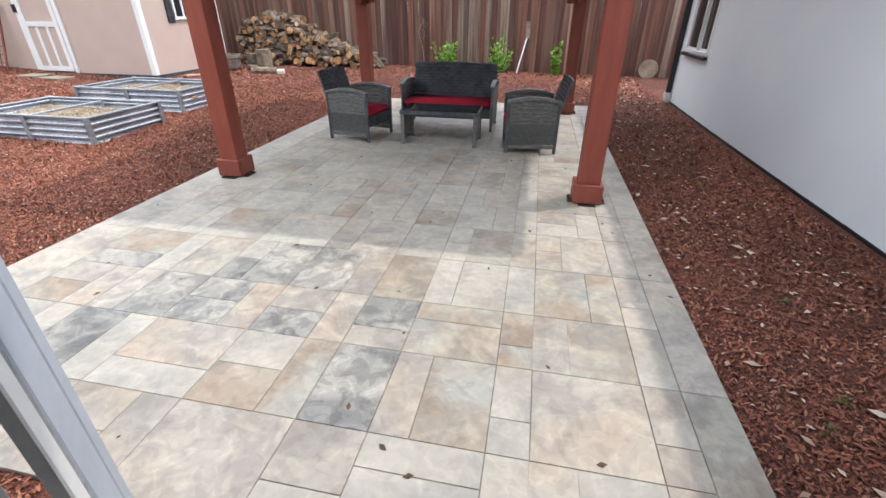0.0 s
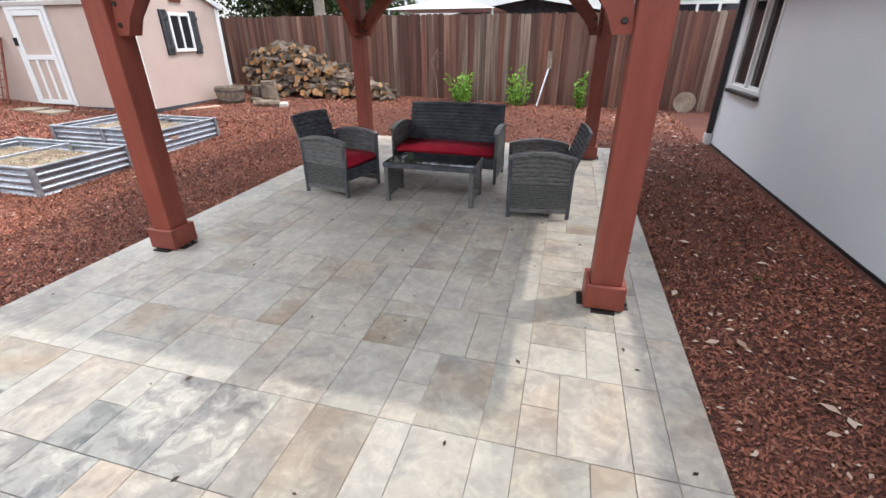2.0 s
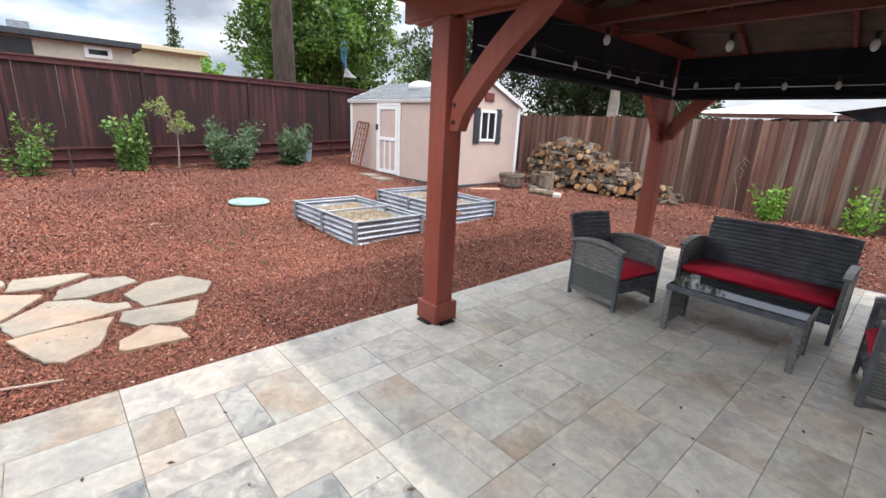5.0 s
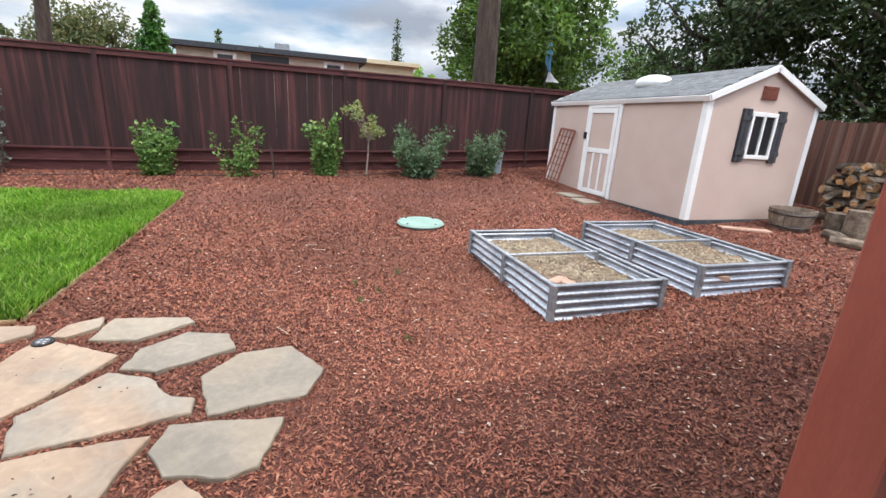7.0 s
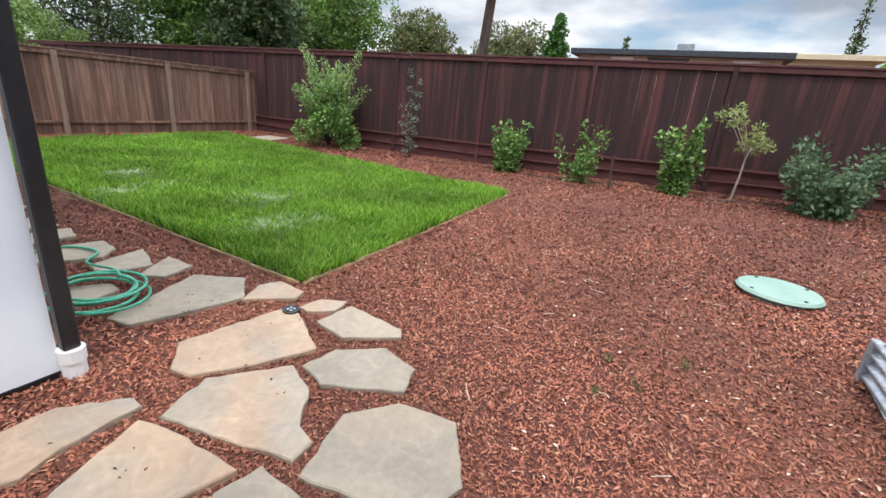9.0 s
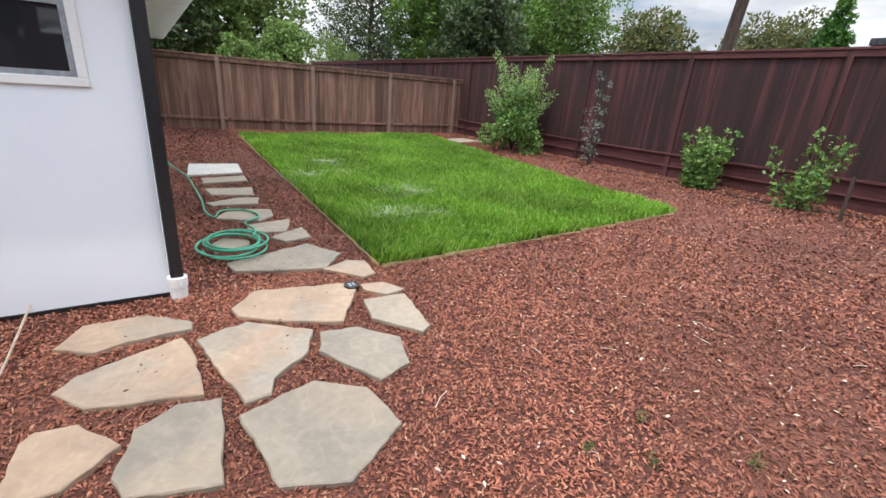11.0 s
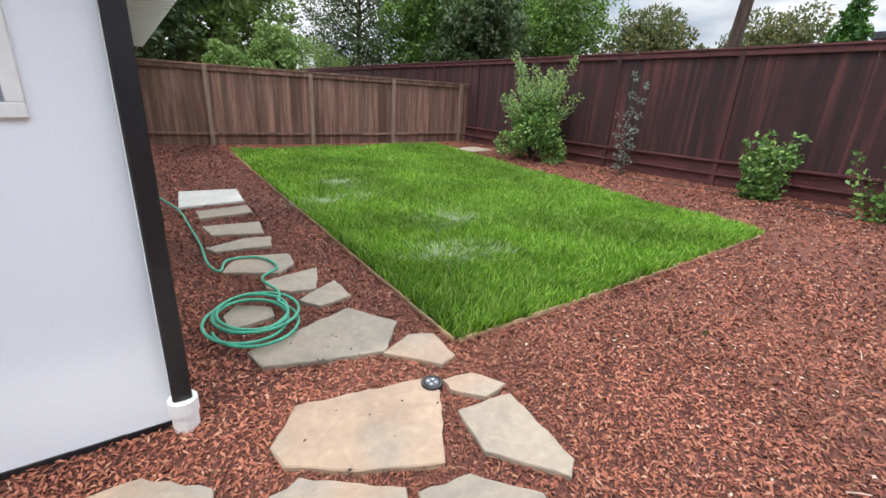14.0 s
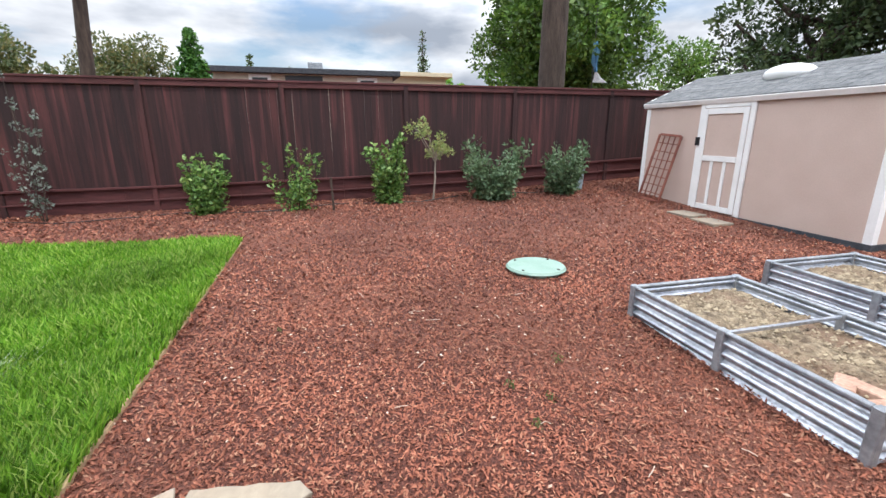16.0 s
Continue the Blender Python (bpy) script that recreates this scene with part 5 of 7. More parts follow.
def hose():
    root = thing("garden_hose", "green garden hose coiled over flagstones by the house wall", "hose", (-4.72, -0.45, 0))
    g = float(gz(-4.7, -0.4)) + 0.045
    pts = []
    turns = 4.6
    n = 150
    for k in range(n):
        a = 2 * math.pi * turns * k / n
        r = 0.27 + 0.035 * math.sin(a * 0.37) - 0.0002 * k
        pts.append((0.03 * math.sin(a * 0.21) + r * math.cos(a) * 0.95, 0.05 * math.cos(a * 0.17) + r * math.sin(a) * 1.1, g + 0.012 + 0.018 * (k / n) * 3 + 0.006 * math.sin(a * 1.3)))
    last = pts[-1]
    tail = [(last[0] - 0.05, last[1] - 0.2, g + 0.05), (-0.2, -0.62, g + 0.03), (-0.38, -0.85, g + 0.02), (-0.30, -1.15, g + 0.015), (-0.05, -1.2, g + 0.015), (0.05, -0.95, g + 0.02), (0.12, -1.1, g + 0.05), (0.10, -1.7, g + 0.02), (0.12, -2.4, g + 0.03), (0.16, -3.0, g + 0.06), (0.34, -3.25, 0.3), (0.46, -3.3, 0.5)]
    allp = pts + tail
    sm = []
    for i in range(len(pts) - 1, len(allp) - 1):
        p0, p1, p2, p3 = [Vector(allp[min(max(j, 0), len(allp) - 1)]) for j in (i - 1, i, i + 1, i + 2)]
        for q in range(6):
            t = q / 6
            sm.append(0.5 * ((2 * p1) + (p2 - p0) * t + (2 * p0 - 5 * p1 + 4 * p2 - p3) * t * t + (3 * p1 - p0 - 3 * p2 + p3) * t ** 3))
    bm = bmesh.new()
    tube(bm, [Vector(p) for p in pts[:-1]] + sm, 0.0105, 8)
    part("tube", bm, M_HOSE, root, smooth=True)
    bm = bmesh.new()
    cone(bm, 0.03, 0.03, (0.46, -3.3, 0.48), (0.49, -3.3, 0.58), 10)
    part("tap", bm, M_STEEL, root, "brass-grey hose bib")


hose()


def stick_on_ground():
    bm = bmesh.new()
    tube(bm, [(-3.42, 1.25, float(gz(-3.4, 1.25)) + 0.02), (-3.45, 0.9, 0.12), (-3.47, 0.55, 0.17), (-3.48, 0.42, 0.2)], 0.007, 6)
    tagged(part("stick", bm, M_STAKE), "pale thin stake lying on the mulch by the wall", "stake")


stick_on_ground()


def shovel():
    root = thing("shovel", "wooden-handled shovel leaning on the brown fence", "tool", (-0.42, FN - 0.25, float(gz(-0.4, 11.6))))
    bm = bmesh.new()
    tube(bm, [(-0.05, -0.1, 0.0), (0.13, 0.17, 0.78)], 0.017, 8)
    part("handle", bm, M_CLOTHW, root)
    bm = bmesh.new()
    box(bm, 0.09, 0.19, 0.15, 0.165, 0.76, 1.12, 0.004)
    part("blade", bm, M_BARREL, root)


shovel()


def disc():
    x, y = 2.55, FN - 0.22
    bm = bmesh.new()
    cone(bm, 0.21, 0.20, (0, 0, 0), (0, 0.07, 0.02), 28)
    cone(bm, 0.15, 0.15, (0, -0.02, -0.006), (0, -0.001, 0), 24)
    ob = part("wood_disc", bm, M_PAPER)
    ob.matrix_basis = pose(x, y, float(gz(x, y)) + 0.20, -14, 0, 0)
    tagged(ob, "pale round slice of wood leaning on the brown fence", "log slice")


disc()


# ---- string lights ----
def string_light(label, a, b, n, sag):
    root = thing("string_light", label, "string light", (0, 0, 0), 0, "")
    a, b = Vector(a), Vector(b)
    bm = bmesh.new()
    pts = [a.lerp(b, k / 24) - Vector((0, 0, sag * 4 * (k / 24) * (1 - k / 24))) for k in range(25)]
    tube(bm, pts, 0.004, 6)
    part("cable", bm, M_BLACK, root)
    for i in range(n):
        t = (i + 0.5) / n
        p = a.lerp(b, t) - Vector((0, 0, sag * 4 * t * (1 - t)))
        bm = bmesh.new()
        cone(bm, 0.017, 0.017, p - Vector((0, 0, 0.05)), p, 8)
        sock = part("socket", bm, M_BLACK, root)
        bm = bmesh.new()
        bmesh.ops.create_uvsphere(bm, u_segments=10, v_segments=8, radius=0.028, matrix=Matrix.Translation(p - Vector((0, 0, 0.088))) @ Matrix.Diagonal((1, 1, 1.45, 1)))
        part("bulb", bm, M_BULB, sock, "clear glass bulb", smooth=True)


yb, xw = GY[1] - 0.12, GX[0] + 0.12
string_light("string of clear bulbs along the back beam of the gazebo", (GX[0] + 0.15, yb, BT - 0.02), (GX[1] - 0.1, yb, BT - 0.02), 7, 0.05)
string_light("string of clear bulbs along the west beam of the gazebo", (xw, GY[0] + 0.5, BT - 0.02), (xw, GY[1] - 0.2, BT - 0.02), 5, 0.05)
string_light("string of clear bulbs across the gazebo roof", (-2.6, 4.6, BT + 0.12), (0.4, 6.3, BT + 0.12), 4, 0.10)


# ---- lawn ----
PALE_X = (-7.21, -6.48, -6.87, -6.85, -6.14, -6.79, -6.69)
PALE_Y = (-1.71, -0.71, -0.68, -4.09, -3.1, -3.16, -4.11)


def lawn():
    L = [Vector((x, y, 0)) for x, y in LAWN]
    bm = bmesh.new()
    n = 16
    g = []
    for j in range(n + 1):
        a, b = L[0].lerp(L[1], j / n), L[3].lerp(L[2], j / n)
        row = []
        for i in range(n + 1):
            p = a.lerp(b, i / n)
            row.append(bm.verts.new((p.x, p.y, float(gz(p.x, p.y)) + 0.035)))
        g.append(row)
    for j in range(n):
        for i in range(n):
            bm.faces.new((g[j][i], g[j][i + 1], g[j + 1][i + 1], g[j + 1][i]))
    t = part("lawn", bm, M_TURF, None, kind="structure", smooth=True)
    tagged(t, "bright green lawn with a wooden edging strip", "lawn")
    N = 300000
    x = rng_np.uniform(-11.6, -5.7, N)
    y = rng_np.uniform(-8.6, 0.5, N)
    near = np.clip(1.25 - (np.hypot(x + 4.2, y - 2.5)) / 12.0, 0.25, 1)
    mx, my = sum(p[0] for p in LAWN) / 4, sum(p[1] for p in LAWN) / 4
    wide = [(mx + (px - mx) * 1.008, my + (py - my) * 1.008) for px, py in LAWN]
    keep = inside(wide, x, y) & (rng_np.random(N) < near)
    x, y = x[keep], y[keep]
    N = len(x)
    tuft = np.sin(x * 3.1 + 1.3 * np.sin(y * 2.3)) * np.sin(y * 3.7 + 1.1 * np.sin(x * 1.9))
    fine = np.sin(x * 9.1 + 2 * np.sin(y * 5.3)) * np.sin(y * 8.3 + 2 * np.sin(x * 6.1))
    h = rng_np.uniform(0.05, 0.11, N) * (1 + 0.16 * tuft + 0.24 * fine)
    a = rng_np.uniform(0, 2 * np.pi, N)
    w = rng_np.uniform(0.003, 0.006, N) * (1 + 0.12 * np.hypot(x + 4.2, y - 2.5))
    ln = rng_np.uniform(0.2, 0.85, N) * h
    swirl = 2.2 * np.sin(x * 1.7 + 0.8 * np.sin(y * 2.9)) + 2.0 * np.cos(y * 1.9 + np.sin(x * 3.3))
    la = swirl + rng_np.normal(0, 1.6, N)
    z = gz(x, y) + 0.03
    co = np.empty((N, 5, 3))
    ca, sa = np.cos(a), np.sin(a)
    lx, ly = np.cos(la) * ln, np.sin(la) * ln
    co[:, 0] = np.stack((x - ca * w, y - sa * w, z), 1)
    co[:, 1] = np.stack((x + ca * w, y + sa * w, z), 1)
    co[:, 2] = np.stack((x + ca * w * 0.7 + lx * 0.4, y + sa * w * 0.7 + ly * 0.4, z + h * 0.62), 1)
    co[:, 3] = np.stack((x - ca * w * 0.7 + lx * 0.4, y - sa * w * 0.7 + ly * 0.4, z + h * 0.62), 1)
    co[:, 4] = np.stack((x + lx, y + ly, z + h), 1)
    base = np.arange(N)[:, None] * 5
    f = np.concatenate((base + np.array([[0, 1, 2]]), base + np.array([[0, 2, 3]]), base + np.array([[3, 2, 4]])))
    raw_mesh("grass", co.reshape(-1, 3), f, M_GRASS, None, "stuff", "long bright green grass blades of the lawn")
    n = 3600
    k = rng_np.choice(7, n, p=[0.30, 0.24, 0.14, 0.12, 0.08, 0.06, 0.06])
    px, py = np.array(PALE_X)[k], np.array(PALE_Y)[k]
    way = rng_np.uniform(0, 2 * np.pi, n)
    far = np.abs(rng_np.normal(0, 0.24, n))
    x, y = px + far * np.cos(way), py + 0.8 * far * np.sin(way)
    a = way + np.pi / 2
    h = rng_np.uniform(0.05, 0.09, n)
    ca, sa = np.cos(a), np.sin(a)
    dx, dy = np.cos(way) * rng_np.uniform(0.05, 0.14, n), np.sin(way) * rng_np.uniform(0.05, 0.14, n)
    z = gz(x, y) + 0.05
    co = np.stack((np.stack((x - ca * 0.006, y - sa * 0.006, z), 1), np.stack((x + ca * 0.006, y + sa * 0.006, z), 1), np.stack((x + dx, y + dy, z + h), 1)), 1)
    raw_mesh("pale_grass", co.reshape(-1, 3), np.arange(3 * n).reshape(-1, 3), M_GRASSPALE, None, "stuff", "pale flattened tufts of grass in the lawn")
    edge = tagged(thing("lawn_edging", "low weathered wood edging strip round the lawn", "edging"), kind="structure")
    for i in range(4):
        p, q = Vector(LAWN[i]), Vector(LAWN[(i + 1) % 4])
        d = (q - p).normalized()
        nrm = Vector((d.y, -d.x)) * -0.02
        k = max(1, int((q - p).length / 0.6))
        for j in range(k):
            a, b = p.lerp(q, j / k), p.lerp(q, (j + 1) / k)
            c = (a + b) / 2
            bm = bmesh.new()
            zc = float(gz(c.x, c.y))
            box(bm, -(b - a).length / 2, (b - a).length / 2 - 0.003, -0.01, 0.01, -0.05, 0.03 + rnd.uniform(-0.004, 0.004), 0.003)
            ob = part("edging_board", bm, M_EDGING, edge)
            ob.matrix_basis = pose(c.x + nrm.x, c.y + nrm.y, zc, 0, 0, math.degrees(math.atan2(d.y, d.x)))


lawn()


# ---- plants ----
def leaf_cloud(name, centres, radii, count, size, material, parent, seed, flat=0.6, aspect=2.0):
    """Many folded leaves in clumps: centres and radii of clumps, leaves nearer their surface."""
    r = np.random.default_rng(seed)
    centres, radii = np.array(centres, float), np.array(radii, float)
    wts = radii ** 2
    idx = r.choice(len(centres), count, p=wts / wts.sum())
    d = r.normal(size=(count, 3))
    d /= np.linalg.norm(d, axis=1)[:, None]
    rad = radii[idx] * r.uniform(0.35, 1.0, count) ** 0.5
    lump = 1 + 0.25 * np.sin(d[:, 0] * 7 + idx) * np.sin(d[:, 1] * 6 + 2 * idx) * np.cos(d[:, 2] * 5)
    c = centres[idx] + d * (rad * lump)[:, None] * np.array([1, 1, flat + 0.3])
    u = d + r.normal(scale=0.7, size=(count, 3)) + np.array([0, 0, 0.15])
    u /= np.linalg.norm(u, axis=1)[:, None]
    v = np.cross(u, r.normal(size=(count, 3)))
    v /= np.linalg.norm(v, axis=1)[:, None] + 1e-9
    nn = np.cross(u, v)
    s = size * r.uniform(0.6, 1.3, count)[:, None]
    co = np.empty((count, 4, 3))
    co[:, 0] = c - u * s * 0.5
    co[:, 1] = c + v * s / aspect * 0.6 + nn * s * 0.08
    co[:, 2] = c + u * s * 0.6
    co[:, 3] = c - v * s / aspect * 0.6 + nn * s * 0.08
    b = np.arange(count)[:, None] * 4
    f = np.concatenate((b + np.array([[0, 1, 2]]), b + np.array([[0, 2, 3]])))
    return raw_mesh(name, co.reshape(-1, 3), f, material, parent)


def shrub(label, x, y, h, w, stems, leaf, size, count, seed, lean=0.0, spike=True, category="shrub", name="shrub"):
    root = thing(name, label, category, (x, y, float(gz(x, y))))
    r = random.Random(seed)
    bm = bmesh.new()
    cs, rs = [], []
    for k in range(stems):
        a = 2 * math.pi * k / stems + r.uniform(-0.4, 0.4)
        reach = w * r.uniform(0.25, 0.85) / 2
        hh = h * r.uniform(0.5, 1.06)
        p0 = Vector((0.03 * math.cos(a), 0.03 * math.sin(a), 0))
        p1 = Vector((reach * 0.6 * math.cos(a), reach * 0.6 * math.sin(a), hh * 0.5))
        p2 = Vector((reach * math.cos(a) + lean, reach * math.sin(a), hh))
        tube(bm, [p0, p1, p2], 0.010, 5, r_end=0.004)
        m = 6
        for q in range(m):
            t = (q + (1 if spike else 2)) / m
            p = p0.lerp(p1, min(1, t * 2)) if t < 0.5 else p1.lerp(p2, min(1, t * 2 - 1))
            cs.append(p + Vector((r.uniform(-1, 1), r.uniform(-1, 1), r.uniform(-0.5, 0.5))) * w * 0.05)
            rs.append(w * r.uniform(0.10, 0.17) * (1.15 - 0.5 * t))
    part("stem", bm, M_BARK, root)
    leaf_cloud("foliage", cs, rs, count, size, leaf, root, seed, flat=0.8)
    return root


def full_shrub(label, x, y, seed):
    """A dense rounded base of leaves with thin shoots that arch out above it."""
    root = thing("shrub", label, "shrub", (x, y, float(gz(x, y))))
    r = random.Random(seed)
    cs, rs, tip, tr = [], [], [], []
    bm = bmesh.new()
    for k in range(20):
        a = 2.4 * k
        h = r.uniform(0.15, 1.3)
        reach = 0.66 * math.sin(math.pi * min(0.95, 0.25 + h / 1.9)) * r.uniform(0.5, 1.2)
        cs.append((reach * math.cos(a), reach * math.sin(a), h))
        rs.append(r.uniform(0.26, 0.38))
    for k in range(26):
        a = 2.4 * k + r.uniform(-0.4, 0.4)
        top = Vector((r.uniform(0.35, 1.15) * math.cos(a), r.uniform(0.35, 1.15) * math.sin(a), r.uniform(1.2, 2.35)))
        mid = top * 0.5 + Vector((-0.1 * math.cos(a), -0.1 * math.sin(a), 0.2))
        tube(bm, [(0, 0, 0), mid, top], 0.012, 5, r_end=0.003)
        for t in (0.35, 0.55, 0.75, 0.9, 1.0):
            tip.append(mid.lerp(top, t) + Vector((r.uniform(-1, 1), r.uniform(-1, 1), 0)) * 0.05)
            tr.append(0.22 - 0.12 * t)
    part("stem", bm, M_BARK, root)
    leaf_cloud("foliage", cs, rs, 7500, 0.085, M_LEAF_SHRUB, root, seed, flat=0.8)
    leaf_cloud("shoot_leaves", tip, tr, 5000, 0.06, M_LEAF_LOOSE, root, seed + 1, flat=0.8, aspect=2.6)


def young_tree(x, y):
    root = thing("young_tree", "young pale-leaved tree with a thin bare stem", "tree", (x, y, float(gz(x, y))))
    bm = bmesh.new()
    tube(bm, [(0, 0, 0), (0.02, 0.03, 0.4), (-0.01, 0.05, 0.85)], 0.022, 7, r_end=0.014)
    r = random.Random(4)
    cs, rs = [], []
    for k in range(11):
        a = k * 2.4
        e = Vector((0.38 * math.cos(a) * r.uniform(0.5, 1), 0.45 * math.sin(a) * r.uniform(0.5, 1.2), 0.75 + 0.85 * r.random()))
        tube(bm, [(-0.01, 0.05, 0.72 + 0.015 * k), e * 0.6 + Vector((0, 0.02, 0.42)), e], 0.009, 5, r_end=0.003)
        cs += [e, e * 0.7 + Vector((0, 0.02, 0.28))]
        rs += [0.12, 0.09]
    part("trunk", bm, M_BARK_PALE, root)
    leaf_cloud("foliage", cs, rs, 800, 0.055, M_LEAF_SPARSE, root, 28)
    return root


shrub("compact bright-tipped green shrub before the dark fence", -12.6, -0.5, 1.0, 1.15, 15, M_LEAF_SHRUB, 0.08, 2500, 21)
shrub("sparse two-stemmed green shrub before the dark fence", -12.45, 1.1, 1.15, 1.3, 5, M_LEAF_SHRUB, 0.075, 900, 22)
shrub("upright leafy green shrub beside a young bare-stemmed tree", -12.5, 2.85, 1.25, 1.1, 11, M_LEAF_SHRUB, 0.085, 2600, 23)
shrub("broad dark green shrub before the dark fence", -12.2, 4.95, 1.1, 1.65, 17, M_LEAF_BLUE, 0.085, 4000, 24)
shrub("low grey-green shrub before the dark fence near the shed", -12.1, 6.5, 0.95, 1.4, 14, M_LEAF_BLUE, 0.08, 3000, 25)
full_shrub("large green shrub with dense base and loose pale shoots by lawn", -12.4, -5.5, 26)
shrub("thin tall grey-leaved sapling before the dark fence", -12.7, -3.1, 2.25, 0.75, 5, M_LEAF_GREY, 0.05, 700, 27)
young_tree(-12.5, 3.75)
shrub("bright green rose bush before the brown fence", -2.15, 11.35, 0.58, 0.85, 10, M_LEAF_BRIGHT, 0.07, 1100, 29)
shrub("bright green rose bush with bare lower stems", -0.9, 11.45, 0.82, 0.95, 6, M_LEAF_BRIGHT, 0.07, 480, 30)
shrub("small bright green rose bush before the brown fence", 0.45, 11.5, 0.68, 0.42, 5, M_LEAF_BRIGHT, 0.07, 500, 31)


def tree(name, label, x, y, h, trunk_r, crown_r, leaf, count, size, seed, crown_from=0.35, lean=(0, 0), tall=1.0, blobs=16, bark=None, taper=0.25):
    root = thing(name, label, "tree", (x, y, float(gz(x, y)) - 0.1))
    r = random.Random(seed)
    bm = bmesh.new()
    top = Vector((lean[0], lean[1], h * 0.9))
    pts = [Vector((0, 0, 0)).lerp(top, k / 6) + Vector((r.uniform(-1, 1), r.uniform(-1, 1), 0)) * trunk_r * (0.5 if taper < 0.5 else 0.08) * (k > 0) for k in range(7)]
    tube(bm, pts, trunk_r, 10, r_end=trunk_r * taper)
    cs, rs = [], []
    for k in range(blobs):
        t = crown_from + (0.95 - crown_from) * (k + r.random() * 0.5) / blobs
        prof = math.sin(math.pi * min(1, max(0.06, (t - crown_from) / (1 - crown_from) * 0.85 + 0.12))) ** 0.7
        a = k * 2.4 + r.uniform(-0.4, 0.4)
        start = Vector((0, 0, 0)).lerp(top, t * 0.8)
        end = Vector((lean[0] * t + crown_r * prof * math.cos(a) * r.uniform(0.4, 0.8), lean[1] * t + crown_r * prof * math.sin(a) * r.uniform(0.4, 0.8), h * t))
        mid = start.lerp(end, 0.55) + Vector((0, 0, -0.04 * h * r.random()))
        tube(bm, [start, mid, end], trunk_r * 0.35, 6, r_end=trunk_r * 0.08)
        cs.append(end)
        rs.append(crown_r * r.uniform(0.18, 0.33) * tall)
        cs.append(mid)
        rs.append(crown_r * 0.19)
    part("trunk", bm, bark or M_BARK, root, smooth=True)
    leaf_cloud("crown", cs, rs, count, size, leaf, root, seed, flat=0.55)
    return root


def conifer(name, label, x, y, h, crown_r, leaf, count, size, seed, crown_from=0.1):
    """A pointed evergreen: whorls of drooping boughs that shorten towards the tip."""
    root = thing(name, label, "tree", (x, y, float(gz(x, y)) - 0.1))
    r = random.Random(seed)
    bm = bmesh.new()
    tube(bm, [(0, 0, 0), (0, 0, h * 0.97)], h * 0.02, 8, r_end=0.02)
    cs, rs = [], []
    levels = 15
    for k in range(levels):
        t = crown_from + (1 - crown_from) * k / levels
        reach = crown_r * (1 - t) ** 0.85 / (1 - crown_from) ** 0.85
        for q in range(5 if k < levels - 4 else 3):
            a = 2.4 * k + q * 2 * math.pi / (5 if k < levels - 4 else 3) + r.uniform(-0.3, 0.3)
            e = Vector((reach * math.cos(a) * r.uniform(0.6, 0.95), reach * math.sin(a) * r.uniform(0.6, 0.95), h * t + r.uniform(-0.02, 0.02) * h))
            tube(bm, [(0, 0, h * t + 0.02 * h), e], h * 0.004, 5, r_end=0.006)
            cs += [e, e.lerp(Vector((0, 0, h * t)), 0.5)]
            rs += [reach * 0.36 + 0.02 * h, reach * 0.42 + 0.02 * h]
    part("trunk", bm, M_BARK, root, smooth=True)
    leaf_cloud("crown", cs, rs, count, size, leaf, root, seed, flat=0.6)
    return root


tree("pine_tree", "tall thick brown pine trunk close behind the dark fence", -14.6, 7.35, 15, 0.36, 3.0, M_LEAF_DARK, 3000, 0.3, 41, crown_from=0.62, taper=0.6)
tree("tree", "broad mid-green leafy tree well behind the dark fence", -31.8, 16.8, 12.5, 0.3, 6.6, M_LEAF_MID, 52000, 0.3, 42, crown_from=0.14, blobs=76)
tree("oak_tree", "dense dark green oak with a thick trunk behind the shed", -13.7, 12.6, 9.5, 0.36, 3.3, M_LEAF_DARK, 34000, 0.13, 43, crown_from=0.22, blobs=34, lean=(3.2, 2.6))
tree("oak_tree", "dense dark green oak with pale limbs behind the brown fence", -9.8, 17.2, 9.0, 0.3, 4.6, M_LEAF_DARK, 40000, 0.14, 44, crown_from=0.2, blobs=34, bark=M_BARK_PALE)
tree("tree", "small dark tree with a pale forked trunk behind the brown fence", -6.5, 13.0, 7.0, 0.19, 2.6, M_LEAF_DARK, 12000, 0.12, 48, crown_from=0.62, blobs=14, bark=M_BARK_PALE)
tree("tree", "green tree behind the neighbouring houses", 7.0, 34, 11, 0.4, 7.5, M_LEAF_MID, 16000, 0.3, 45, crown_from=0.15, blobs=30)
tree("tree", "distant green tree between the fence and the shed roof", -38, 33, 8.5, 0.3, 5.0, M_LEAF_MID, 9000, 0.3, 49, crown_from=0.1, blobs=24)
tree("shrub", "bright yellow-green bush top above the dark fence", -57.5, 16.6, 7.4, 0.2, 2.3, M_LEAF_BRIGHT, 2500, 0.3, 50, crown_from=0.3, blobs=14)
conifer("cypress_tree", "small pointed conifer behind the dark fence", -25, -3.4, 5.8, 1.35, M_LEAF_CON, 26000, 0.15, 46)
tree("pine_tree", "leaning dark pine trunk behind the dark fence", -26.8, -8.2, 17, 0.30, 3.0, M_LEAF_DARK, 2500, 0.4, 47, crown_from=0.55, lean=(0.6, 1.4), taper=0.6)
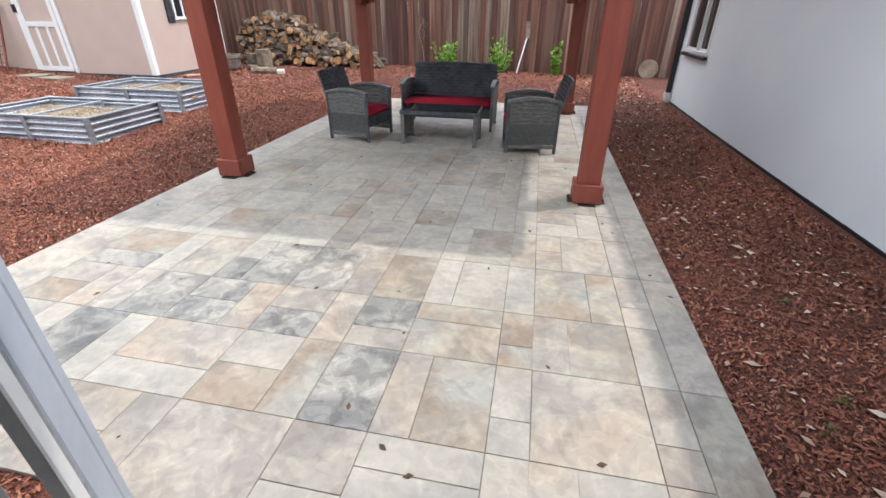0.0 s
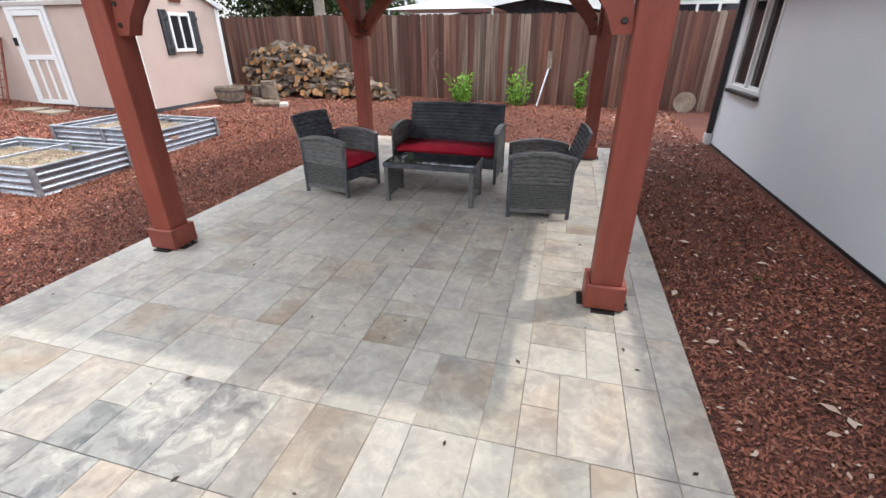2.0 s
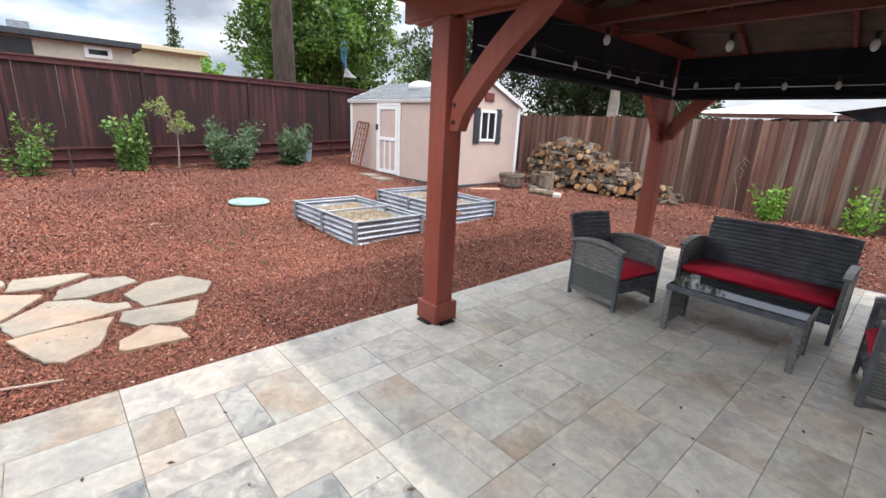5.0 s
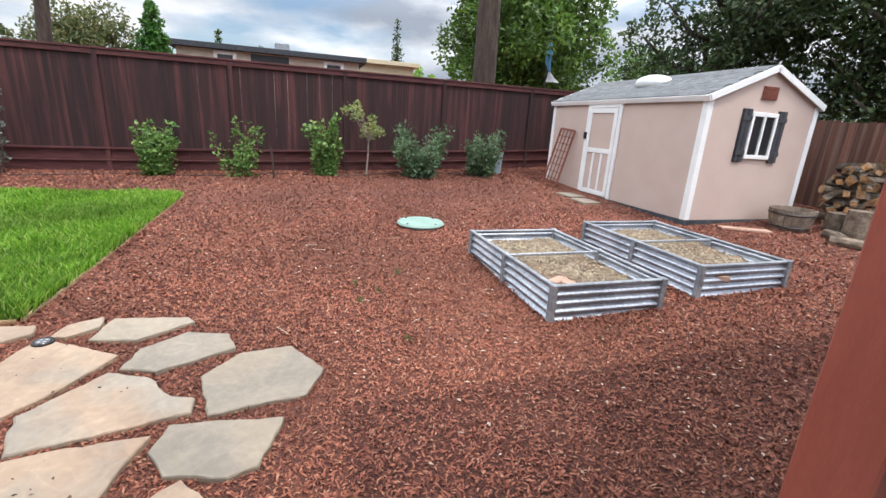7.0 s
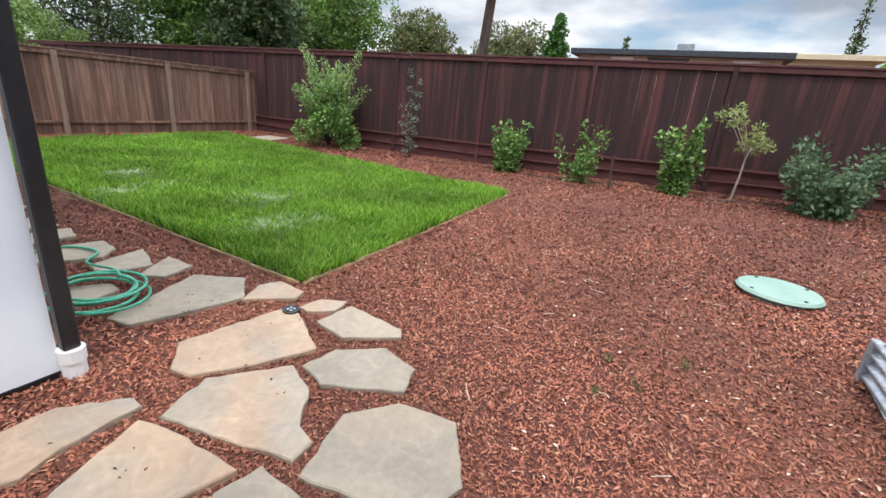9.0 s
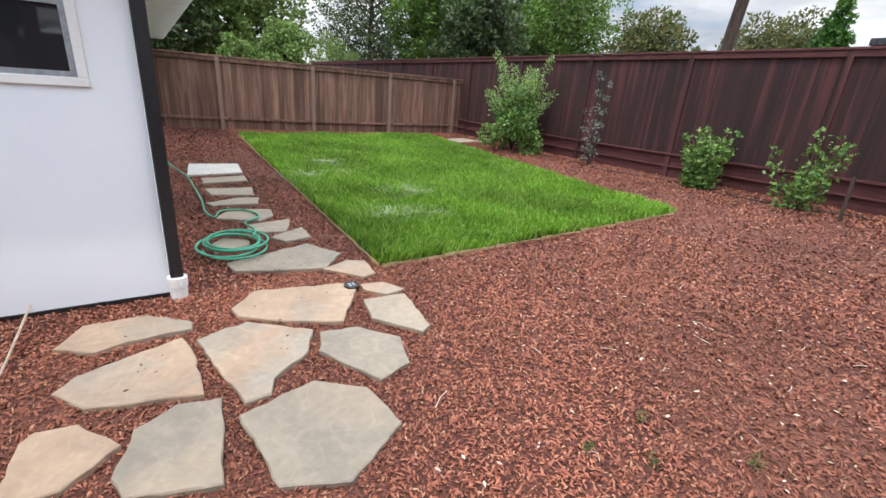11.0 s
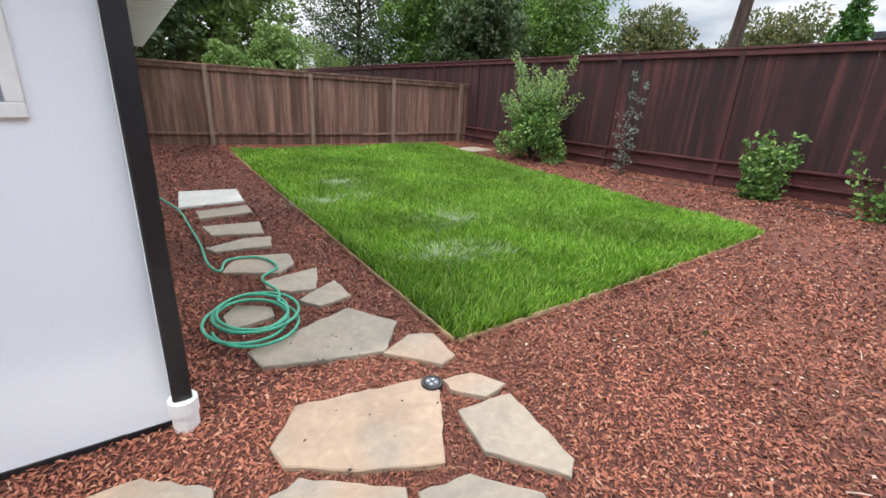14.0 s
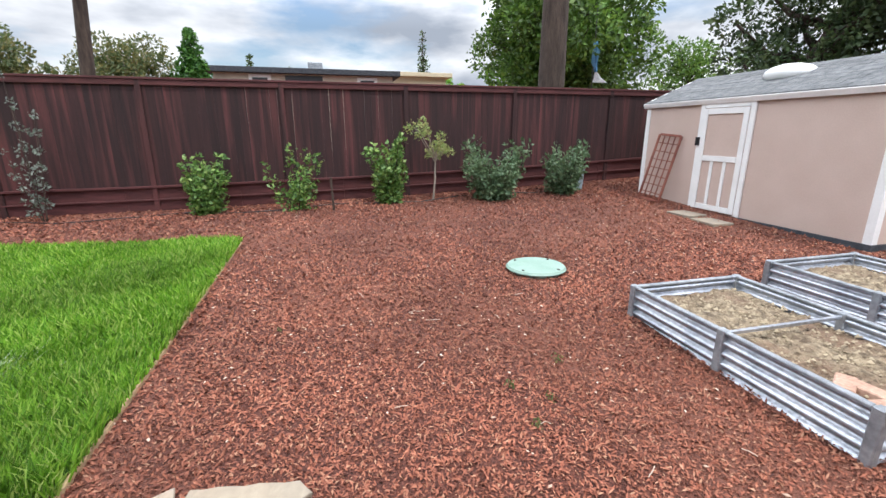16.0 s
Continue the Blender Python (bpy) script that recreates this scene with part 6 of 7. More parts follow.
for k, (tx, ty, th, tr, tm, tn) in enumerate(((-19, -17, 9, 4.2, M_LEAF_MID, 24000), (-17.5, -17, 10, 3.6, M_LEAF_MID, 30000), (-7.6, -18.5, 9.5, 3.6, M_LEAF_SAGE, 28000), (-4, -16.5, 10, 4.0, M_LEAF_DARK, 30000),
                                              (-24, -16, 7.5, 4.0, M_LEAF_MID, 18000), (-1, -16, 10, 5.0, M_LEAF_DARK, 12000), (-28, -12.5, 6.2, 3.2, M_LEAF_AUTUMN, 22000), (-34, -9, 6.6, 3.6, M_LEAF_AUTUMN, 20000),
                                              (-17, -13.5, 6.3, 2.4, M_LEAF_DARK, 15000), (-29, -20, 10, 4.6, M_LEAF_MID, 14000), (-19, -30, 15, 5.5, M_LEAF_DARK, 30000))):
    tree("tree", "leafy green tree in the neighbouring garden behind the fences", tx, ty, th, 0.22, tr, tm, tn, 0.19, 60 + k, crown_from=0.12, blobs=42, bark=M_BARK_PALE if k % 2 else None)
for k, (tx, ty, th, tr) in enumerate(((-6.7, -11.6, 2.6, 0.9), (-8.1, -12.0, 3.3, 1.15), (-15.2, -27, 4.4, 1.9))):
    tree("shrub", "pale green leafy shrub rising behind the weathered fence", tx, ty, th, 0.06, tr, M_LEAF_SAGE, 9000, 0.11, 90 + k, crown_from=0.2, blobs=22)
for k, (tx, ty, th, tr) in enumerate(((-75, -8, 12.5, 1.5), (-88, 19.8, 19, 2.0), (-80, -3, 11.5, 2.2), (-84, 3, 10.5, 2.0))):
    conifer("conifer_tree", "distant dark conifer on the skyline", tx, ty, th, tr, M_LEAF_DARK, 2500, 0.45, 80 + k)
tree("oak_tree", "dense dark green oak with pale limbs behind the brown fence", -6.9, 16.6, 9.0, 0.26, 3.2, M_LEAF_DARK, 24000, 0.14, 51, crown_from=0.22, blobs=30, bark=M_BARK_PALE)


# ---- firewood ----
def firewood():
    root = thing("firewood_pile", "heap of split and round firewood against the brown fence", "firewood", (0, 0, 0))
    r = random.Random(5)
    rounds, splits = [], []
    for k in range(4):
        for kind, out in (("round", rounds), ("split", splits)):
            bm = bmesh.new()
            n = 9 if kind == "round" else 4
            a0 = r.random()
            prof = []
            for i in range(n):
                a = 2 * math.pi * i / n + (a0 if kind == "round" else r.uniform(-0.3, 0.3))
                q = r.uniform(0.88, 1.08) if kind == "round" else r.uniform(0.75, 1.15)
                prof.append((q * math.cos(a), q * math.sin(a)))
            f = [bm.verts.new((x * 0.085, -0.19, y * 0.085)) for x, y in prof]
            g = [bm.verts.new((x * 0.085 * 1.05, 0.19, y * 0.085)) for x, y in prof]
            e1, e2 = bm.faces.new(f), bm.faces.new(g[::-1])
            for i in range(n):
                bm.faces.new((f[i], g[i], g[(i + 1) % n], f[(i + 1) % n]))
            bmesh.ops.recalc_face_normals(bm, faces=bm.faces)
            e1.material_index = e2.material_index = 1
            out.append(mesh_of("log", bm, [M_LOGBARK, M_LOGEND]))
    # the heap slopes down along the fence to the east
    a, b = Vector((-7.1, 10.72)), Vector((-3.9, 11.35))
    L = (b - a).length
    ux = (b - a) / L
    nx = Vector((ux.y, -ux.x))
    count = 0
    s = 0.0
    while s < L:
        hmax = 0.98 * min(1, 0.78 + s * 0.35) * (1 - max(0, (s - 0.9) / (L - 0.6))) + 0.12
        layers = max(1, int(hmax / 0.098))
        for q in range(layers):
            for depth in (0.0, 0.34):
                if depth and q < layers - 3:
                    continue
                back = -0.32 * (q * 0.125) + depth * -1 + r.uniform(-0.07, 0.07)
                p = a + ux * (s + r.uniform(-0.08, 0.08)) + nx * (0.25 + back)
                z = float(gz(p.x, p.y)) + 0.07 + q * 0.098 + r.uniform(-0.03, 0.035)
                me = (rounds if r.random() < (0.7 if q < 2 else 0.3) else splits)[r.randrange(4)]
                yaw = math.degrees(math.atan2(ux.y, ux.x)) + r.choice([r.uniform(-30, 30), r.uniform(50, 120), r.uniform(-80, 80)])
                sc = r.uniform(0.42, 1.1)
                m = pose(p.x, p.y, z, r.uniform(-22, 22), r.uniform(0, 360), yaw) @ Matrix.Diagonal((sc, r.uniform(0.8, 1.1), sc, 1))
                shared("log", me, root, m)
                count += 1
        s += 0.118
    for k in range(3):
        p = a + ux * (L - 0.15 + 0.09 * k) + nx * (0.2 + 0.03 * k)
        m = pose(p.x, p.y, float(gz(p.x, p.y)) + 0.16, 40 + r.uniform(-10, 10), 0, 60 + r.uniform(-15, 15)) @ Matrix.Diagonal((0.55, 1.1, 0.55, 1))
        shared("log", splits[k % 4], root, m)
    for x, y, rr, hh in ((-6.35, 10.15, 0.17, 0.42), (-6.7, 10.25, 0.14, 0.3)):
        bm = bmesh.new()
        cone(bm, rr * 1.1, rr, (0, 0, 0), (0, 0, hh), 14)
        ob = part("chopping_block", bm, M_LOGBARK)
        ob.matrix_basis = pose(x, y, float(gz(x, y)) - 0.02)
        tagged(ob, "upright grey log round standing before the firewood", "log")
    bm = bmesh.new()
    box(bm, -0.09, 0.09, -0.07, 0.07, 0, 0.12, 0.03)
    ob = part("rock", bm, M_SLAB)
    ob.matrix_basis = pose(-5.62, 9.55, float(gz(-5.6, 9.5)) - 0.02, 0, 0, 30)
    tagged(ob, "small pale rock in the mulch before the firewood", "rock")


firewood()


# ---- beyond the fences ----
def far_building(label, x0, x1, y0, y1, h, wall, flat_roof, windows=()):
    root = thing("building", label, "building", ((x0 + x1) / 2, (y0 + y1) / 2, 0))
    w, d = (x1 - x0) / 2, (y1 - y0) / 2
    boxpart("wall", -w, w, -d, d, 0, h, wall, root, 0)
    boxpart("roof", -w - 0.5, w + 0.5, -d - 0.5, d + 0.5, h + 0.001, h + 0.35, flat_roof, root, 0.02)
    for y, z, ww, hh in windows:
        win = new("window")
        win.parent = root
        boxpart("frame", w + 0.002, w + 0.08, y - ww / 2, y + ww / 2, z, z + hh, M_WHITE, win, 0.01)
        boxpart("pane", w + 0.081, w + 0.09, y - ww / 2 + 0.22, y + ww / 2 - 0.22, z + 0.2, z + hh - 0.2, M_PANE, win, 0)
    return root


far_building("long low tan building with a dark flat roof beyond", -45, -37, -5.2, 6.6, 5.45, M_TAN_WALL, M_DARKROOF, ((-3.0, 4.7, 1.4, 0.68), (4.1, 4.65, 1.4, 0.7)))
# solid black box on the wall paints the shade inside the open bay
bm = bmesh.new()
box(bm, -37.4, -36.96, -0.7, 1.75, 4.3, 5.35)
tagged(part("bay_shade_box", bm, M_BLACK), "black box for the shaded open bay in the tan building", "opening", kind="structure")
far_building("cream building with a flat roof behind the dark fence", -52, -44, 7.6, 12.4, 6.3, M_CREAM, M_CREAM)
bm = bmesh.new()
box(bm, -39.2, -38.3, 0.8, 1.8, 5.8, 6.45, 0.05)
tagged(part("roof_vent", bm, M_GALVCAP), "grey box vent on the flat roof of the tan building", "roof vent")


def gable_house(label, x0, x1, y0, y1, he, hr, wall, roof_mat, windows=()):
    """Ridge along y; gable faces the yard."""
    root = thing("neighbour_house", label, "house", ((x0 + x1) / 2, (y0 + y1) / 2, 0))
    w, d = (x1 - x0) / 2, (y1 - y0) / 2
    prof = [(-w, 0), (w, 0), (w, he), (0, hr), (-w, he)]
    bm = bmesh.new()
    f = [bm.verts.new((x, -d, z)) for x, z in prof]
    g = [bm.verts.new((x, d, z)) for x, z in prof]
    bm.faces.new(f)
    bm.faces.new(g[::-1])
    for i in range(5):
        bm.faces.new((f[i], g[i], g[(i + 1) % 5], f[(i + 1) % 5]))
    bmesh.ops.recalc_face_normals(bm, faces=bm.faces)
    part("wall", bm, wall, root)
    sl = math.atan2(hr - he, w)
    run = w / math.cos(sl) + 0.5
    for s in (0, 1):
        m = Matrix.Translation((0, 0, hr + 0.06)) @ pose(0, 0, 0, 0, 0, 180 * s) @ pose(0, 0, 0, 0, math.degrees(sl), 0)
        boxpart("roof", 0, run, -d - 0.5, d + 0.5, -0.04, 0.08, roof_mat, root, 0, m=m)
        ya = -d - 0.53 if s == 0 else d + 0.505
        boxpart("rake_board", 0, run, ya, ya + 0.025, -0.14, 0.09, M_WHITE, root, 0, m=m)
    for x, z, ww, hh in windows:
        win = new("window")
        win.parent = root
        boxpart("frame", x - ww / 2, x + ww / 2, -d - 0.06, -d - 0.002, z, z + hh, M_WHITE, win, 0.01)
        n = 3
        for k in range(n):
            xa = x - ww / 2 + 0.08 + k * (ww - 0.08) / n
            boxpart("pane", xa, xa + (ww - 0.08) / n - 0.08, -d - 0.07, -d - 0.061, z + 0.08, z + hh - 0.08, M_PANE, win, 0)
    return root


gable_house("pale green clapboard house with a low gable beyond", 1.6, 11.5, 17.6, 27.0, 2.5, 4.5, M_GREEN_WALL, M_GALVCAP, ((-2.6, 1.75, 1.9, 0.8), (2.4, 1.75, 1.9, 0.8)))
gable_house("low house with a dark shingle roof behind the brown fence", -3.6, 1.3, 16.6, 26.0, 2.3, 2.7, M_DARKROOF, M_DARKROOF)


def canopy():
    root = thing("canopy_tent", "white canopy roof behind the brown fence", "canopy", (-3.0, 13.9, 0))
    bm = bmesh.new()
    apex = bm.verts.new((-0.1, 0, 2.52))
    cs = [bm.verts.new((x, y, 2.22)) for x, y in ((-1.5, -1.1), (1.3, -1.1), (1.3, 1.1), (-1.5, 1.1))]
    for i in range(4):
        bm.faces.new((cs[i], cs[(i + 1) % 4], apex))
    part("roof", bm, M_CLOTHW, root)
    for x in (-1.42, 1.22):
        for y in (-1.05, 1.05):
            boxpart("leg", x - 0.02, x + 0.02, y - 0.02, y + 0.02, 0, 2.22, M_WHITE, root)


canopy()


def windsock():
    root = thing("windsock", "blue and white fish windsock on a thin pole", "windsock", (-27.0, 16.4, 0))
    bm = bmesh.new()
    tube(bm, [(0, 0, 0), (0, 0, 10.5)], 0.03, 6)
    part("pole", bm, M_STEEL, root)
    for name, mat, pts, ww in (("body", M_CLOTH, ((0.05, 6.5), (0.12, 6.0), (0.05, 5.4), (0.2, 4.9)), (0.12, 0.24, 0.2, 0.08)), ("tail", M_CLOTHW, ((0.2, 4.9), (0.35, 4.6), (0.5, 4.35)), (0.08, 0.25, 0.5))):
        bm = bmesh.new()
        rows = [[bm.verts.new((dx, y + s * w / 1.0, z)) for s, dx in ((-1, 0), (0, 0.08), (1, 0))] for (y, z), w in zip(pts, ww)]
        for a, b in zip(rows, rows[1:]):
            for k in range(2):
                bm.faces.new((a[k], a[k + 1], b[k + 1], b[k]))
        bmesh.ops.solidify(bm, geom=bm.faces[:], thickness=0.01)
        part(name, bm, mat, root)


windsock()


# ---- loose bits on the ground ----
def chips():
    N = 1350000
    x = rng_np.uniform(FW + 0.05, 2.3, N)
    y = rng_np.uniform(FS, FN - 0.1, N)
    dist = np.minimum(np.hypot(x + 3.6, y - 2.6), np.hypot(x - 0.4, y - 1.5) + 0.8)
    keep = rng_np.random(N) < np.clip(1.3 - dist / 6.0, 0.16, 1.0)
    keep &= ~((x > PX0 - 0.005) & (x < PX1 + 0.005) & (y > np.where(x > -1.4, 0.3, PY0 - 0.005)) & (y < PY1 + 0.01))
    keep &= ~((y < WY + 0.01) & (x > HX - 0.01)) & ~inside(LAWN, x, y)
    keep &= ~((x > -6.82) & (x < -5.03) & (y > 4.19) & (y < 5.28)) & ~((x > -6.97) & (x < -5.15) & (y > 5.84) & (y < 6.97))
    keep &= ~((x > -11.7) & (x < -7.4) & (y > 7.96) & (y < 10.35))
    x, y, dist = x[keep], y[keep], dist[keep]
    N = len(x)
    big = np.clip(0.8 + dist / 9, 0.9, 1.9)
    L = rng_np.uniform(0.006, 0.024, N) * big
    W = rng_np.uniform(0.003, 0.0075, N) * big
    a = rng_np.uniform(0, 2 * np.pi, N)
    tilt = rng_np.normal(0, 0.5, N)
    heap = 0.5 + 0.5 * np.sin(x * 23 + 3 * np.sin(y * 9)) * np.sin(y * 21 + 3 * np.sin(x * 11))
    z = gz(x, y) + rng_np.uniform(0.0, 0.010, N) + 0.006 * heap
    ca, sa, ct, st = np.cos(a), np.sin(a), np.cos(tilt), np.sin(tilt)
    co = np.empty((N, 4, 3))
    co[:, 0] = np.stack((x - ca * L * ct, y - sa * L * ct, z - L * st), 1)
    co[:, 1] = np.stack((x + sa * W, y - ca * W, z + 0.3 * W), 1)
    co[:, 2] = np.stack((x + ca * L * ct, y + sa * L * ct, z + L * st), 1)
    co[:, 3] = np.stack((x - sa * W, y + ca * W, z + W * rng_np.uniform(0, 1.6, N)), 1)
    b = np.arange(N)[:, None] * 4
    f = np.concatenate((b + np.array([[0, 1, 2]]), b + np.array([[0, 2, 3]])))
    raw_mesh("mulch_chips", co.reshape(-1, 3), f, M_CHIPS, None, "stuff", "shredded red-brown bark chips covering the beds")


chips()


def litter():
    def bits(name, label, x, y, size, mat, z):
        N = len(x)
        a = rng_np.uniform(0, 2 * np.pi, N)
        s = size * rng_np.uniform(0.6, 1.4, N)
        ca, sa = np.cos(a), np.sin(a)
        co = np.empty((N, 5, 3))
        for k, (u, v, w) in enumerate(((-1, -0.2, 0), (0.1, -0.5, 0.12), (1, 0.1, 0.05), (0, 0.5, 0.15), (0.1, 0.0, 0.4))):
            co[:, k] = np.stack((x + s * (u * ca - v * sa), y + s * (u * sa + v * ca), z + s * w), 1)
        b = np.arange(N)[:, None] * 5
        f = np.concatenate([b + np.array([[k, (k + 1) % 4, 4]]) for k in range(4)])
        raw_mesh(name, co.reshape(-1, 3), f, mat, None, "stuff", label)
    n = 75
    bits("leaf_litter", "small dark dry leaves scattered on the patio", rng_np.uniform(PX0, PX1, n), rng_np.uniform(0.8, PY1, n), 0.016, M_DEBRIS, PZ + 0.002)
    n = 30
    k = rng_np.integers(0, 5, n)
    x = np.array([-4.05, -4.95, -4.65, -4.2, -5.1])[k] + rng_np.normal(0, 0.13, n)
    y = np.array([1.3, 0.8, 1.3, 0.75, 0.0])[k] + rng_np.normal(0, 0.09, n)
    bits("leaf_crumbs", "small dark leaf crumbs lying on the flagstones", x, y, 0.011, M_DEBRIS, gz(x, y) + 0.032)
    n = 2800
    x, y = rng_np.uniform(FW + 0.2, 2.3, n), rng_np.uniform(-0.5, FN - 0.2, n)
    k = ~((x > PX0) & (x < PX1) & (y < PY1) & (y > 0.3)) & ~((y < WY) & (x > HX)) & ~inside(LAWN, x, y) & ~((x < -7.4) & (x > -11.7) & (y > 7.96) & (y < 10.4)) & ~((x > -6.9) & (x < -4.9) & (y > 4.1) & (y < 7.0))
    x, y = x[k], y[k]
    stones = (x > -6.0) & (x < -3.4) & (y > -0.5) & (y < 2.5)
    x, y = x[~stones], y[~stones]
    bits("pale_bark_bits", "pale bark pieces and stones among the mulch", x, y, 0.015, M_PALECHIP, gz(x, y) + 0.012)
    n = 60
    x, y = rng_np.uniform(PX1 + 0.05, 2.2, n), rng_np.uniform(0.5, 11, n)
    bits("large_wood_chips", "large pale flat wood chips on the mulch beside the wing wall", x, y, 0.034, M_PALECHIP, gz(x, y) + 0.016)
    n = 300
    x, y = rng_np.uniform(PX1 + 0.05, 2.2, n), rng_np.uniform(0.5, 11, n)
    bits("pale_wood_bits", "pale wood chips on the mulch beside the wing wall", x, y, 0.017, M_PALECHIP, gz(x, y) + 0.012)


litter()


def weed(x, y, s, seed):
    root = thing("weed", "small green weed sprouting through the mulch", "weed", (x, y, float(gz(x, y))), 0, "weeds in the mulch")
    leaf_cloud("foliage", [(0, 0, 0.03 * s), (0.03 * s, 0.01, 0.02 * s)], [0.035 * s, 0.03 * s], 40, 0.018, M_LEAF_AUTUMN, root, seed)


for k, (wx, wy, ws) in enumerate(((-5.95, 2.95, 1.0), (-5.75, 2.75, 0.8), (-6.15, 2.75, 0.9), (-6.35, 3.2, 1.2), (1.25, 1.35, 1.2), (1.4, 1.55, 0.9), (1.5, 2.3, 0.8), (-5.0, 3.0, 0.7), (-7.4, 1.2, 0.6), (1.6, 4.2, 0.7))):
    weed(wx, wy, ws, 200 + k)


def small_things():
    r = random.Random(12)
    # clay pavers lying on the soil of the beds
    for cx, cy, rz in ((-5.22, 4.42, 10), (-5.3, 6.1, -8)):
        z = float(gz(cx, 5.0)) + 0.17
        for k in range(3):
            bm = bmesh.new()
            box(bm, -0.10, 0.10, -0.05, 0.05, 0, 0.05, 0.006)
            ob = part("brick", bm, M_TERRA)
            ob.matrix_basis = pose(cx + 0.11 * (k - 1), cy + 0.06 * (k % 2), z, 0, r.uniform(-4, 4), rz + 70 * (k - 1))
            tagged(ob, "pinkish clay brick lying on the soil of a raised bed", "brick", "bricks in the beds")
    z = float(gz(-12.45, 7.1))
    root = thing("bucket", "blue-grey plastic bucket standing behind a shrub", "bucket", (-12.5, 7.0, z))
    bm = bmesh.new()
    cone(bm, 0.15, 0.18, (0, 0, 0), (0, 0, 0.5), 20)
    body = part("body", bm, M_BUCKET, root, smooth=False)
    bm = bmesh.new()
    tube(bm, [(0.183 * math.cos(2 * math.pi * k / 24), 0.183 * math.sin(2 * math.pi * k / 24), 0.49) for k in range(24)], 0.012, 6, True)
    part("rim", bm, M_BUCKET, root)
    bm = bmesh.new()
    box(bm, -0.35, 0.35, -0.09, 0.09, 0.0, 0.03, 0.004)
    ob = part("board", bm, M_TERRA)
    ob.matrix_basis = pose(-7.0, 8.75, float(gz(-7.0, 8.75)) + 0.004, 0, 0, 62)
    tagged(ob, "flat pinkish board lying beside the shed wall", "board")
    bm = bmesh.new()
    pts = [(-12.55 + 0.18 * math.sin(k * 0.9), -6.2 + k * 0.42, float(gz(-12.4, -6.2 + k * 0.42)) + 0.02 + 0.01 * math.sin(k * 2.1)) for k in range(32)]
    tube(bm, pts, 0.009, 6)
    tagged(part("drip_hose", bm, M_BLACK, smooth=True), "thin black drip hose along the shrubs", "hose")
    for x, y, h in ((-12.2, 1.75, 0.62), (-12.3, -5.0, 0.5)):
        bm = bmesh.new()
        box(bm, -0.02, 0.02, -0.02, 0.02, -0.05, h, 0.003)
        ob = part("stake", bm, M_BARK)
        ob.matrix_basis = pose(x, y, float(gz(x, y)), 2, 1, 0)
        tagged(ob, "short dark wooden stake among the shrubs", "stake", "garden stakes")
    root = thing("rose_cane", "bare leafless rose cane before the brown fence", "plant", (-2.75, 11.45, float(gz(-2.75, 11.45))))
    bm = bmesh.new()
    tube(bm, [(0, 0, 0), (-0.05, 0.05, 0.45), (-0.18, 0.1, 0.85), (-0.02, 0.12, 1.12)], 0.008, 5, r_end=0.003)
    part("stem", bm, M_BARK_PALE, root)
    for k in range(6):
        bm = bmesh.new()
        p = Vector((-0.1 + 0.03 * k, 0.08, 0.6 + 0.08 * k))
        tube(bm, [p, p + Vector((r.uniform(-0.15, 0.2), 0, r.uniform(0.02, 0.14)))], 0.004, 4, r_end=0.002)
        part("twig", bm, M_BARK_PALE, root)
    for k, (x, y, L, rz) in enumerate(((-5.95, 9.45, 0.55, 20), (-6.3, 9.6, 0.4, -30))):
        bm = bmesh.new()
        tube(bm, [(-L / 2, 0, 0.07), (0, 0.02, 0.075), (L / 2, 0, 0.06)], 0.075, 9)
        ob = part("log", bm, M_LOGBARK)
        ob.matrix_basis = pose(x, y, float(gz(x, y)) - 0.01, 0, 0, rz)
        tagged(ob, "weathered grey log lying in the mulch before the firewood", "log", "loose logs")
    for k in range(14):
        x, y = -6.4 + r.uniform(-1.6, 1.2), 2.6 + r.uniform(-0.8, 1.2)
        bm = bmesh.new()
        L = r.uniform(0.03, 0.08)
        tube(bm, [(-L, 0, 0.004), (0, r.uniform(-0.02, 0.02), 0.012), (L, 0, 0.004)], 0.003, 5)
        ob = part("twig", bm, M_STAKE)
        ob.matrix_basis = pose(x, y, float(gz(x, y)) + 0.014, 0, 0, r.uniform(0, 180))
        tagged(ob, "pale dry twig lying on the bark mulch", "twig", "twigs on the mulch")


small_things()


# ---- patio tiles ----
STAINS = [(-1.05, 1.62, 0), (-0.6, 1.65, 0), (-0.62, 1.42, 0), (-1.85, 1.62, 0), (-1.6, 1.7, 0), (-2.1, 1.4, 0), (-0.07, 2.76, 0), (0.2, 2.08, 0), (-1.75, 2.05, 0),
          (-1.22, 1.62, 1), (-0.84, 1.38, 1), (-0.34, 1.8, 1), (-0.06, 1.36, 1), (0.09, 1.62, 1), (-0.09, 2.58, 1), (-1.35, 2.0, 1), (-2.45, 2.0, 0), (-1.5, 2.15, 0), (-2.6, 1.6, 1), (-1.2, 2.35, 1), (-1.0, 2.05, 0), (-0.5, 2.2, 1), (-2.0, 2.6, 1), (-0.2, 1.62, 1), (0.35, 2.1, 1), (0.4, 1.62, 1), (-0.7, 3.1, 1)]


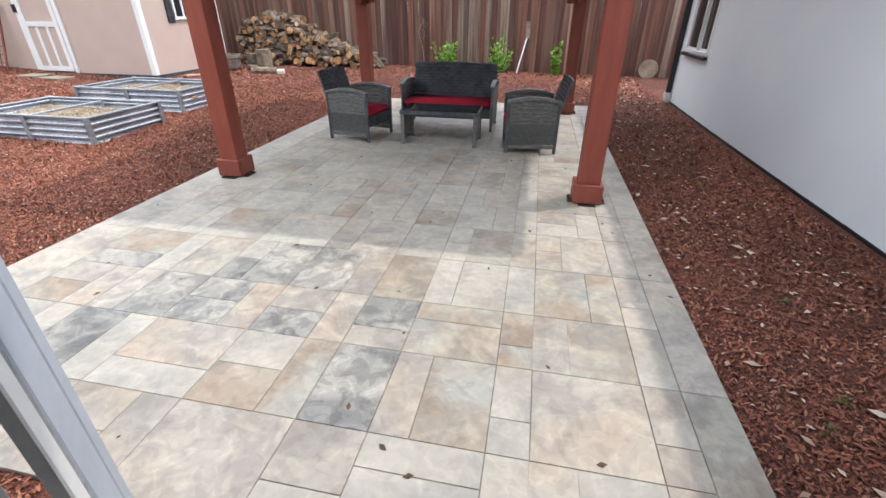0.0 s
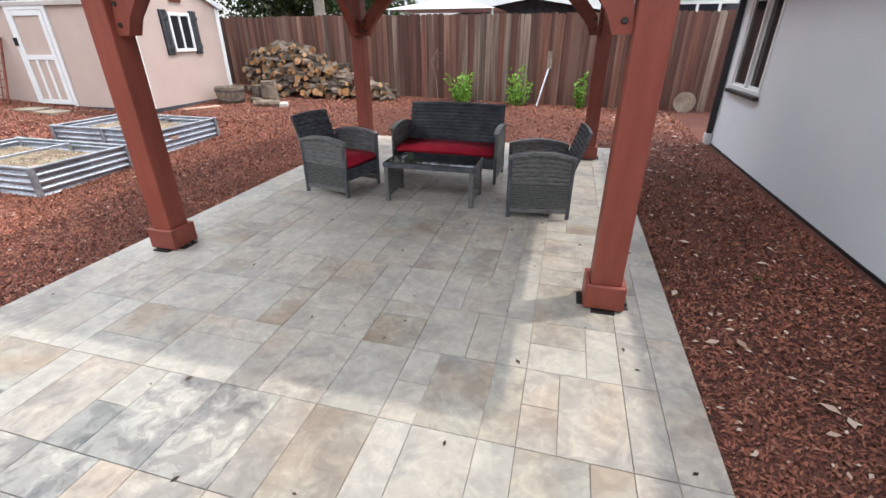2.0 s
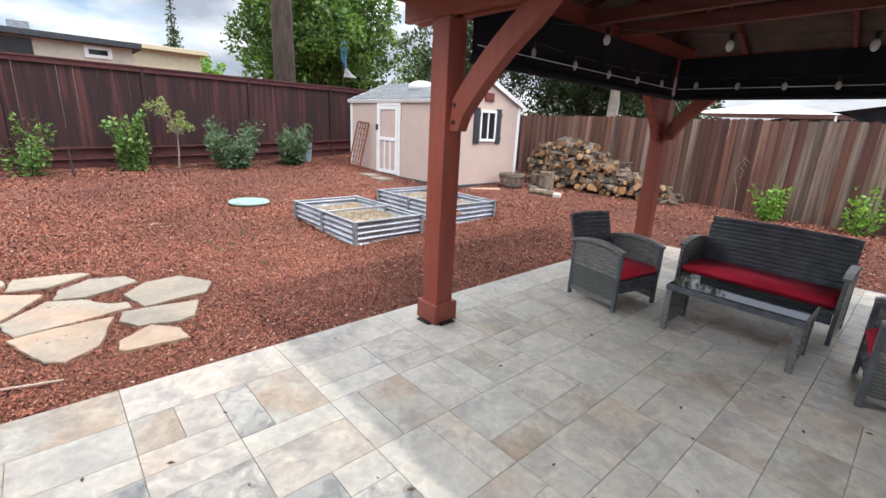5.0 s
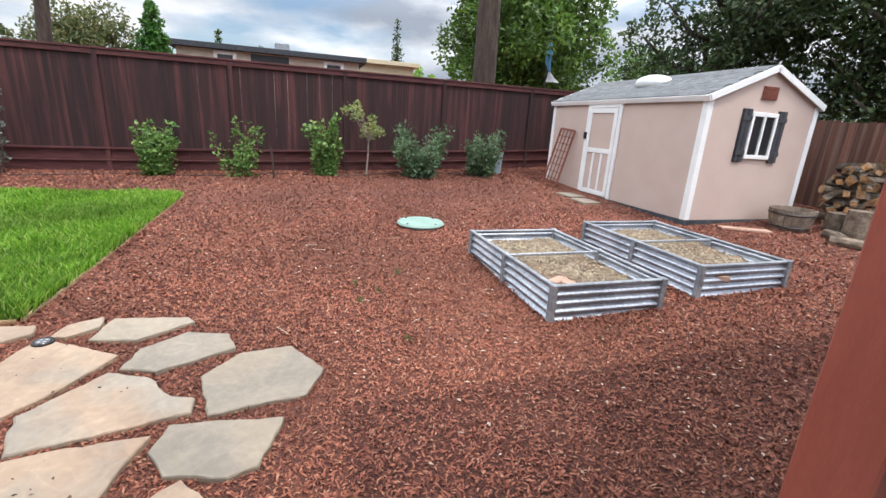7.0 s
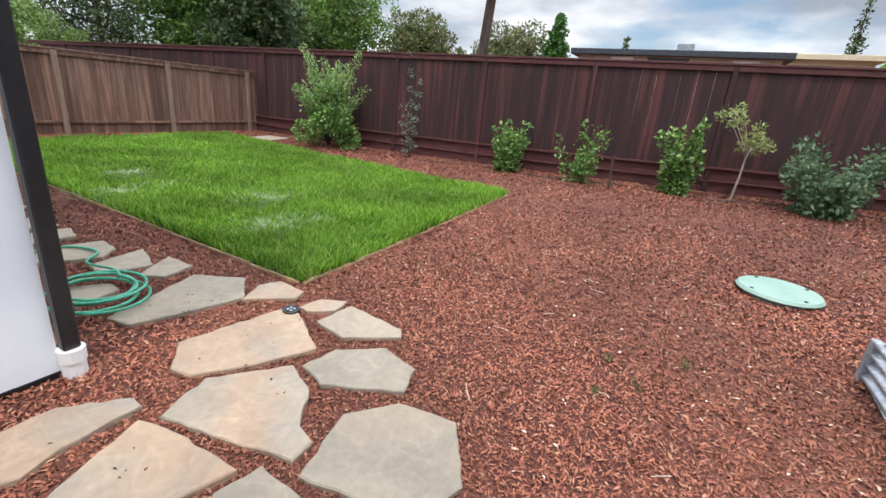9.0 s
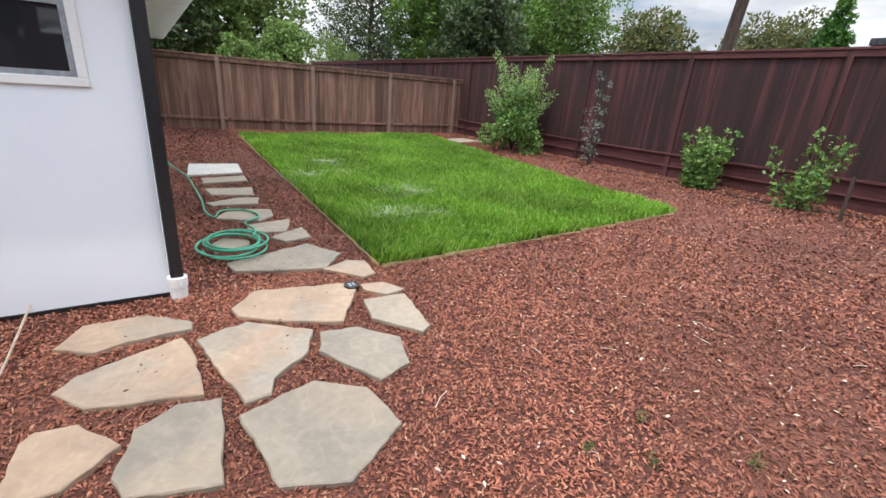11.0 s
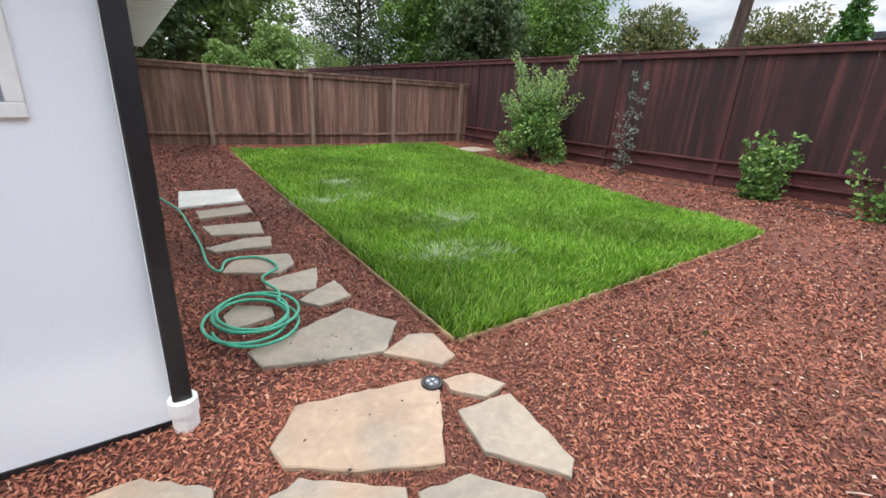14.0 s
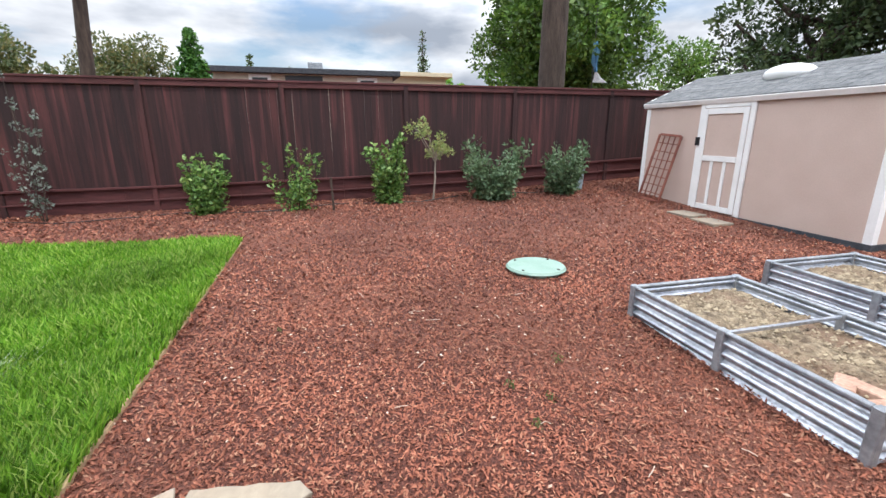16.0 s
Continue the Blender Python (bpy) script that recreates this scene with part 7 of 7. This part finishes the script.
def patio_tiles():
    """Ashlar courses: long joints both ways, each cell whole or cut in two; a smooth band along the east side."""
    xs = [PX0, -2.74, -2.26, -1.78, -1.28, -0.77, -0.47, -0.02, 0.14, 0.6, 0.76, PX1]
    ys = [PY0, 1.02, 1.48, 1.89, 2.38, 2.87, 3.3, 3.75, 4.2, 4.68, 5.12, 5.6, 6.05, 6.5, 6.95, 7.4, 7.75, PY1]
    r = random.Random(8)
    meshes = {}

    def paver(x0, x1, y0, y1):
        cx, cy, w, d = (x0 + x1) / 2, (y0 + y1) / 2, x1 - x0, y1 - y0
        near = min(STAINS, key=lambda q: math.hypot(q[0] - cx, q[1] - cy))
        if abs(near[0] - cx) < w / 2 + 0.02 and abs(near[1] - cy) < d / 2 + 0.02:
            mat = (M_STAMP_GREY, M_STAMP_TAN)[near[2]]
        else:
            mat = r.choices([M_STAMP, M_STAMP_PALE, M_STAMP_TAN], [0.62, 0.30, 0.08])[0]
        key = (round(w, 2), round(d, 2), mat.name)
        if key not in meshes:
            bm = bmesh.new()
            g, e = 0.0008, 0.0026
            rim = []
            for inset, z in ((g, -0.012), (g, -0.004), (e, 0)):
                ring = [(-w / 2 + inset, -d / 2 + inset), (w / 2 - inset, -d / 2 + inset), (w / 2 - inset, d / 2 - inset), (-w / 2 + inset, d / 2 - inset)]
                rim.append([bm.verts.new((x, y, z)) for x, y in ring])
            lo, mid, hi = rim
            bm.faces.new(hi)
            for k in range(4):
                m = (k + 1) % 4
                bm.faces.new((lo[k], lo[m], mid[m], mid[k]))
                bm.faces.new((mid[k], mid[m], hi[m], hi[k]))
            meshes[key] = mesh_of("paver", bm, mat)
        shared("paver", meshes[key], PATIO, pose(cx, cy, PZ))

    for j in range(len(ys) - 1):
        y0, y1 = ys[j], ys[j + 1]
        for i in range(len(xs) - 1):
            x0, x1 = xs[i], xs[i + 1]
            w = x1 - x0
            q = r.random()
            if i in (0, len(xs) - 2):
                if j % 2 == 0 or j == len(ys) - 2:
                    paver(x0, x1, y0, ys[min(j + (2 if j + 2 < len(ys) else 1), len(ys) - 1)])
            elif w > 0.4 and q < 0.40:
                c = x0 + w * r.choice((0.36, 0.64))
                paver(x0, c, y0, y1)
                paver(c, x1, y0, y1)
            elif w > 0.4 and q < 0.58:
                c = y0 + (y1 - y0) * r.choice((0.36, 0.64))
                paver(x0, x1, y0, c)
                paver(x0, x1, c, y1)
            elif w > 0.4 and q < 0.84:
                c, b = x0 + w * r.choice((0.36, 0.64)), y0 + (y1 - y0) * 0.5
                paver(x0, c, y0, b)
                paver(x0, c, b, y1)
                paver(c, x1, y0, y1)
            elif w < 0.35 and q < 0.5:
                c = y0 + (y1 - y0) * r.choice((0.36, 0.64))
                paver(x0, x1, y0, c)
                paver(x0, x1, c, y1)
            else:
                paver(x0, x1, y0, y1)


patio_tiles()
